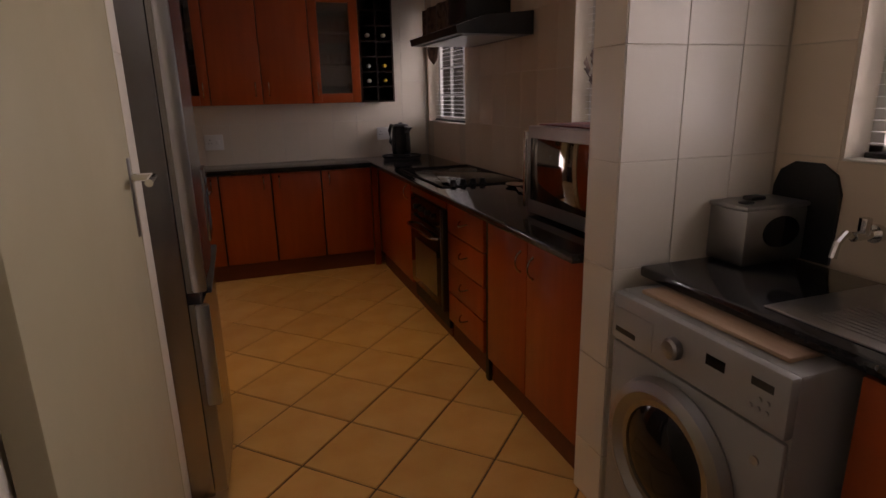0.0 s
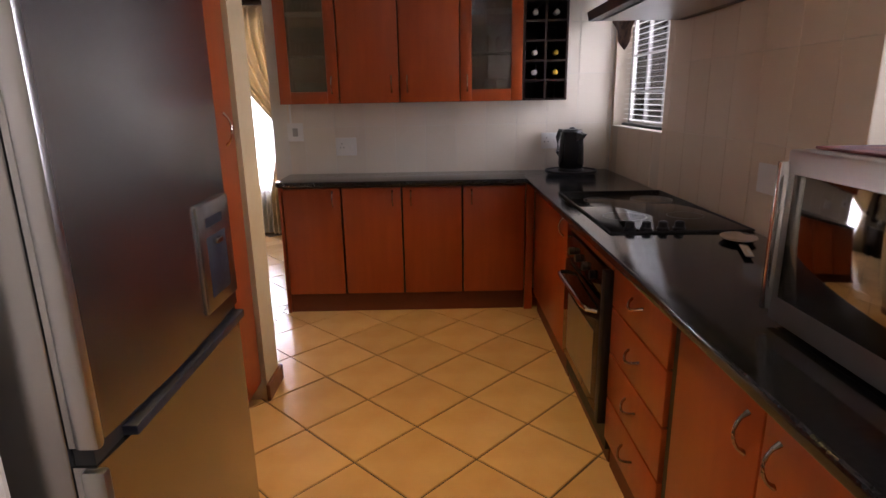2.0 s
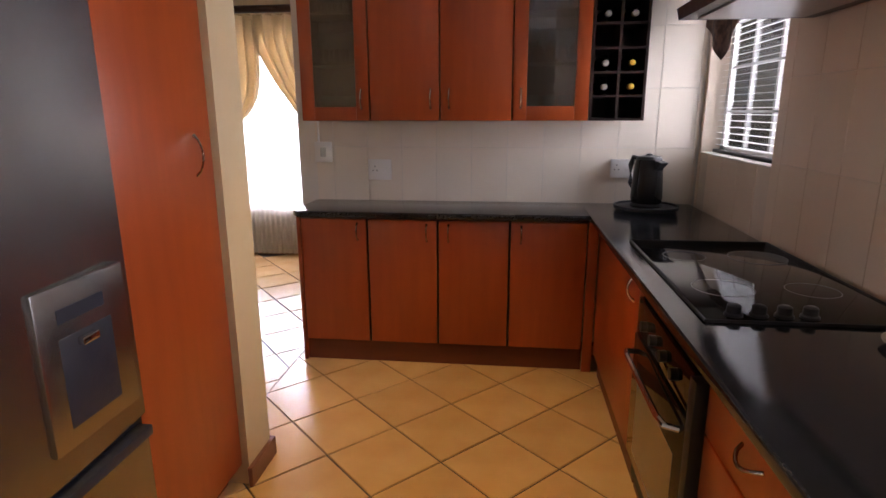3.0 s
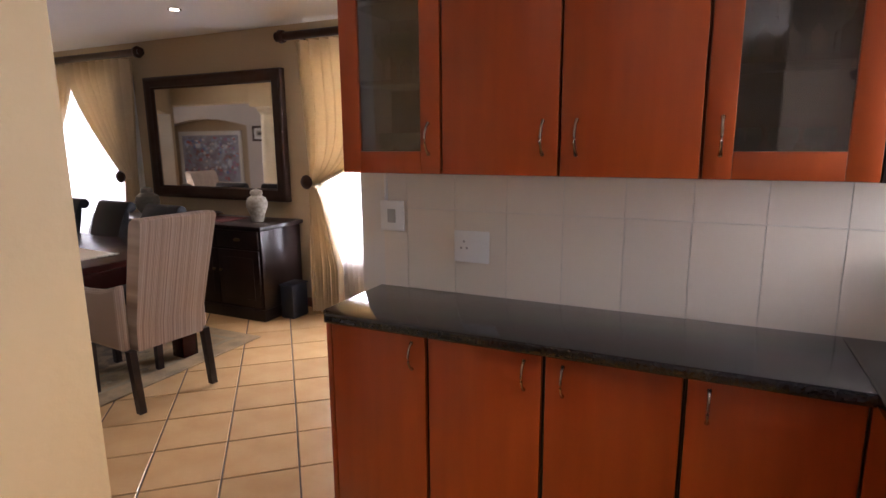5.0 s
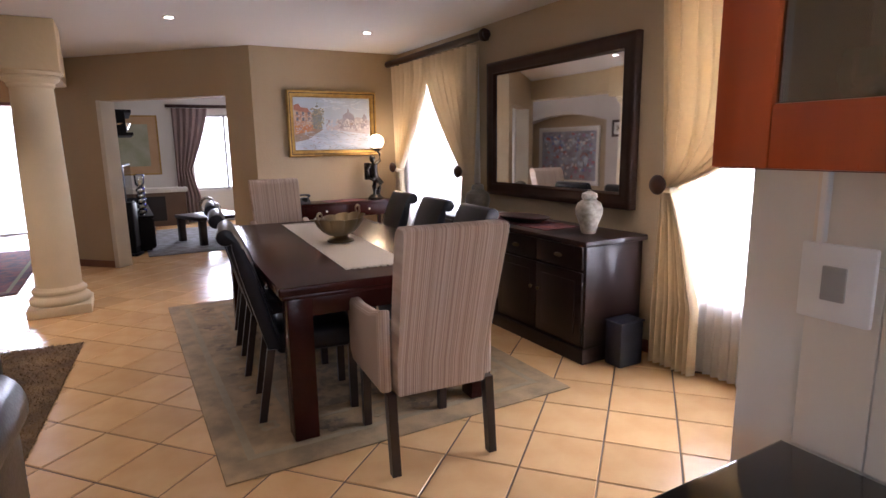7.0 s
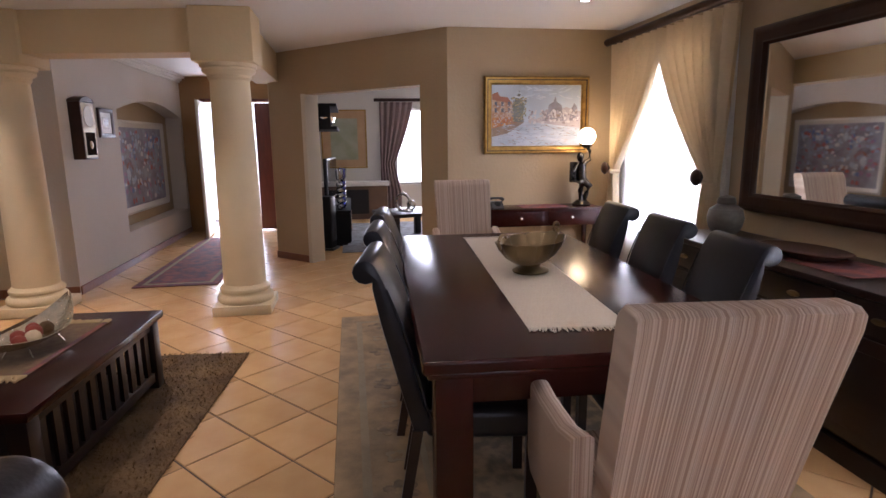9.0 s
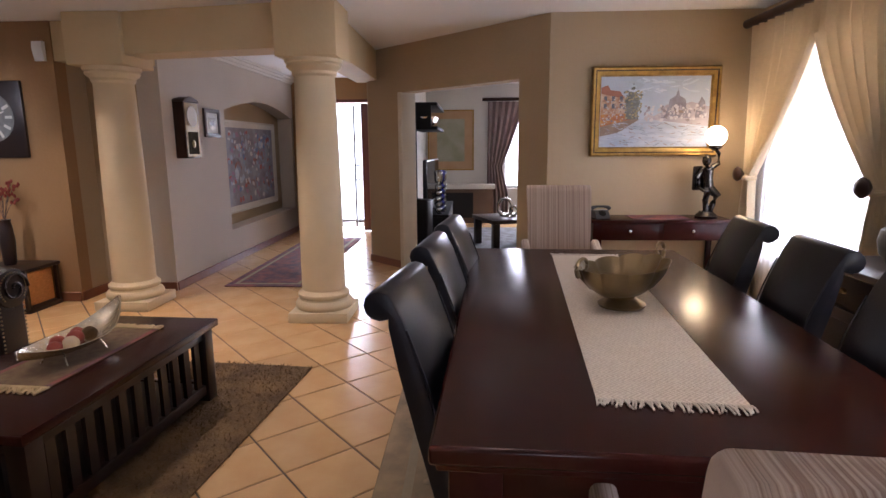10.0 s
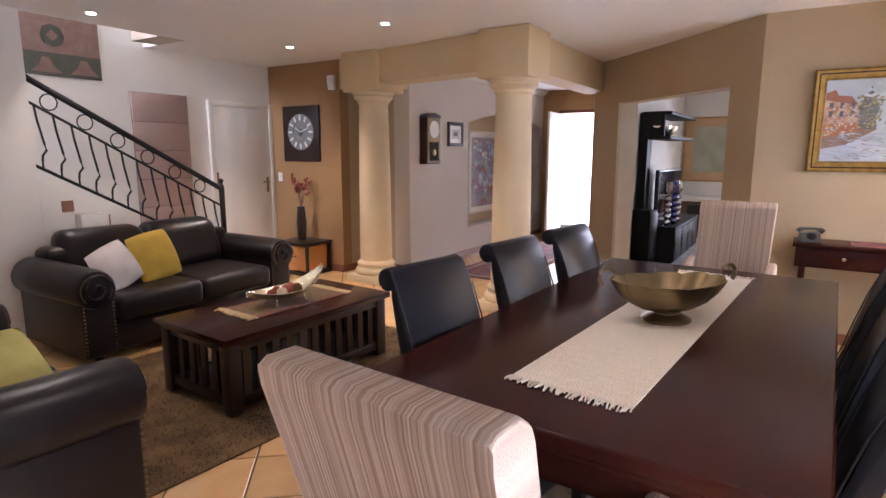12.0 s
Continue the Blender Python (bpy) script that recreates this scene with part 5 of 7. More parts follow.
ROS = [fin(rosette(0.085, 6), "motif", M_RUGFIELD), fin(rosette(0.06, 4), "motif", M_SANDWOVEN), fin(rosette(0.032, 5), "motif", M_DRUG)]
k = 0
for x, y in [(-5.45 + 0.27 * i, yy) for i in range(10) for yy in (4.31, 5.665)] + [(xx, 4.6 + 0.25 * i) for i in range(4) for xx in (-2.87, -5.47)]:
    for j in ((0, 2) if k % 4 < 2 else (1, 2)):
        o = new("motif", ROS[j])
        o.parent = rg
        o.matrix_basis = Matrix.Translation((x, y, 0.0004 * (j + 1))) @ Matrix.Rotation(0.4 * k, 4, "Z")
    k += 1

sb = thing("sideboard", "long dark wooden sideboard below the mirror", "sideboard", (-2.82, 6.24, 0))
part("body", box(B(), -1.88, 0.03, 0.06, -0.0, 0.53, 0.775, 0.004), M_WENGE, sb)
part("plinth", box(B(), -1.90, 0.005, 0.0, 0.015, 0.535, 0.10, 0.006), M_WENGE, sb)
part("top", box(B(), -1.93, -0.01, 0.775, 0.035, 0.54, 0.81, 0.008), M_WENGE, sb)
for k in range(4):
    x0 = -1.87 + 0.465 * k
    d = part("door", box(B(), x0, 0.012, 0.12, x0 + 0.455, 0.03, 0.60, 0.004), M_WENGE, sb)
    part("raised_panel", box(B(), x0 + 0.06, 0.006, 0.18, x0 + 0.395, 0.013, 0.54, 0.005), M_WENGE, d)
    part("knob", lathe(B(), [(0.006, 0), (0.012, 0.012), (0.013, 0.02), (0.0, 0.025)], n=12), M_BRASS, d).matrix_basis = pose(x0 + (0.42 if k % 2 == 0 else 0.035), 0.012, 0.42, 90)
    w_ = part("drawer_front", box(B(), x0, 0.012, 0.62, x0 + 0.455, 0.03, 0.765, 0.004), M_WENGE, sb)
    part("cup_pull", lathe(B(), [(0.03, 0), (0.026, 0.012), (0.0, 0.016)], n=16, sx=1.3, sy=0.5), M_BRASS, w_).matrix_basis = pose(x0 + 0.23, 0.012, 0.69, 90)

JAR = [(0.045, 0.0), (0.05, 0.01), (0.062, 0.06), (0.088, 0.13), (0.092, 0.165), (0.078, 0.205), (0.048, 0.225), (0.044, 0.238)]
v = thing("ginger_jar", "speckled cream ceramic jar with a lid", "vase", (-3.05, 6.50, 0.811))
part("jar", lathe(B(), JAR), M_VASE, v)
part("lid", lathe(B(), [(0.05, 0.238), (0.054, 0.245), (0.05, 0.268), (0.03, 0.278), (0.012, 0.284), (0.010, 0.292), (0.0, 0.294)]), M_VASE, v)
v = thing("grey_jar", "squat grey ceramic jar with a lid", "vase", (-4.46, 6.52, 0.811))
part("jar", lathe(B(), [(0.06, 0.0), (0.10, 0.06), (0.112, 0.12), (0.10, 0.175), (0.065, 0.20), (0.05, 0.21)]), M_GREYCER, v)
part("lid", lathe(B(), [(0.055, 0.21), (0.058, 0.22), (0.05, 0.25), (0.02, 0.262), (0.0, 0.264)]), M_GREYCER, v)
v = thing("wooden_platter", "dark carved wooden platter on the sideboard", "platter", (-3.75, 6.48, 0.811), 8)
part("dish", lathe(B(), [(0.05, 0.0), (0.10, 0.012), (0.15, 0.05), (0.145, 0.053), (0.09, 0.022), (0.0, 0.016)], n=32, sx=1.7), M_DKFRAME, v)
v = thing("sideboard_runner", "dark red runner lying on the sideboard", "runner", (-3.75, 6.50, 0.8105), 0)
part("cloth", box(B(), -0.45, -0.16, 0.0, 0.45, 0.16, 0.003), M_HRUG, v)
v = thing("waste_bin", "small dark blue bin beside the sideboard", "bin", (-2.70, 6.50, 0), 0)
part("bin", box(B(), -0.07, -0.10, 0.0, 0.07, 0.10, 0.29, 0.015), M_BLUEBIN, v)
part("rim", box(B(), -0.075, -0.105, 0.285, 0.075, 0.105, 0.30, 0.006), M_BLUEBIN, v)

mr = thing("wall_mirror", "large mirror in a wide dark wooden frame", "mirror", (-3.77, 6.765, 1.54))
bm = B()
hw, hh, f = 0.86, 0.58, 0.115
def frame_ring(bm, hw, hh, prof, axis_out):
    """A mitred frame: prof is (inset from the outer edge, depth)."""
    cs = [(-1, -1), (1, -1), (1, 1), (-1, 1)]
    rings = []
    for sx, sz in cs:
        rings.append([bm.verts.new((sx * (hw - i), -d, sz * (hh - i)) if axis_out == "y" else (d, sx * (hw - i), sz * (hh - i))) for i, d in prof])
    n = len(prof)
    for a in range(4):
        p, q = rings[a], rings[(a + 1) % 4]
        for j in range(n):
            bm.faces.new((p[j], q[j], q[(j + 1) % n], p[(j + 1) % n]))
    bmesh.ops.recalc_face_normals(bm, faces=bm.faces)
    return bm
part("frame", frame_ring(B(), hw, hh, [(0, -0.022), (0, 0.03), (0.015, 0.045), (0.05, 0.04), (0.085, 0.03), (0.10, 0.036), (0.115, 0.022), (0.115, -0.022)], "y"), M_DKFRAME, mr, angle=60)
part("glass", box(B(), -hw + 0.108, -0.012, -hh + 0.108, hw - 0.108, 0.0, hh - 0.108), M_MIRROR, mr, "clear silvered mirror glass")

# gilt painting on the wall at x = -6.63
pt = thing("gilt_painting", "painted misty city street in a wide gilt frame", "painting", (-6.628, 5.955, 1.665))
part("frame", frame_ring(B(), 0.525, 0.365, [(0, 0), (0, 0.035), (0.012, 0.048), (0.03, 0.04), (0.055, 0.03), (0.065, 0.034), (0.075, 0.02), (0.08, 0.0)], "x"), M_GOLD, pt, angle=50)
part("frame_groove", frame_ring(B(), 0.498, 0.338, [(0, 0.036), (0, 0.043), (0.010, 0.040), (0.010, 0.034)], "x"), M_DKFRAME, pt, "dark groove in the gilt moulding", angle=50)
CANV = mat("painted_mist", (0.54, 0.62, 0.72), 0.7, col2=(0.36, 0.43, 0.53), scale=3.2, mix=0.55, bump=0.3, bscale=70, detail=9)
cv = part("canvas", box(B(), 0.004, -0.448, -0.288, 0.012, 0.448, 0.288), CANV, pt, "misty painted canvas")
PAINT = {
    "street": mat("paint_street", (0.60, 0.65, 0.73), 0.7, col2=(0.34, 0.40, 0.50), scale=7, mix=0.5, stretch=(1, 0.7, 4), bump=0.3),
    "house": mat("paint_house", (0.58, 0.47, 0.36), 0.7, col2=(0.40, 0.20, 0.12), scale=14, mix=0.3, bump=0.4, bscale=60),
    "roof": mat("paint_roof", (0.36, 0.15, 0.10), 0.7, scale=18, bump=0.4),
    "awning": mat("paint_awning", (0.58, 0.30, 0.08), 0.7, col2=(0.34, 0.10, 0.06), scale=22, mix=0.3, bump=0.4),
    "tree": mat("paint_tree", (0.22, 0.24, 0.24), 0.7, col2=(0.10, 0.10, 0.085), scale=18, mix=0.5, bump=0.4),
    "dome": mat("paint_dome", (0.30, 0.31, 0.38), 0.7, col2=(0.16, 0.13, 0.15), scale=12, mix=0.5, bump=0.4),
    "quay": mat("paint_quay", (0.20, 0.13, 0.10), 0.7, col2=(0.32, 0.25, 0.2), scale=12, mix=0.5, bump=0.4),
    "pink": mat("paint_pink_haze", (0.50, 0.45, 0.48), 0.7, col2=(0.36, 0.34, 0.40), scale=9, mix=0.6, bump=0.3),
    "pane": mat("paint_window", (0.12, 0.13, 0.18), 0.7),
}
def daub(key, pts, d):
    part("paint_layer", prism(B(), pts, 0.012 + d, 0.0124 + d, "x"), PAINT[key], cv)
daub("street", [(-0.445, -0.285), (0.445, -0.285), (0.445, -0.13), (0.1, -0.07), (-0.2, -0.05), (-0.445, -0.14)], 0.0002)
daub("pink", [(-0.05, -0.06), (0.445, -0.12), (0.445, 0.04), (0.30, 0.08), (0.1, 0.02)], 0.0005)
daub("house", [(-0.445, -0.10), (-0.19, -0.07), (-0.20, 0.05), (-0.25, 0.13), (-0.445, 0.17)], 0.0008)
daub("roof", [(-0.445, 0.15), (-0.25, 0.11), (-0.29, 0.17), (-0.37, 0.18), (-0.39, 0.22), (-0.445, 0.20)], 0.0011)
daub("awning", [(-0.445, -0.12), (-0.19, -0.08), (-0.20, -0.01), (-0.445, -0.02)], 0.0014)
daub("quay", [(-0.445, -0.20), (-0.30, -0.17), (-0.12, -0.06), (-0.19, -0.06), (-0.445, -0.12)], 0.0016)
daub("tree", [(-0.24, -0.06), (-0.13, -0.06), (-0.14, 0.02), (-0.12, 0.08), (-0.15, 0.14), (-0.18, 0.24), (-0.21, 0.16), (-0.25, 0.10), (-0.23, 0.02)], 0.0019)
daub("dome", [(0.06, -0.05), (0.30, -0.05), (0.30, 0.03), (0.26, 0.04), (0.25, 0.10), (0.20, 0.13), (0.185, 0.19), (0.17, 0.13), (0.12, 0.10), (0.11, 0.04), (0.06, 0.03)], 0.0021)
daub("dome", [(0.33, -0.05), (0.42, -0.05), (0.41, 0.08), (0.38, 0.12), (0.35, 0.06)], 0.0021)
daub("quay", [(0.14, -0.01), (0.25, -0.01), (0.20, 0.035)], 0.0024)
for k in range(3):
    for j in range(2):
        daub("pane", [(-0.42 + 0.065 * k, 0.03 + 0.06 * j), (-0.395 + 0.065 * k, 0.03 + 0.06 * j), (-0.395 + 0.065 * k, 0.07 + 0.06 * j), (-0.42 + 0.065 * k, 0.07 + 0.06 * j)], 0.0015)

def strokes(name, cols, n, area, size, d, parent, seed, axis="x"):
    """Loose brush marks, their colours mixed stroke by stroke."""
    m = bpy.data.materials.new(name)
    m.use_nodes = True
    nn, ll = m.node_tree.nodes, m.node_tree.links
    gi, rp = nn.new("ShaderNodeNewGeometry"), nn.new("ShaderNodeValToRGB")
    rp.color_ramp.interpolation = "CONSTANT"
    el = rp.color_ramp.elements
    el[0].color, el[1].color, el[1].position = (*cols[0], 1), (*cols[1], 1), 1 / len(cols)
    for i, c in enumerate(cols[2:]):
        el.new((i + 2) / len(cols)).color = (*c, 1)
    ll.new(gi.outputs["Random Per Island"], rp.inputs[0])
    ll.new(rp.outputs[0], nn["Principled BSDF"].inputs["Base Color"])
    nn["Principled BSDF"].inputs["Roughness"].default_value = 0.6
    random.seed(seed)
    bm = B()
    for k in range(n):
        a, b = random.uniform(area[0], area[1]), random.uniform(area[2], area[3])
        w_, h_, t_ = size[0] * random.uniform(0.5, 1.4), size[1] * random.uniform(0.5, 1.4), random.uniform(-0.5, 0.5)
        vs_ = []
        for sx, sz in ((-1, -0.6), (0, -1), (1, -0.5), (0.9, 0.6), (0, 1), (-0.9, 0.5)):
            p, q_ = a + (sx * w_ * math.cos(t_) - sz * h_ * math.sin(t_)), b + (sx * w_ * math.sin(t_) + sz * h_ * math.cos(t_))
            dd_ = d + 0.00001 * k
            vs_.append(bm.verts.new((dd_, p, q_) if axis == "x" else (p, dd_, q_)))
        bm.faces.new(vs_)
    bmesh.ops.recalc_face_normals(bm, faces=bm.faces)
    if bm.faces and bm.faces[:] and (bm.faces[0:1][0].normal.x if axis == "x" else bm.faces[0:1][0].normal.y) < 0:
        bmesh.ops.reverse_faces(bm, faces=bm.faces)
    return tagged(part("brushwork", bm, m, parent), kind="stuff")


strokes("sky_strokes", [(0.58, 0.66, 0.76), (0.50, 0.58, 0.69), (0.62, 0.67, 0.74), (0.46, 0.55, 0.67)], 60, (-0.20, 0.42, 0.16, 0.27), (0.035, 0.008), 0.0150, cv, 31)
strokes("foliage_strokes", [(0.16, 0.17, 0.15), (0.30, 0.27, 0.16), (0.22, 0.23, 0.25), (0.40, 0.33, 0.2)], 120, (-0.25, -0.11, -0.05, 0.17), (0.010, 0.007), 0.0160, cv, 32)
strokes("town_strokes", [(0.34, 0.18, 0.13), (0.52, 0.44, 0.38), (0.22, 0.19, 0.22), (0.50, 0.49, 0.52)], 90, (-0.43, -0.24, -0.10, 0.11), (0.008, 0.008), 0.0170, cv, 33)
strokes("far_town_strokes", [(0.36, 0.33, 0.38), (0.50, 0.46, 0.48), (0.26, 0.22, 0.24), (0.60, 0.58, 0.60)], 110, (-0.08, 0.42, -0.07, 0.05), (0.012, 0.014), 0.0180, cv, 34)
strokes("wet_street_strokes", [(0.50, 0.58, 0.69), (0.36, 0.42, 0.53), (0.24, 0.28, 0.36), (0.44, 0.40, 0.41), (0.28, 0.22, 0.21)], 160, (-0.40, 0.42, -0.27, -0.09), (0.022, 0.0032), 0.0190, cv, 35)

cn = thing("console_table", "reddish mahogany console table with two drawers", "console table", (-6.62, 5.42, 0))
part("top", box(B(), 0.0, -0.02, 0.775, 0.36, 1.10, 0.80, 0.006), M_MAHOG, cn)
part("apron", box(B(), 0.01, 0.0, 0.63, 0.335, 1.08, 0.775, 0.003), M_MAHOG, cn)
for y0 in (0.06, 0.56):
    d = part("drawer_front", box(B(), 0.336, y0, 0.645, 0.345, y0 + 0.46, 0.765, 0.003), M_MAHOG, cn)
    part("knob", lathe(B(), [(0.006, 0), (0.014, 0.014), (0.012, 0.024), (0, 0.028)], n=14), M_CHROME, d, "bright round knob").matrix_basis = pose(0.345, y0 + 0.23, 0.71, 0, 90)
for x in (0.03, 0.30):
    for y in (0.03, 1.02):
        part("leg", box(B(), x, y, 0, x + 0.04, y + 0.04, 0.632, 0.004), M_MAHOG, cn)
rl = thing("console_cloth", "dark red cloth on the console table", "cloth", (-6.58, 5.75, 0.8005))
part("cloth", box(B(), 0, 0, 0, 0.28, 0.45, 0.003), M_HRUG, rl)

lp = thing("figure_lamp", "bronze figure lamp with a lit glass globe", "lamp", (-6.44, 6.37, 0.801))
part("base", lathe(B(), [(0.085, 0), (0.09, 0.01), (0.075, 0.03), (0.06, 0.04), (0.055, 0.05)], n=28), M_BRONZE, lp)
bm = B()
def limb(pts, rs):
    tube(bm, pts, rs, 10)
limb([(0, 0.0, 0.05), (0.0, -0.015, 0.14), (0.03, -0.01, 0.22), (0.0, -0.01, 0.26)], [0.03, 0.026, 0.034, 0.04])
limb([(0, 0.03, 0.05), (0.01, 0.045, 0.12), (0.05, 0.06, 0.18), (0.0, 0.0, 0.25)], [0.022, 0.024, 0.032, 0.042])
limb([(0, 0, 0.24), (0.0, -0.01, 0.32), (0.0, -0.02, 0.40), (0.0, -0.02, 0.43)], [0.046, 0.042, 0.055, 0.02])
limb([(0, -0.05, 0.40), (0.03, -0.10, 0.34), (0.02, -0.09, 0.25), (0.03, -0.04, 0.22)], [0.022, 0.019, 0.016, 0.014])
limb([(0, 0.02, 0.41), (0.0, 0.07, 0.44), (0.0, 0.07, 0.52), (0.0, 0.035, 0.56)], [0.022, 0.018, 0.016, 0.014])
bmesh.ops.create_icosphere(bm, subdivisions=2, radius=0.042, matrix=Matrix.Translation((0, -0.025, 0.465)) @ Matrix.Diagonal((0.9, 0.85, 1.15, 1)))
box(bm, -0.045, -0.12, 0.22, -0.01, -0.04, 0.42, 0.015)
part("figure", bm, M_BRONZE, lp)
part("gallery", lathe(B(), [(0.02, 0.545), (0.05, 0.565), (0.055, 0.585), (0.045, 0.59)], (0, 0.035, 0), 20), M_BRONZE, lp)
gl = lathe(B(), [(0.045, 0.588)] + [(0.082 * math.sin(a), 0.66 - 0.082 * math.cos(a)) for a in [radians(x) for x in range(35, 176, 14)]] + [(0.003, 0.742)], (0, 0.035, 0), 28)
part("globe", gl, M_GLOBE, lp, "lit opal glass globe")
lb_ = bpy.data.lights.new("globe_bulb", "POINT")
lb_.energy, lb_.color, lb_.shadow_soft_size = 10, (1.0, 0.72, 0.38), 0.09
lo = new("globe_bulb", lb_)
lo.location = (-6.44, 6.405, 1.461)
lo.location.x += 0.11

ph = thing("rotary_phone", "black desk telephone on the console table", "telephone", (-6.42, 5.50, 0.801), 12)
ph.scale = (0.74, 0.74, 0.74)
part("body", prism(B(), [(-0.09, 0), (0.09, 0), (0.08, 0.03), (0.03, 0.085), (-0.06, 0.085)], -0.08, 0.08, "y"), M_BLACKPL, ph)
part("handset", tube(B(), [(0, -0.11, 0.095), (0, -0.09, 0.115), (0, -0.04, 0.125), (0, 0.04, 0.125), (0, 0.09, 0.115), (0, 0.11, 0.095)], [0.026, 0.022, 0.014, 0.014, 0.022, 0.026], 10), M_BLACKPL, ph)
part("dial", lathe(B(), [(0.04, 0), (0.04, 0.006), (0, 0.007)], n=20), M_BLACKGLASS, ph).matrix_basis = pose(0.057, 0, 0.055, 0, 48)

# ---- lounge ----
rg = thing("shag_rug", "dark brown shaggy rug under the coffee table", "rug", (-3.96, 2.45, 0.0015), -5)
part("backing", box(B(), -1.18, -0.86, 0.0, 1.18, 0.86, 0.008), M_SHAG, rg)
rng = np.random.default_rng(5)
N = 16000
px, py = rng.uniform(-1.19, 1.19, N), rng.uniform(-0.87, 0.87, N)
an, hh, ln = rng.uniform(0, 6.283, N), rng.uniform(0.012, 0.026, N), rng.uniform(0.008, 0.03, N)
wx, wy = np.cos(an + 1.57) * 0.0045, np.sin(an + 1.57) * 0.0045
co = np.stack([np.stack([px - wx, py - wy, np.full(N, 0.006)], 1), np.stack([px + wx, py + wy, np.full(N, 0.006)], 1), np.stack([px + np.cos(an) * ln, py + np.sin(an) * ln, hh], 1)], 1).reshape(-1, 3)
me = bpy.data.meshes.new("shag_surface")
me.from_pydata(co.tolist(), [], [(3 * i, 3 * i + 1, 3 * i + 2) for i in range(N)])
me.materials.append(M_SHAG)
tu = new("shag_surface", me)
tu.parent = rg
tagged(tu, kind="stuff")

ct = thing("coffee_table", "low dark wooden coffee table with slatted sides", "coffee table", (-4.0, 2.62, 0), -3.4)
part("top", box(B(), -0.66, -0.36, 0.425, 0.66, 0.36, 0.465, 0.006), M_MAHOG, ct)
for sx in (-1, 1):
    for sy in (-1, 1):
        part("leg", box(B(), sx * 0.63, sy * 0.335, 0.018, sx * 0.55, sy * 0.255, 0.426, 0.004), M_WENGE, ct)
for s in (-1, 1):
    part("rail", box(B(), -0.55, s * 0.32, 0.06, 0.55, s * 0.285, 0.115, 0.003), M_WENGE, ct)
    part("rail", box(B(), -0.55, s * 0.32, 0.37, 0.55, s * 0.285, 0.425, 0.003), M_WENGE, ct)
    part("rail", box(B(), s * 0.615, -0.255, 0.06, s * 0.58, 0.255, 0.115, 0.003), M_WENGE, ct)
    part("rail", box(B(), s * 0.615, -0.255, 0.37, s * 0.58, 0.255, 0.425, 0.003), M_WENGE, ct)
    for k in range(11):
        x = -0.50 + 0.1 * k
        part("slat", box(B(), x - 0.024, s * 0.312, 0.115, x + 0.024, s * 0.293, 0.37), M_WENGE, ct)
    for k in range(4):
        y = -0.17 + 0.113 * k
        part("slat", box(B(), s * 0.607, y - 0.024, 0.115, s * 0.588, y + 0.024, 0.37), M_WENGE, ct)
part("lower_shelf", box(B(), -0.58, -0.285, 0.085, 0.58, 0.285, 0.105), M_WENGE, ct)

cr = thing("coffee_runner", "olive and red woven mat with fringed ends", "runner", (-4.02, 2.60, 0.4655), -3.4)
part("cloth", box(B(), -0.42, -0.17, 0, 0.32, 0.17, 0.004), M_RUNNER2, cr)
for s in (-1, 1):
    part("border", box(B(), -0.42, s * 0.17, 0.0035, 0.32, s * 0.145, 0.0048), M_HRUG, cr)
    bm = B()
    for k in range(34):
        y = -0.17 + 0.34 * k / 33
        tube(bm, [(s * 0.365 - 0.05, y, 0.004), (s * 0.39 - 0.05, y + random.uniform(-0.01, 0.01), 0.010), (s * random.uniform(0.405, 0.435) - 0.05, y + random.uniform(-0.015, 0.015), 0.004)], 0.0055, 5)
    part("fringe", bm, M_STRAWY, cr, "yellow fringe")

bb = thing("boat_bowl", "boat-shaped hammered silver bowl on short legs", "bowl", (-4.05, 2.62, 0.470), -8)
def boat(u, v):
    a, b = 2 * u - 1, 2 * v - 1
    half = 0.115 * (1 - abs(a) ** 2.2) + 0.004
    lift = 0.035 + 0.14 * max(0, -a) ** 2.2 + 0.05 * max(0, a) ** 2
    return Vector((a * 0.29, b * half, lift + 0.055 * abs(b) ** 2 * (1 - 0.4 * abs(a))))
o = part("bowl", sheet(B(), boat, 36, 14), M_SILVER, bb)
o.modifiers.new("thickness", "SOLIDIFY").thickness = 0.004
for x, y in ((-0.09, 0.05), (-0.09, -0.05), (0.11, 0.05), (0.11, -0.05)):
    part("leg", tube(B(), [(x, y * 0.8, 0.05), (x * 1.15, y * 1.4, 0.0)], 0.004, 6), M_SILVER, bb)
for k, (x, y, r, m_) in enumerate(((0.0, 0.0, 0.036, M_REDBALL), (0.07, 0.03, 0.034, M_CREAMBALL), (0.06, -0.04, 0.033, M_REDBALL), (-0.07, 0.02, 0.034, M_SHAG), (-0.07, -0.04, 0.032, M_REDBALL), (0.13, 0.0, 0.032, M_REDBALL))):
    p = thing("decor_ball", "cream woven ball in the silver bowl" if m_ is M_CREAMBALL else "dark red woven ball in the silver bowl", "ornament", (-4.05 + x, 2.62 + y, 0.470 + 0.045 + r), group="balls in the bowl")
    bm = B()
    bmesh.ops.create_icosphere(bm, subdivisions=3, radius=r)
    for v in bm.verts:
        v.co *= 1 + 0.10 * noise.noise(v.co * 70 + Vector((k * 3, 0, 0)))
    part("ball", bm, m_, p)


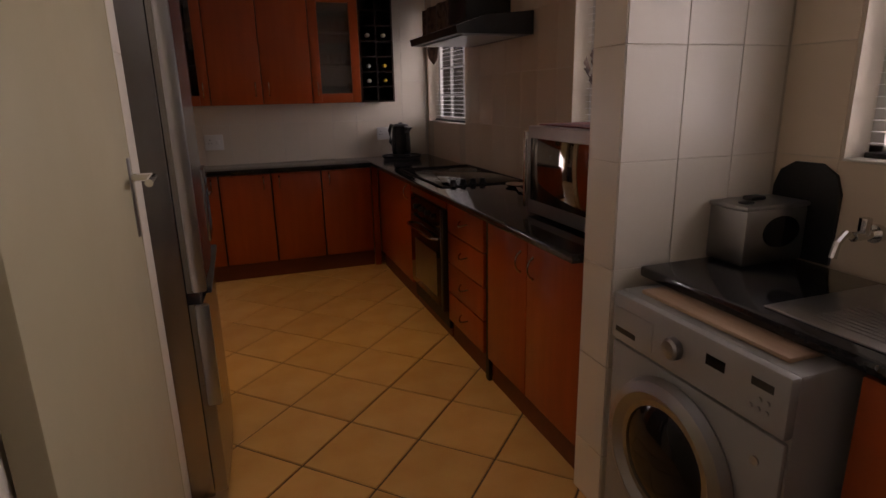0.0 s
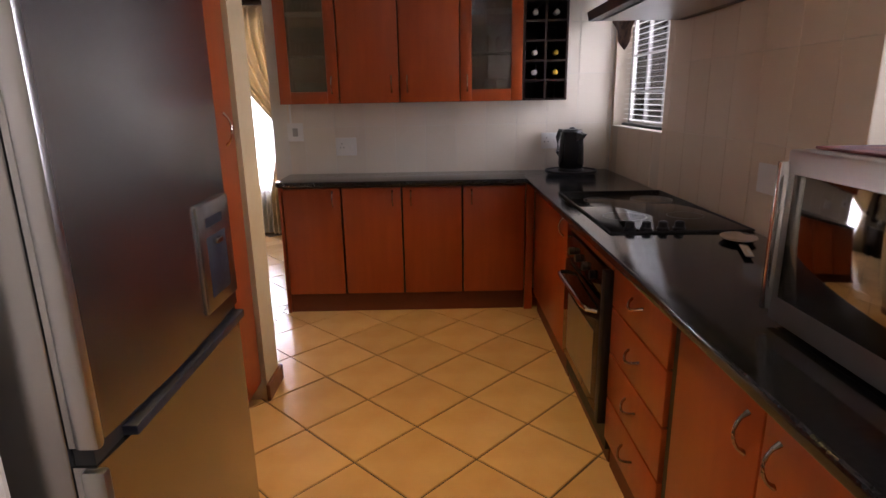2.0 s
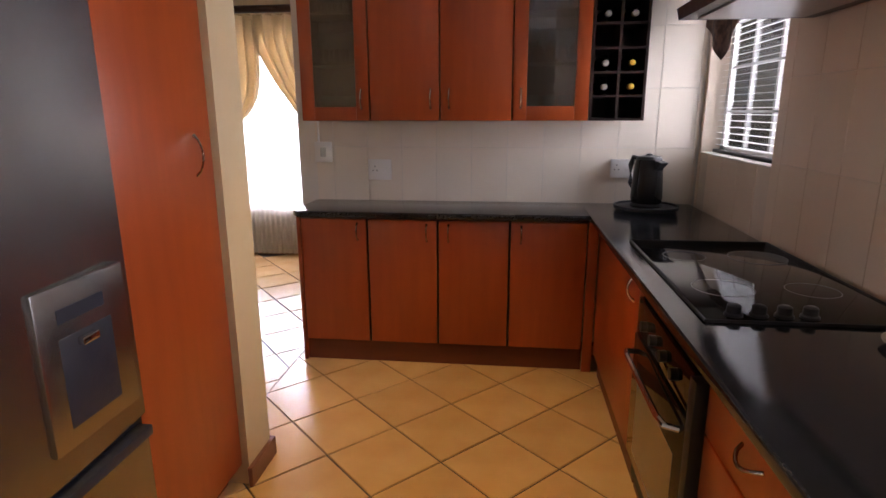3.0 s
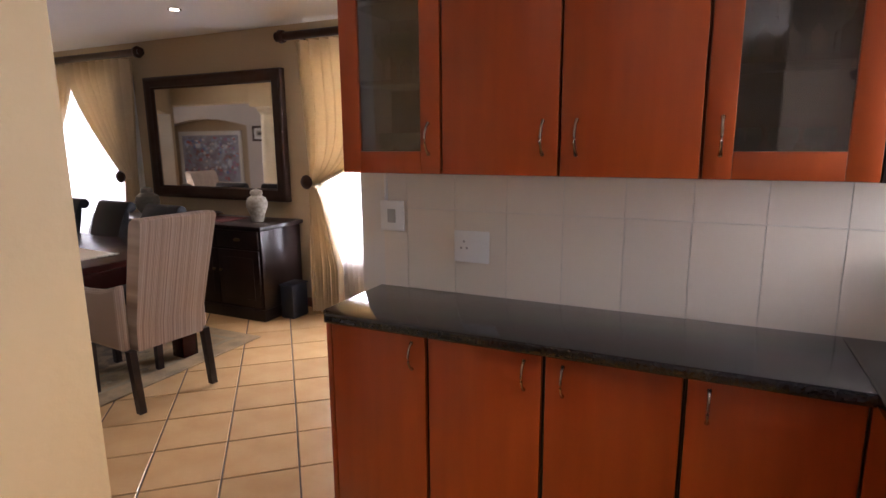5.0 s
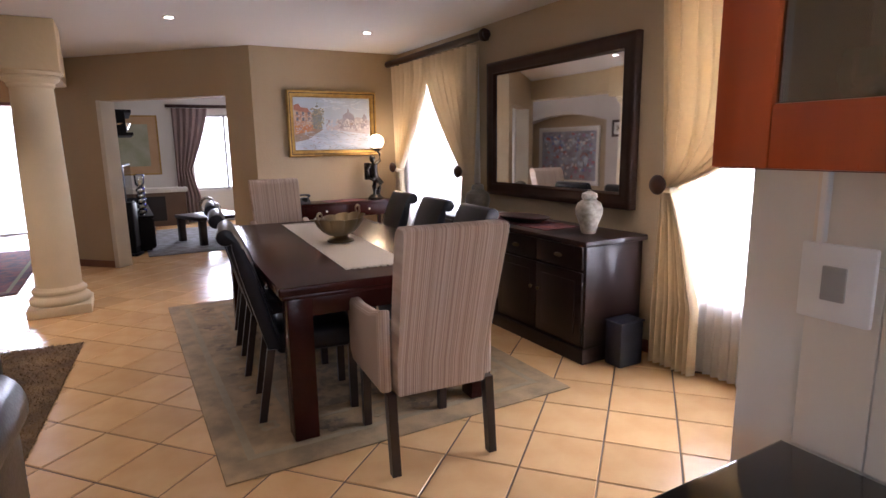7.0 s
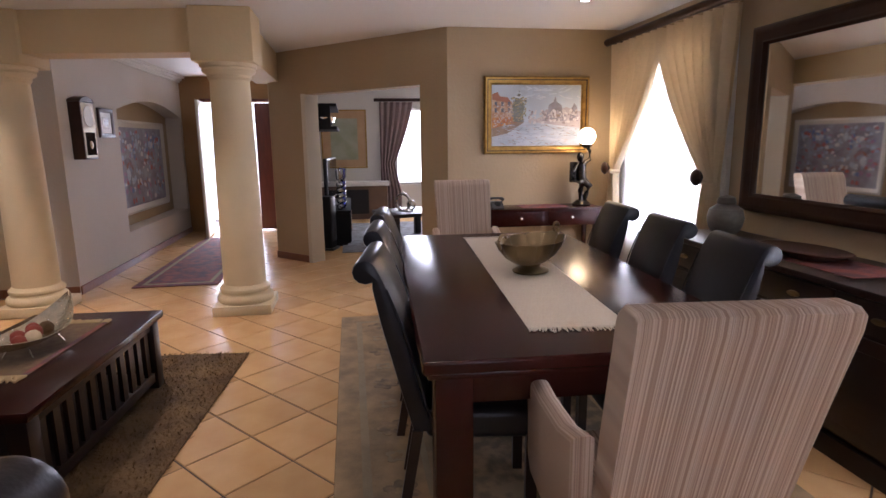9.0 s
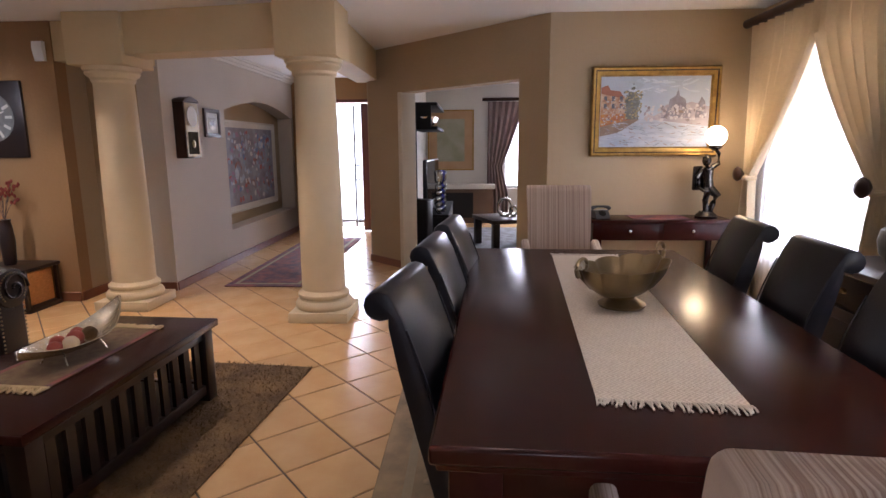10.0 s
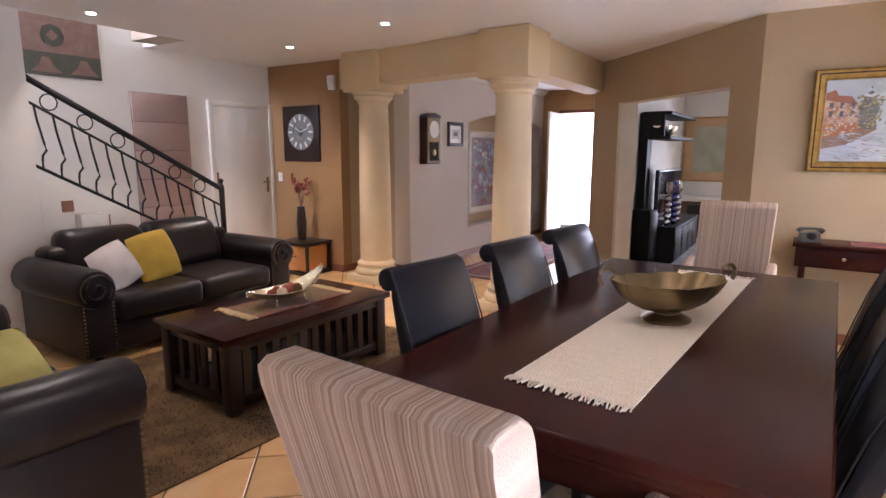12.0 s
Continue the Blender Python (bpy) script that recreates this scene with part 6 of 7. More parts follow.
def sofa(length, label, loc, rz, depth=0.95):
    """Leather sofa with rolled, studded arms; it faces +y, its back at y = 0, centred on x."""
    s = thing("sofa", label, "sofa", loc, rz, group="leather sofas")
    h = length / 2
    part("base", box(B(), -h + 0.12, 0.06, 0.07, h - 0.12, depth - 0.06, 0.30, 0.02), M_LEATHERB, s)
    part("back_frame", box(B(), -h + 0.14, 0.0, 0.08, h - 0.14, 0.24, 0.74, 0.06, 4), M_LEATHERB, s)
    iw = (length - 0.50) / 2
    for k in range(2):
        x0 = -h + 0.25 + iw * k
        part("seat_cushion", box(B(), x0 + 0.004, 0.22, 0.28, x0 + iw - 0.004, depth, 0.46, 0.05, 5), M_LEATHERB, s)
        bm = box(B(), x0 - 0.01, 0.10, 0.44, x0 + iw + 0.01, 0.36, 0.84, 0.11, 6)
        for v in bm.verts:
            v.co.y -= 0.16 * max(0, (v.co.z - 0.44) / 0.44)
            v.co.z += 0.02 * noise.noise(v.co * 3)
        part("back_cushion", bm, M_LEATHERB, s)
    for sx in (-1, 1):
        part("arm_panel", box(B(), sx * h - sx * 0.02, 0.04, 0.07, sx * (h - 0.24), depth - 0.03, 0.52, 0.02), M_LEATHERB, s)
        r = 0.135
        a_ = part("arm_roll", lathe(B(), [(r * 0.4, 0.0), (r * 0.9, 0.008), (r, 0.03), (r * 1.02, 0.3), (r, depth - 0.05), (r * 0.92, depth - 0.015), (r * 0.5, depth - 0.004)], n=28), M_LEATHERB, s)
        a_.matrix_basis = pose(sx * (h - 0.115), 0.0, 0.535, -90)
        part("scroll", tube(B(), [(sx * (h - 0.115) + (0.012 + 0.0052 * i) * math.cos(i * 0.5), depth + 0.002, 0.535 + (0.012 + 0.0052 * i) * math.sin(i * 0.5)) for i in range(20)], 0.009, 6), M_LEATHERB, s)
        bm = B()
        for i in range(26):
            a = radians(-40 + 260 * i / 25)
            bmesh.ops.create_icosphere(bm, subdivisions=1, radius=0.007, matrix=Matrix.Translation((sx * (h - 0.115) + sx * 0.10 * math.cos(a), depth - 0.012, 0.535 + 0.10 * math.sin(a))))
        for i in range(14):
            for dx in (0.03, 0.22):
                bmesh.ops.create_icosphere(bm, subdivisions=1, radius=0.007, matrix=Matrix.Translation((sx * (h - dx), depth - 0.028, 0.09 + 0.026 * i)))
        tagged(part("stud_row", bm, M_BRASS, s, "row of brass studs"), kind="stuff")
        for yy in (0.08, depth - 0.12):
            part("foot", cyl(B(), (sx * (h - 0.14), yy, 0.0), (sx * (h - 0.14), yy, 0.075), 0.022, 0.035), M_WENGE, s)
    return s


sofa(1.83, "dark brown leather two-seat sofa with rolled studded arms", (-4.2, 0.60, 0), 0)
sofa(1.65, "dark brown leather sofa seen from its arm", (-1.76, 2.50, 0.0), 86)


def cushion(label, m_, loc, rot, w=0.42):
    c = thing("cushion", label, "cushion", loc, 0, group="scatter cushions")
    part("cover", pillow(B(), w, w, 0.15, pose(0, 0, 0, *rot), seed=loc[0]), m_, c)


cushion("mustard yellow scatter cushion on the sofa", M_YELLOW, (-4.04, 1.16, 0.63), (20, 7, 10), 0.39)
cushion("white scatter cushion on the sofa", M_WHITECL, (-3.69, 1.24, 0.615), (24, 18, 14), 0.33)
cushion("olive green scatter cushion on the near sofa", M_LIME, (-2.29, 2.98, 0.60), (45, 0, 8), 0.44)
cushion("white scatter cushion on the near sofa", M_WHITECL, (-2.06, 2.22, 0.64), (20, 0, 70), 0.44)

# box chest with vase by the clock wall
bx = thing("wicker_chest", "dark chest with an orange wicker drawer", "chest", (-6.36, 0.42, 0), 90)
part("frame", box(B(), -0.24, -0.20, 0.0, 0.24, 0.20, 0.04, 0.004), M_WENGE, bx)
part("top", box(B(), -0.25, -0.21, 0.36, 0.25, 0.21, 0.39, 0.005), M_WENGE, bx)
for xx in (-0.235, 0.205):
    for yy in (-0.20, 0.17):
        part("post", box(B(), xx, yy, 0.04, xx + 0.03, yy + 0.03, 0.36), M_WENGE, bx)
dd = part("basket_drawer", box(B(), -0.20, -0.19, 0.05, 0.20, 0.165, 0.34, 0.012), M_BASKET, bx, "orange woven drawer")
part("pull", tube(B(), [(-0.05, -0.19, 0.23), (-0.04, -0.205, 0.22), (0.04, -0.205, 0.22), (0.05, -0.19, 0.23)], 0.006), M_WENGE, dd)
fv = thing("flower_vase", "tall dark vase with dried red flowers", "vase", (-6.38, 0.36, 0.391))
part("vase", lathe(B(), [(0.045, 0), (0.05, 0.02), (0.06, 0.20), (0.05, 0.34), (0.042, 0.38), (0.05, 0.40)]), M_WENGE, fv)
random.seed(11)
bm, bf = B(), B()
for k in range(12):
    a, h = random.uniform(0, 6.28), random.uniform(0.16, 0.36)
    r = random.uniform(0.03, 0.12)
    tip = Vector((r * math.cos(a), r * math.sin(a), 0.40 + h))
    tube(bm, [(0, 0, 0.38), (tip.x * 0.4, tip.y * 0.4, 0.38 + h * 0.6), tuple(tip)], 0.003, 5)
    for q in range(6):
        d = Vector((random.uniform(-1, 1), random.uniform(-1, 1), random.uniform(-1, 1))) * 0.028
        bmesh.ops.create_icosphere(bf, subdivisions=1, radius=0.012, matrix=Matrix.Translation(tip + d) @ Matrix.Diagonal((1, 1, 1.6, 1)))
part("stem_bunch", bm, M_VALANCE, fv)
tagged(part("flower_cluster", bf, M_REDFL, fv), kind="stuff")

# square wall clock
ck = thing("square_clock", "large square dark clock with a pale ring dial", "clock", (-6.598, 0.21, 1.65))
part("board", box(B(), 0.0, -0.30, -0.33, 0.03, 0.30, 0.33, 0.006), M_WENGE, ck)
def annulus(bm, r0, r1, x, th, n=40):
    lathe(bm, [(r0, 0), (r1, 0), (r1, th), (r0, th), (r0, 0.0001)], n=n)
    return bm
part("dial_ring", annulus(B(), 0.125, 0.215, 0, 0.004), M_GREYDIAL, ck).matrix_basis = pose(0.03, 0, 0.02, 0, 90)
part("inner_dial", annulus(B(), 0.045, 0.115, 0, 0.003), M_GREYDIAL, ck).matrix_basis = pose(0.03, 0, 0.02, 0, 90)
for k in range(12):
    a = radians(30 * k)
    o = part("numeral_bar", box(B(), 0.0, -0.012, -0.032, 0.003, 0.012, 0.032), M_CLOCKFACE, ck)
    o.matrix_basis = Matrix.Translation((0.0345, 0.17 * math.sin(a), 0.02 + 0.17 * math.cos(a))) @ Matrix.Rotation(-a, 4, "X")
for a, ln_ in ((60, 0.10), (-70, 0.14)):
    o = part("hand", box(B(), 0.0, -0.005, 0, 0.003, 0.005, ln_), M_CLOCKFACE, ck)
    o.matrix_basis = Matrix.Translation((0.035, 0, 0.02)) @ Matrix.Rotation(radians(a), 4, "X")
sw = thing("light_switch", "small white light switch on the brown wall", "switch", (-6.598, -0.20, 1.12))
part("plate", box(B(), 0, -0.035, -0.055, 0.01, 0.035, 0.055, 0.003), M_WHITEPL, sw)
part("rocker", box(B(), 0.009, -0.012, -0.02, 0.014, 0.012, 0.02, 0.002), M_WHITEPL, sw)
al = thing("motion_sensor", "white alarm sensor high on the brown wall", "sensor", (-6.598, 0.72, 2.22))
part("case", prism(B(), [(0, -0.08), (0.025, -0.08), (0.045, 0.02), (0.04, 0.08), (0, 0.08)], -0.045, 0.045, "y"), M_WHITEPL, al)

# white door and blind on the stairwell wall
dw = thing("door_2", "white painted interior door, closed", "door", (-6.14, -0.348, 0), kind="structure")
part("leaf", box(B(), -0.40, 0.004, 0.005, 0.40, 0.03, 1.95, 0.003), M_WHITEWALL, dw)
for x0, x1, z1 in ((-0.455, -0.405, 2.01), (0.405, 0.455, 2.01)):
    part("door_frame", box(B(), x0, 0, 0, x1, 0.04, z1, 0.003), M_WHITEWALL, dw)
part("door_frame", box(B(), -0.404, 0, 1.955, 0.404, 0.04, 2.01, 0.003), M_WHITEWALL, dw)
part("lock_plate", box(B(), -0.36, 0.03, 0.93, -0.325, 0.035, 1.12, 0.001), M_BRASS, dw)
part("lever", tube(B(), [(-0.342, 0.03, 1.06), (-0.342, 0.07, 1.06), (-0.24, 0.075, 1.06)], 0.008), M_BRASS, dw)
part("latch_plate", box(B(), 0.37, 0.03, 1.06, 0.395, 0.036, 1.20, 0.001), M_BRASS, dw)
rb = thing("roman_blind", "pink-beige roman blind with horizontal folds", "blind", (-5.13, -0.345, 0))
part("lining", box(B(), -0.312, 0.0, 0.57, 0.312, 0.006, 2.03), M_VALANCE, rb)
for k in range(5):
    z0 = 0.57 + 0.292 * k
    part("fold", box(B(), -0.31, 0.002, z0, 0.31, 0.016, z0 + 0.288, 0.005), M_BLIND, rb)
kh = thing("kilim_hanging", "pink and dark woven wall hanging over the stairs", "wall hanging", (-4.21, -0.346, 2.35))
part("field", box(B(), -0.35, 0, -0.05, 0.35, 0.01, 0.55), M_CLAYWOVEN, kh)
part("band", box(B(), -0.35, 0, -0.25, 0.35, 0.011, -0.05), M_DARKWOVEN, kh)
for x in (-0.2, 0.12):
    part("motif", prism(B(), [(x - 0.13, -0.22), (x + 0.13, -0.22), (x + 0.06, -0.16), (x + 0.03, -0.09), (x - 0.03, -0.09), (x - 0.06, -0.16)], 0.0105, 0.0125, "y"), M_CLAYWOVEN, kh)
part("motif", prism(B(), [(0.05 + 0.10 * math.cos(a * 0.7854), 0.10 + 0.10 * math.sin(a * 0.7854)) for a in range(8)], 0.0095, 0.012, "y"), M_DARKWOVEN, kh)
part("motif", prism(B(), [(0.05 + 0.05 * math.cos(a * 1.5708), 0.10 + 0.05 * math.sin(a * 1.5708)) for a in range(4)], 0.0115, 0.0135, "y"), M_CLAYWOVEN, kh)
rod = part("rod", cyl(B(), (-0.37, 0.012, 0.56), (0.37, 0.012, 0.56), 0.012), M_DKFRAME, kh)

# staircase behind the sofa, rising towards +x
SX0, SLOPE = -5.35, 0.56
st = thing("staircase", "white plastered stair with a closed side", "staircase", (0, 0, 0), kind="structure")
for k in range(14):
    x0 = SX0 + 0.30 * k
    part("step", box(B(), x0, -0.348, 0, min(x0 + 0.301, -1.2), 0.31, 0.168 * (k + 1), 0.004), M_WHITEWALL, st)
bm = B()
prism(bm, [(-5.36, 0.0), (-3.61, 0.0), (-3.61, 1.22), (-4.95, 0.44), (-5.36, 0.30)], 0.312, 0.40, "y")
part("side_wall", bm, M_WHITEWALL, st)
for x, z in ((-3.80, 1.0), (-4.08, 0.86)):
    part("clay_inset", box(B(), x - 0.045, 0.399, z - 0.045, x + 0.045, 0.404, z + 0.045), M_BRICKBR, st)
rl = thing("stair_railing", "black wrought-iron stair railing with bellied bars", "railing", (0, 0.385, 0))
NX, NZ = -5.27, 0.70
part("newel", box(B(), NX - 0.02, -0.02, 0.30, NX + 0.02, 0.02, 1.08, 0.003), M_IRON, rl)
part("newel_finial", lathe(B(), [(0.02, 1.08), (0.03, 1.09), (0.018, 1.10), (0.012, 1.115), (0.024, 1.135), (0.024, 1.15), (0.0, 1.17)], (NX, 0, 0), 16), M_IRON, rl)
def rail_z(x, z0):
    return z0 + SLOPE * (x - NX)
X1 = -3.605
part("handrail", tube(B(), [(NX, 0, rail_z(NX, 1.06)), (X1, 0, rail_z(X1, 1.06))], 0.024, 10), M_IRON, rl)
part("mid_rail", tube(B(), [(NX, 0, rail_z(NX, 0.88)), (X1, 0, rail_z(X1, 0.88))], 0.011, 8), M_IRON, rl)
part("bottom_rail", tube(B(), [(NX, 0, rail_z(NX, 0.40)), (X1, 0, rail_z(X1, 0.40))], 0.013, 8), M_IRON, rl)
nb = 13
for k in range(nb):
    x = NX + 0.10 + (X1 - NX - 0.14) * k / (nb - 1)
    zt, zb = rail_z(x, 0.88), rail_z(x, 0.40)
    h = zt - zb
    pts = [(x, 0, zt), (x - 0.012, 0, zb + h * 0.75), (x - 0.045, 0, zb + h * 0.38), (x - 0.055, 0, zb + h * 0.28), (x - 0.025, 0, zb + h * 0.20), (x - 0.02, 0, zb + h * 0.12), (x - 0.02, 0, zb - 0.01)]
    part("baluster", tube(B(), pts, 0.0085, 6), M_IRON, rl)
    if k % 2 == 1:
        zc = rail_z(x + 0.02, 0.965)
        part("ring", tube(B(), [(x + 0.02 + 0.062 * math.cos(a * 0.5236), 0, zc + 0.062 * math.sin(a * 0.5236)) for a in range(12)], 0.006, 6, True), M_IRON, rl)
lg = thing("white_ledge", "white box ledge behind the sofa", "ledge", (-3.95, 0.46, 0))
part("ledge", box(B(), -0.11, -0.055, 0.0, 0.11, 0.05, 0.93, 0.006), M_WHITEWALL, lg)

# downlights
for x, y in DOWNLIGHTS:
    d = thing("downlight", "small recessed ceiling downlight, lit", "downlight", (x, y, CEIL), group="ceiling downlights")
    part("bezel", lathe(B(), [(0.032, -0.002), (0.048, -0.006), (0.05, -0.0005)], n=24), M_CHROME, d)
    part("lens", lathe(B(), [(0.0, -0.0075), (0.031, -0.0075), (0.031, -0.002)], n=20), M_LED, d)

# ---- hall ----
hc = thing("pendulum_clock", "wooden pendulum wall clock with a white dial", "clock", (-7.20, 1.521, 1.58))
part("case", box(B(), -0.30, 0, -0.29, 0.0, 0.11, 0.26, 0.008), M_DKFRAME, hc)
part("crown", prism(B(), [(-0.31, 0.26), (0.01, 0.26), (-0.03, 0.29), (-0.15, 0.315), (-0.27, 0.29)], 0.0, 0.12, "y"), M_DKFRAME, hc)
part("gilt_edge", box(B(), -0.285, 0.109, -0.275, -0.015, 0.113, 0.25), M_BRASS, hc)
part("dial", lathe(B(), [(0.10, 0), (0.10, 0.005), (0, 0.006)], n=28), M_CLOCKFACE, hc, "round white dial").matrix_basis = pose(-0.15, 0.113, 0.12, -90)
part("pendulum_glass", box(B(), -0.25, 0.112, -0.25, -0.05, 0.116, -0.03), M_BLACKGLASS, hc)
part("pendulum", lathe(B(), [(0.04, 0), (0.03, 0.006), (0, 0.008)], n=20), M_BRASS, hc).matrix_basis = pose(-0.15, 0.116, -0.15, -90)
fp = thing("framed_print", "small framed print on the hall wall", "picture", (-8.02, 1.521, 1.66))
part("frame", frame_ring(B(), 0.19, 0.155, [(0, 0), (0, -0.022), (0.02, -0.028), (0.045, -0.02), (0.045, 0)], "y"), M_DKFRAME, fp)
part("mount", box(B(), -0.148, 0.003, -0.112, 0.148, 0.012, 0.112), M_CLOCKFACE, fp)
part("image", box(B(), -0.09, 0.012, -0.06, 0.09, 0.0135, 0.06), M_VASE, fp)
part("image", box(B(), -0.05, 0.0135, -0.025, 0.05, 0.0145, 0.025), M_WENGE, fp)
ABST = mat("abstract_paint_field", (0.36, 0.38, 0.44), 0.7, col2=(0.22, 0.19, 0.23), scale=4.5, mix=0.35, bump=0.4, bscale=40, detail=8)
ABST2 = mat("abstract_paint_blue", (0.28, 0.33, 0.44), 0.7, col2=(0.30, 0.12, 0.08), scale=11, mix=0.25, bump=0.4, bscale=40, detail=8)
np_ = thing("niche_painting", "abstract blue and red painting in a silver frame", "painting", (-9.68, 1.302, 1.135))
part("frame", frame_ring(B(), 0.94, 0.60, [(0, 0), (0, -0.03), (0.03, -0.045), (0.07, -0.03), (0.09, -0.02), (0.09, 0)], "y"), M_SILVERLEAF, np_)
cv2 = part("canvas", box(B(), -0.852, 0.003, -0.512, 0.852, 0.014, 0.512), ABST, np_)
random.seed(21)
for k in range(16):
    x, z, w_, h_ = random.uniform(-0.6, 0.6), random.uniform(-0.34, 0.34), random.uniform(0.05, 0.16), random.uniform(0.06, 0.2)
    a0 = random.uniform(0, 6)
    part("paint_patch", prism(B(), [(x + w_ * math.cos(a0 + q * 0.9) * random.uniform(0.6, 1), z + h_ * 0.5 * math.sin(a0 + q * 0.9)) for q in range(7)], 0.0142 + 0.0002 * k, 0.0144 + 0.0002 * k, "y"), random.choice((ABST2, PAINT["dome"], PAINT["dome"], PAINT["street"], ABST2)), cv2)
strokes("abstract_strokes", [(0.40, 0.48, 0.62), (0.42, 0.12, 0.11), (0.62, 0.60, 0.60), (0.15, 0.22, 0.42), (0.30, 0.36, 0.48), (0.34, 0.20, 0.30)], 170, (-0.8, 0.8, -0.46, 0.46), (0.035, 0.03), 0.0182, cv2, 41, "y")
hr = thing("hall_rug", "red patterned persian runner in the hall", "rug", (0, 0, 0.0015))
part("rug_body", box(B(), -10.2, 1.92, 0, -7.15, 2.75, 0.010, 0.003, 1), M_HRUG, hr)
for y0, y1 in ((1.99, 2.03), (2.64, 2.68)):
    part("border_band", box(B(), -10.12, y0, 0.0095, -7.23, y1, 0.0105), M_SANDWOVEN, hr)
part("border_band", box(B(), -7.27, 2.03, 0.0095, -7.23, 2.64, 0.0105), M_SANDWOVEN, hr)
fd = thing("door_3", "double front door with one leaf open inwards", "door", (-11.0, 1.85, 0), kind="structure")
lf = part("leaf", box(B(), 0.02, 0.01, 0.01, 0.86, 0.05, 2.06, 0.003), M_DOORW, fd, "white painted open leaf")
lf.matrix_basis = Matrix.Translation((0.02, 0.03, 0)) @ Matrix.Rotation(radians(6), 4, "Z") @ Matrix.Translation((-0.02, -0.03, 0))
for z0, z1 in ((0.2, 0.95), (1.1, 1.9)):
    part("leaf_panel", box(B(), 0.14, 0.048, z0, 0.74, 0.055, z1, 0.006), M_DOORW, lf)
part("lever", tube(B(), [(0.79, 0.05, 1.05), (0.79, 0.09, 1.05), (0.69, 0.095, 1.05)], 0.009), M_CHROME, lf)
part("leaf", box(B(), 0.01, 0.80, 0.01, 0.05, 1.19, 2.06, 0.003), M_DOORRED, fd, "dark red-brown narrow leaf")
for x, y0, y1, z0, z1 in ((0.0, -0.03, 0.0, 0, 2.08), (0.0, 1.2, 1.23, 0, 2.08), (0.0, -0.03, 1.23, 2.08, 2.13)):
    part("door_frame", box(B(), 0.002, y0, z0, 0.03, y1, z1, 0.003), M_DOORRED, fd)
gt = thing("security_gate", "black steel security gate outside the door", "gate", (-11.3, 1.9, 0))
for y in (0.55, 0.9):
    part("stile", box(B(), -0.012, y, 0.03, 0.012, y + 0.025, 2.05), M_IRON, gt)
for k in range(9):
    part("bar", box(B(), -0.006, 0.575, 0.1 + 0.24 * k, 0.006, 0.9, 0.115 + 0.24 * k), M_IRON, gt)
for k in range(3):
    part("bar", box(B(), -0.005, 0.62 + 0.09 * k, 0.05, 0.005, 0.628 + 0.09 * k, 2.03), M_IRON, gt)

# ---- television room ----
un = thing("display_unit", "black display unit with open shelves", "shelf unit", (-9.10, 3.61, 0))
part("end_panel", box(B(), -0.05, 0.0, 0.50, 0.0, 0.11, 1.93, 0.004), M_BLACKWOOD, un)
part("tall_back", box(B(), -0.60, 0.0, 0.50, -0.05, 0.03, 1.93), M_BLACKWOOD, un)
part("side_cheek", box(B(), -0.05, 0.11, 1.60, 0.0, 0.30, 1.93, 0.004), M_BLACKWOOD, un)
for zz in (1.60, 1.90):
    part("shelf", box(B(), -1.80, 0.03, zz, -0.002, 0.38, zz + 0.04, 0.003), M_BLACKWOOD, un)
part("low_cabinet", box(B(), -1.80, 0.02, 0.04, 0.0, 0.50, 0.465, 0.004), M_BLACKWOOD, un)
part("plinth", box(B(), -1.78, 0.04, 0.0, -0.02, 0.46, 0.041), M_BLACKWOOD, un)
part("cabinet_top", box(B(), -1.82, 0.02, 0.465, 0.02, 0.52, 0.50, 0.004), M_BLACKWOOD, un)
for k in range(4):
    d = part("cabinet_door", box(B(), -1.79 + 0.45 * k, 0.50, 0.06, -1.35 + 0.45 * k, 0.515, 0.455, 0.003), M_BLACKWOOD, un)
    part("pull", box(B(), -1.42 + 0.45 * k, 0.515, 0.20, -1.41 + 0.45 * k, 0.53, 0.34, 0.002), M_CHROME, d, "slim steel pull")
tv = thing("television", "flat black television on the low cabinet", "television", (-9.95, 3.86, 0.501), -6)
part("foot", box(B(), -0.22, -0.10, 0.0, 0.22, 0.10, 0.016, 0.006), M_BLACKPL, tv)
part("neck", box(B(), -0.05, -0.03, 0.015, 0.05, 0.01, 0.12, 0.006), M_BLACKPL, tv)
part("case", box(B(), -0.50, -0.045, 0.10, 0.50, 0.012, 0.70, 0.010), M_BLACKPL, tv)
sc = part("screen", box(B(), -0.475, 0.011, 0.125, 0.475, 0.015, 0.675), M_BLACKGLASS, tv, "glossy dark screen")
spk = thing("floor_speaker", "slim black floor-standing loudspeaker beside the unit", "loudspeaker", (-8.93, 3.78, 0), -20)
part("cabinet", box(B(), -0.09, -0.12, 0.03, 0.09, 0.12, 0.72, 0.006), M_BLACKWOOD, spk)
part("base", box(B(), -0.12, -0.15, 0.0, 0.12, 0.15, 0.032, 0.006), M_BLACKPL, spk)
part("grille", box(B(), -0.078, 0.12, 0.12, 0.078, 0.13, 0.70, 0.004), M_BLACKPL, spk)
for k, x in enumerate((-9.24, -9.62)):
    b = thing("steel_bowl", "polished steel bowl on the black shelf", "bowl", (x, 3.82, 1.641), group="bowls on the shelf")
    part("bowl", lathe(B(), [(0.05, 0), (0.06, 0.004), (0.12, 0.05), (0.15, 0.12), (0.143, 0.12), (0.11, 0.055), (0.0, 0.012)], n=32), M_CHROME, b)
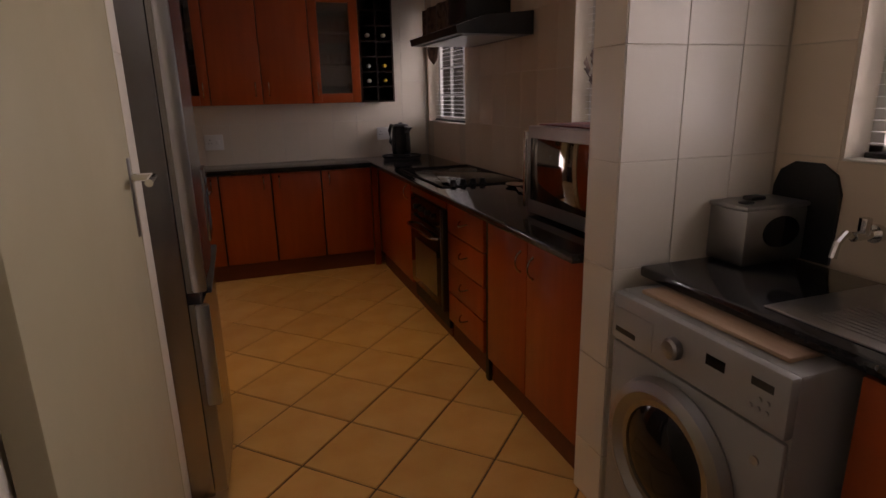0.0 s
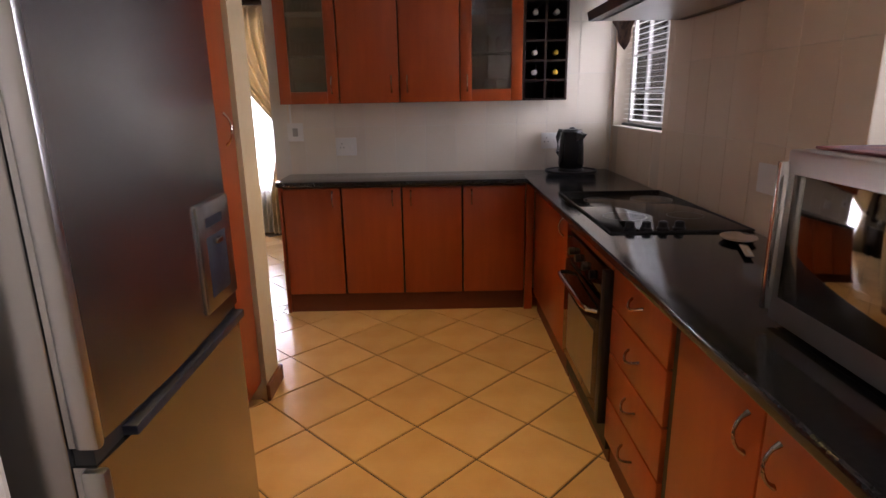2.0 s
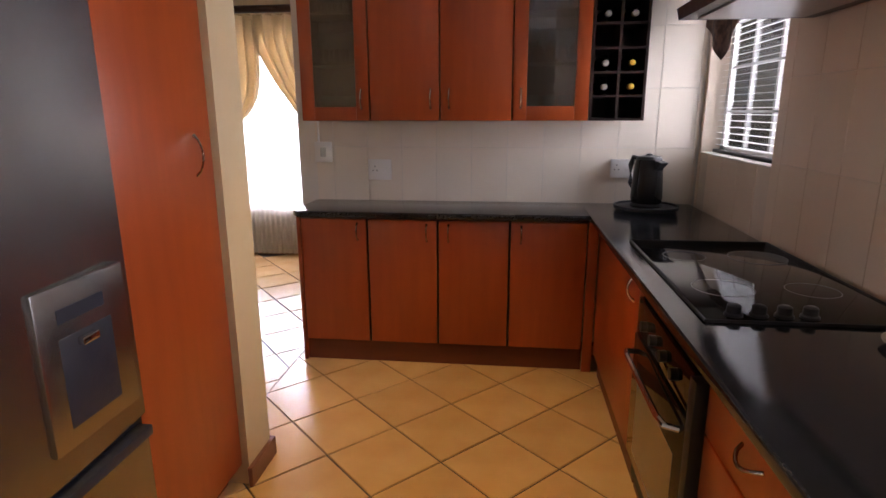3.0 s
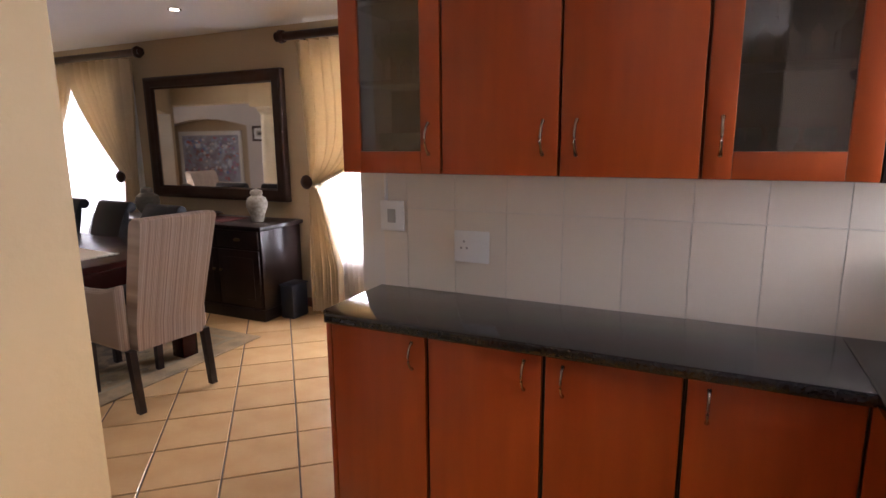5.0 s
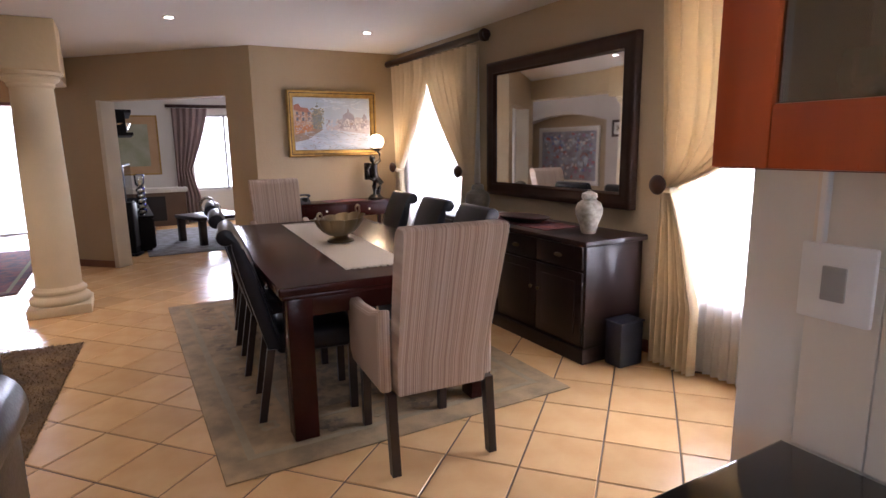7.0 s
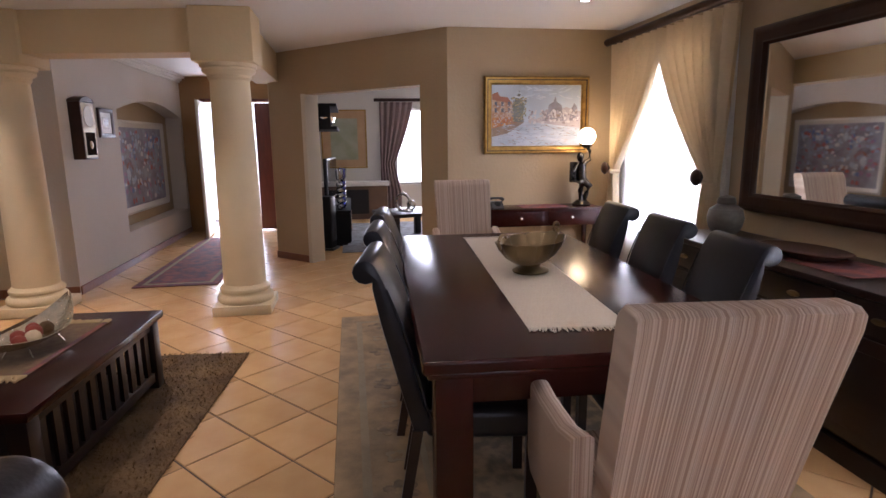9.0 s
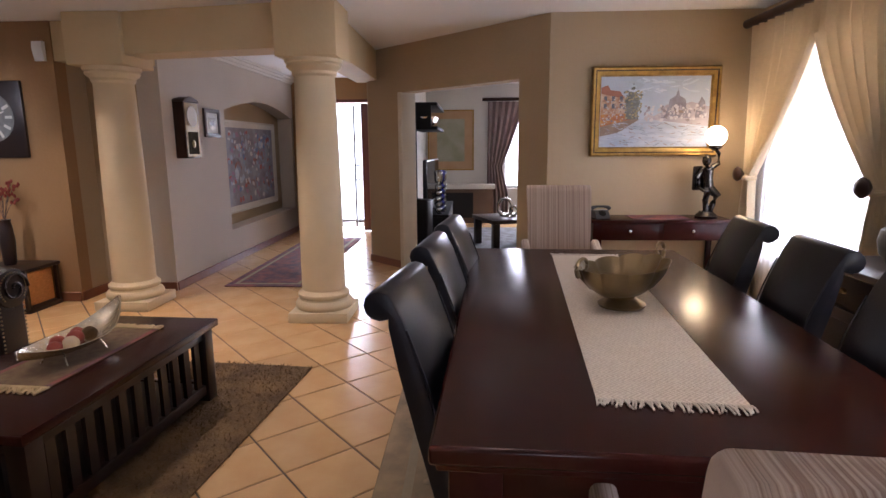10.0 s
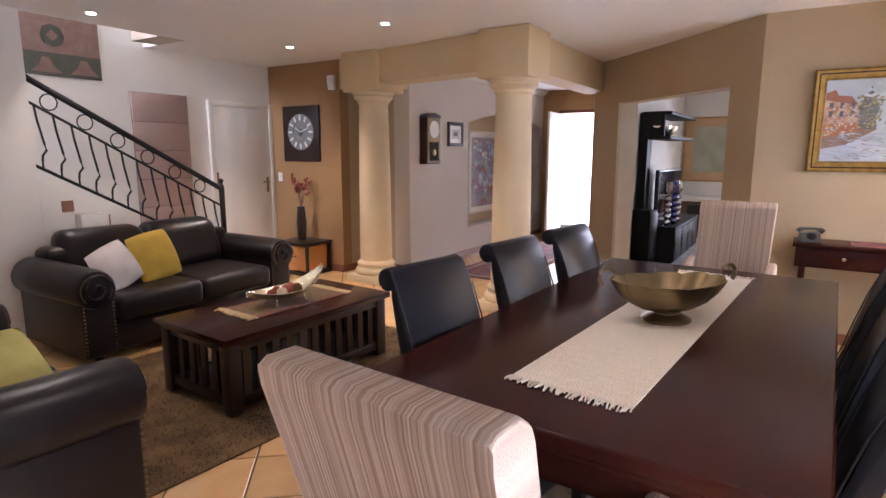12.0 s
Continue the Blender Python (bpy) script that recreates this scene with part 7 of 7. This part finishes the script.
for k, (x, y, m_) in enumerate(((-9.22, 3.99, M_CLEAR), (-9.45, 4.02, M_BLUEGLASS), (-9.66, 4.03, M_CLEAR))):
    v = thing("bubble_vase", "cobalt blue glass vase on the cabinet" if m_ is M_BLUEGLASS else "clear bubble glass candle stand", "vase", (x, y, 0.501), group="glass stands")
    prof = [(0.05, 0.0)]
    for q in range(5):
        for a in range(0, 181, 30):
            prof.append((0.018 + 0.030 * math.sin(radians(a)), 0.01 + 0.075 * q + 0.0375 - 0.0375 * math.cos(radians(a))))
    prof += [(0.050, 0.43), (0.056, 0.56), (0.052, 0.56), (0.045, 0.43), (0.0, 0.40)]
    part("glass", lathe(B(), prof, n=20), m_, v)
    for q in range(5):
        part("silver_ball", lathe(B(), [(0.003, -0.024), (0.019, -0.014), (0.024, 0), (0.019, 0.014), (0.003, 0.024)], (0, 0, 0.048 + 0.075 * q), 14), M_BLUEGLASS if m_ is M_BLUEGLASS else M_CHROME, v)
BEAR = mat("green_grey_print", (0.28, 0.30, 0.18), 0.8, col2=(0.42, 0.40, 0.30), scale=4, mix=0.5, bump=0.2, detail=8)
ORNG = mat("orange_mount", (0.52, 0.34, 0.19), 0.8, col2=(0.46, 0.28, 0.14), scale=5, bump=0.1)
pc = thing("orange_picture", "green-grey print in a broad orange mount", "picture", (-12.198, 4.05, 1.48))
part("frame", frame_ring(B(), 0.42, 0.54, [(0, 0), (0, 0.03), (0.025, 0.03), (0.03, 0.0)], "x"), M_GOLD, pc)
part("mount", box(B(), 0.004, -0.40, -0.52, 0.012, 0.40, 0.52), ORNG, pc)
part("image", box(B(), 0.012, -0.25, -0.38, 0.014, 0.25, 0.38), BEAR, pc)
fpz = thing("fireplace", "low dark fireplace with a pale mantel", "fireplace", (-12.198, 3.61, 0))
part("surround", box(B(), 0.0, 0.0, 0.0, 0.30, 1.20, 0.62), M_FIREPL, fpz)
part("opening", box(B(), 0.298, 0.2, 0.1, 0.304, 0.85, 0.55), M_GAP, fpz)
part("mantel", box(B(), 0.0, -0.0, 0.62, 0.36, 1.24, 0.70, 0.006), M_WHITEWALL, fpz)
tw = thing("window_6", "television room window with a white frame", "window", (-12.3, 0, 0), kind="structure")
bm = B()
for y0, y1, z0, z1 in ((5.0, 5.05, 0.6, 2.05), (6.25, 6.3, 0.6, 2.05), (5.0, 6.3, 0.6, 0.65), (5.0, 6.3, 2.0, 2.05), (5.63, 5.67, 0.6, 2.05)):
    box(bm, -0.02, y0, z0, 0.02, y1, z1)
part("window_frame", bm, M_WINFRAME, tw)
p = part("pane", box(B(), -0.003, 5.02, 0.62, 0.003, 6.28, 2.03), M_PANE, tw)
p.visible_shadow = False
tcn = thing("mauve_curtain", "mauve grey drape tied beside the window", "curtain", (-12.12, 0, 0))
def mf(u, v):
    z = 2.15 * (1 - v) + 0.02 * v
    s = (2.15 - z) / 1.15
    wd_m = 0.62 - 0.36 * min(1, s) ** 1.3 if z > 1.0 else 0.26 + 0.12 * min(1, (1.0 - z) / 0.5)
    return Vector((0.03 * math.sin(u * 34), 4.72 + wd_m * u, z))
o = part("drape", sheet(B(), mf, 70, 30), M_CURTAINM, tcn)
o.modifiers.new("thickness", "SOLIDIFY").thickness = 0.004
tpo = thing("tv_room_pole", "dark wooden curtain pole in the television room", "curtain pole", (-12.10, 0, 2.19))
part("pole", cyl(B(), (0, 4.62, 0), (0, 6.6, 0), 0.03), M_DKFRAME, tpo)
part("bracket", box(B(), -0.098, 4.75, -0.02, 0.0, 4.79, 0.02), M_DKFRAME, tpo)
lt = thing("low_table", "low black square table with a chrome ornament", "table", (-9.55, 4.95, 0), 20)
part("top", box(B(), -0.40, -0.40, 0.37, 0.40, 0.40, 0.42, 0.006), M_WENGE, lt)
for sx in (-1, 1):
    for sy in (-1, 1):
        part("leg", box(B(), sx * 0.38, sy * 0.38, 0.0, sx * 0.29, sy * 0.29, 0.371, 0.004), M_WENGE, lt)
cs = thing("chrome_sculpture", "looped chrome heart ornament on the low table", "ornament", (-9.5, 4.93, 0.421), 60)
part("loop", tube(B(), [(0.11 * math.cos(a * 0.2618) - 0.04, 0, 0.13 + 0.12 * math.sin(a * 0.2618)) for a in range(24)], 0.022, 10, True), M_CHROME, cs)
part("loop", tube(B(), [(0.06 * math.cos(a * 0.2618) + 0.08, 0.02, 0.085 + 0.062 * math.sin(a * 0.2618)) for a in range(24)], 0.018, 10, True), M_CHROME, cs)
part("base", box(B(), -0.10, -0.05, 0.0, 0.12, 0.05, 0.012, 0.003), M_CHROME, cs)
tr_ = thing("tv_room_rug", "grey patterned rug in the television room", "rug", (0, 0, 0.0015))
part("rug_body", box(B(), -11.3, 4.0, 0, -8.6, 6.2, 0.01, 0.003, 1), M_GREYRUG, tr_)

# ---- tiled floor and walls, piece by piece ----
bm = B()
box(bm, -12.5, -2.2, -0.12, 1.8, 7.2, -0.006)
floor = solo("floor", bm, M_GROUT, "diagonal glazed terracotta floor tiles with dark joints", "floor", "structure")
GAP = 0.0042
# two lays that meet at the kitchen opening: pitch, offsets, turn
LAYS = [(0.3485, 0.134, -0.1386, 45.5), (0.343, 0.1234, -0.1311, 41.0)]


def tile_mesh(name, w, h, t, c, material):
    """A flat tile, its face eased at the edges, lying in xy with its face up."""
    v = [(-w / 2, -h / 2, -t), (w / 2, -h / 2, -t), (w / 2, h / 2, -t), (-w / 2, h / 2, -t)]
    v += [(-w / 2, -h / 2, -c), (w / 2, -h / 2, -c), (w / 2, h / 2, -c), (-w / 2, h / 2, -c)]
    v += [(-w / 2 + c, -h / 2 + c, 0), (w / 2 - c, -h / 2 + c, 0), (w / 2 - c, h / 2 - c, 0), (-w / 2 + c, h / 2 - c, 0)]
    f = [(8, 9, 10, 11)]
    for i in range(4):
        j = (i + 1) % 4
        f += [(i, j, 4 + j, 4 + i), (4 + i, 4 + j, 8 + j, 8 + i)]
    me = bpy.data.meshes.new(name)
    me.from_pydata(v, [], f)
    me.materials.append(material)
    return me


SEAM = -0.76
near, rest, cut = [], [], []
for k, (pitch, u0, v0, turn) in enumerate(LAYS):
    c_, s_ = math.cos(radians(turn)), math.sin(radians(turn))
    for i in range(-45, 45):
        for j in range(-45, 45):
            u, v = u0 + (i + 0.5) * pitch, v0 + (j + 0.5) * pitch
            x, y = u * c_ + v * s_, u * s_ - v * c_
            inside = (-1.05 < x < 1.35 and -1.9 < y < 4.7) or (-6.9 < x < -0.3 and -0.3 < y < 6.75) or (-12.1 < x < -6.6 and 1.2 < y < 6.75)
            kitchen = x > SEAM and y < 4.75
            reach = pitch * 0.72
            if not inside or (abs(x - SEAM) > reach or y > 4.75) and kitchen != (k == 0):
                continue
            if abs(x - SEAM) < reach and y < 4.75:
                h = pitch / 2 - GAP
                cut.append((k, [(x + p * c_ - q * s_, y + p * s_ + q * c_) for p, q in ((-h, -h), (h, -h), (h, h), (-h, h))]))
                continue
            aisle = (-0.6 < x < 1.0 and 1.0 < y < 4.4) or (-2.9 < x < -0.3 and 3.3 < y < 6.7) or (-6.4 < x < -2.9 and 3.0 < y < 4.6)
            (near if aisle and len(near) < 300 else rest).append((x, y, k))
FT = [tile_mesh("tile", p[0] - 2 * GAP, p[0] - 2 * GAP, 0.008, 0.003, M_FTILE) for p in LAYS]
random.seed(9)
for x, y, k in near:
    o = new("tile", FT[k])
    o.parent = floor
    o.matrix_basis = pose(x, y, random.uniform(-0.0006, 0.0003) - 0.001 * k, random.uniform(-0.08, 0.08), random.uniform(-0.08, 0.08), LAYS[k][3])
vs, fs = [], []
for x, y, k in rest:
    n0 = len(vs)
    dz = random.uniform(-0.0006, 0.0003) - 0.001 * k
    c_, s_ = math.cos(radians(LAYS[k][3])), math.sin(radians(LAYS[k][3]))
    vs += [(x + a * c_ - b * s_, y + a * s_ + b * c_, c + dz) for a, b, c in [tuple(v.co) for v in FT[k].vertices]]
    fs += [tuple(n0 + q for q in p.vertices) for p in FT[k].polygons]
for k, quad in cut:
    # tiles trimmed along the joint at the kitchen opening
    edge, sign = SEAM + (0.003 if k == 0 else -0.003), 1 if k == 0 else -1
    poly = []
    for (ax, ay), (bx_, by_) in zip(quad, quad[1:] + quad[:1]):
        if (ax - edge) * sign >= 0:
            poly.append((ax, ay))
        if (ax - edge) * (bx_ - edge) < 0:
            f_ = (edge - ax) / (bx_ - ax)
            poly.append((edge, ay + (by_ - ay) * f_))
    if len(poly) > 2:
        n0, m0 = len(vs), len(poly)
        vs += [(x, y, -0.001 * k) for x, y in poly] + [(x, y, -0.008) for x, y in poly]
        fs.append(tuple(range(n0, n0 + m0)))
        fs += [(n0 + m0 + q, n0 + m0 + (q + 1) % m0, n0 + (q + 1) % m0, n0 + q) for q in range(m0)]
me = bpy.data.meshes.new("far_tiles")
me.from_pydata(vs, [], fs)
me.materials.append(M_FTILE)
o = new("far_tiles", me)
o.parent = floor
tagged(o, kind="stuff")

TW, TH, TZ = 0.2135, 0.335, 0.89
cache = {}


def wall_tiles(parent, origin, along, normal_turn, length, z_lo, z_hi, holes=(), start=0.0, glaze=M_WTILE):
    """Tiles a wall face: origin is the face's corner on the floor, along its direction."""
    ob = bpy.data.objects[parent]
    k = 0
    a = -start
    while a < length:
        zz = TZ - 3 * TH
        while zz < z_hi:
            a0, a1, b0, b1 = max(a, 0), min(a + TW, length), max(zz, z_lo), min(zz + TH, z_hi)
            for h0, h1, k0, k1 in holes:
                if a0 < h1 and a1 > h0 and b0 < k1 and b1 > k0:
                    if a0 < h0 - 0.03:
                        a1 = h0
                    elif a1 > h1 + 0.03:
                        a0 = h1
                    elif b0 < k0 - 0.03:
                        b1 = k0
                    elif b1 > k1 + 0.03:
                        b0 = k1
                    else:
                        a1 = a0
            if a1 - a0 > 0.02 and b1 - b0 > 0.02:
                w_, h_ = round(a1 - a0 - 0.0025, 4), round(b1 - b0 - 0.0025, 4)
                if (w_, h_, glaze.name) not in cache:
                    cache[(w_, h_, glaze.name)] = tile_mesh("wall_tile", w_, h_, 0.004, 0.001, glaze)
                o = new("wall_tile", cache[(w_, h_, glaze.name)])
                o.parent = ob
                c = Vector(origin) + Vector((*along, 0)) * ((a0 + a1) / 2) + Vector((0, 0, (b0 + b1) / 2))
                o.matrix_basis = Matrix.Translation(c) @ Matrix.Rotation(radians(normal_turn), 4, "Z") @ Matrix.Rotation(radians(90), 4, "X")
            zz += TH
        a += TW


wall_tiles("wall_kitchen_back", (-0.72, 4.7615, 0), (1, 0), 0, 2.27, 0.87, CEIL, start=0.10)
# The window wall takes the tile copy tinted as if under warm light.
wall_tiles("wall_kitchen_east", (1.5565, 4.757, 0), (0, -1), -90, 3.56, 0.87, CEIL, [(4.757 - W1[1], 4.757 - W1[0], W1[2], W1[3]), (4.757 - W2[1], 4.757 - W2[0], W2[2], W2[3])], start=0.05, glaze=M_WTILE_WARM_LIT)
wall_tiles("wall_kitchen_east", (1.5565, 1.025, 0), (0, -1), -90, 2.9, 0.87, CEIL, [(1.025 - W3[1], 1.025 - W3[0], W3[2], W3[3])], glaze=M_WTILE_WARM_LIT)
wall_tiles("wall_partition", (0.94, 1.0265, 0), (1, 0), 0, 0.61, 0.0, CEIL, start=0.0)
wall_tiles("wall_partition", (0.9365, 1.185, 0), (0, -1), -90, 0.157, 0.0, CEIL)
wall_tiles("wall_kitchen_west", (-0.4065, -1.4, 0), (0, 1), 90, 2.89, 0.0, CEIL)
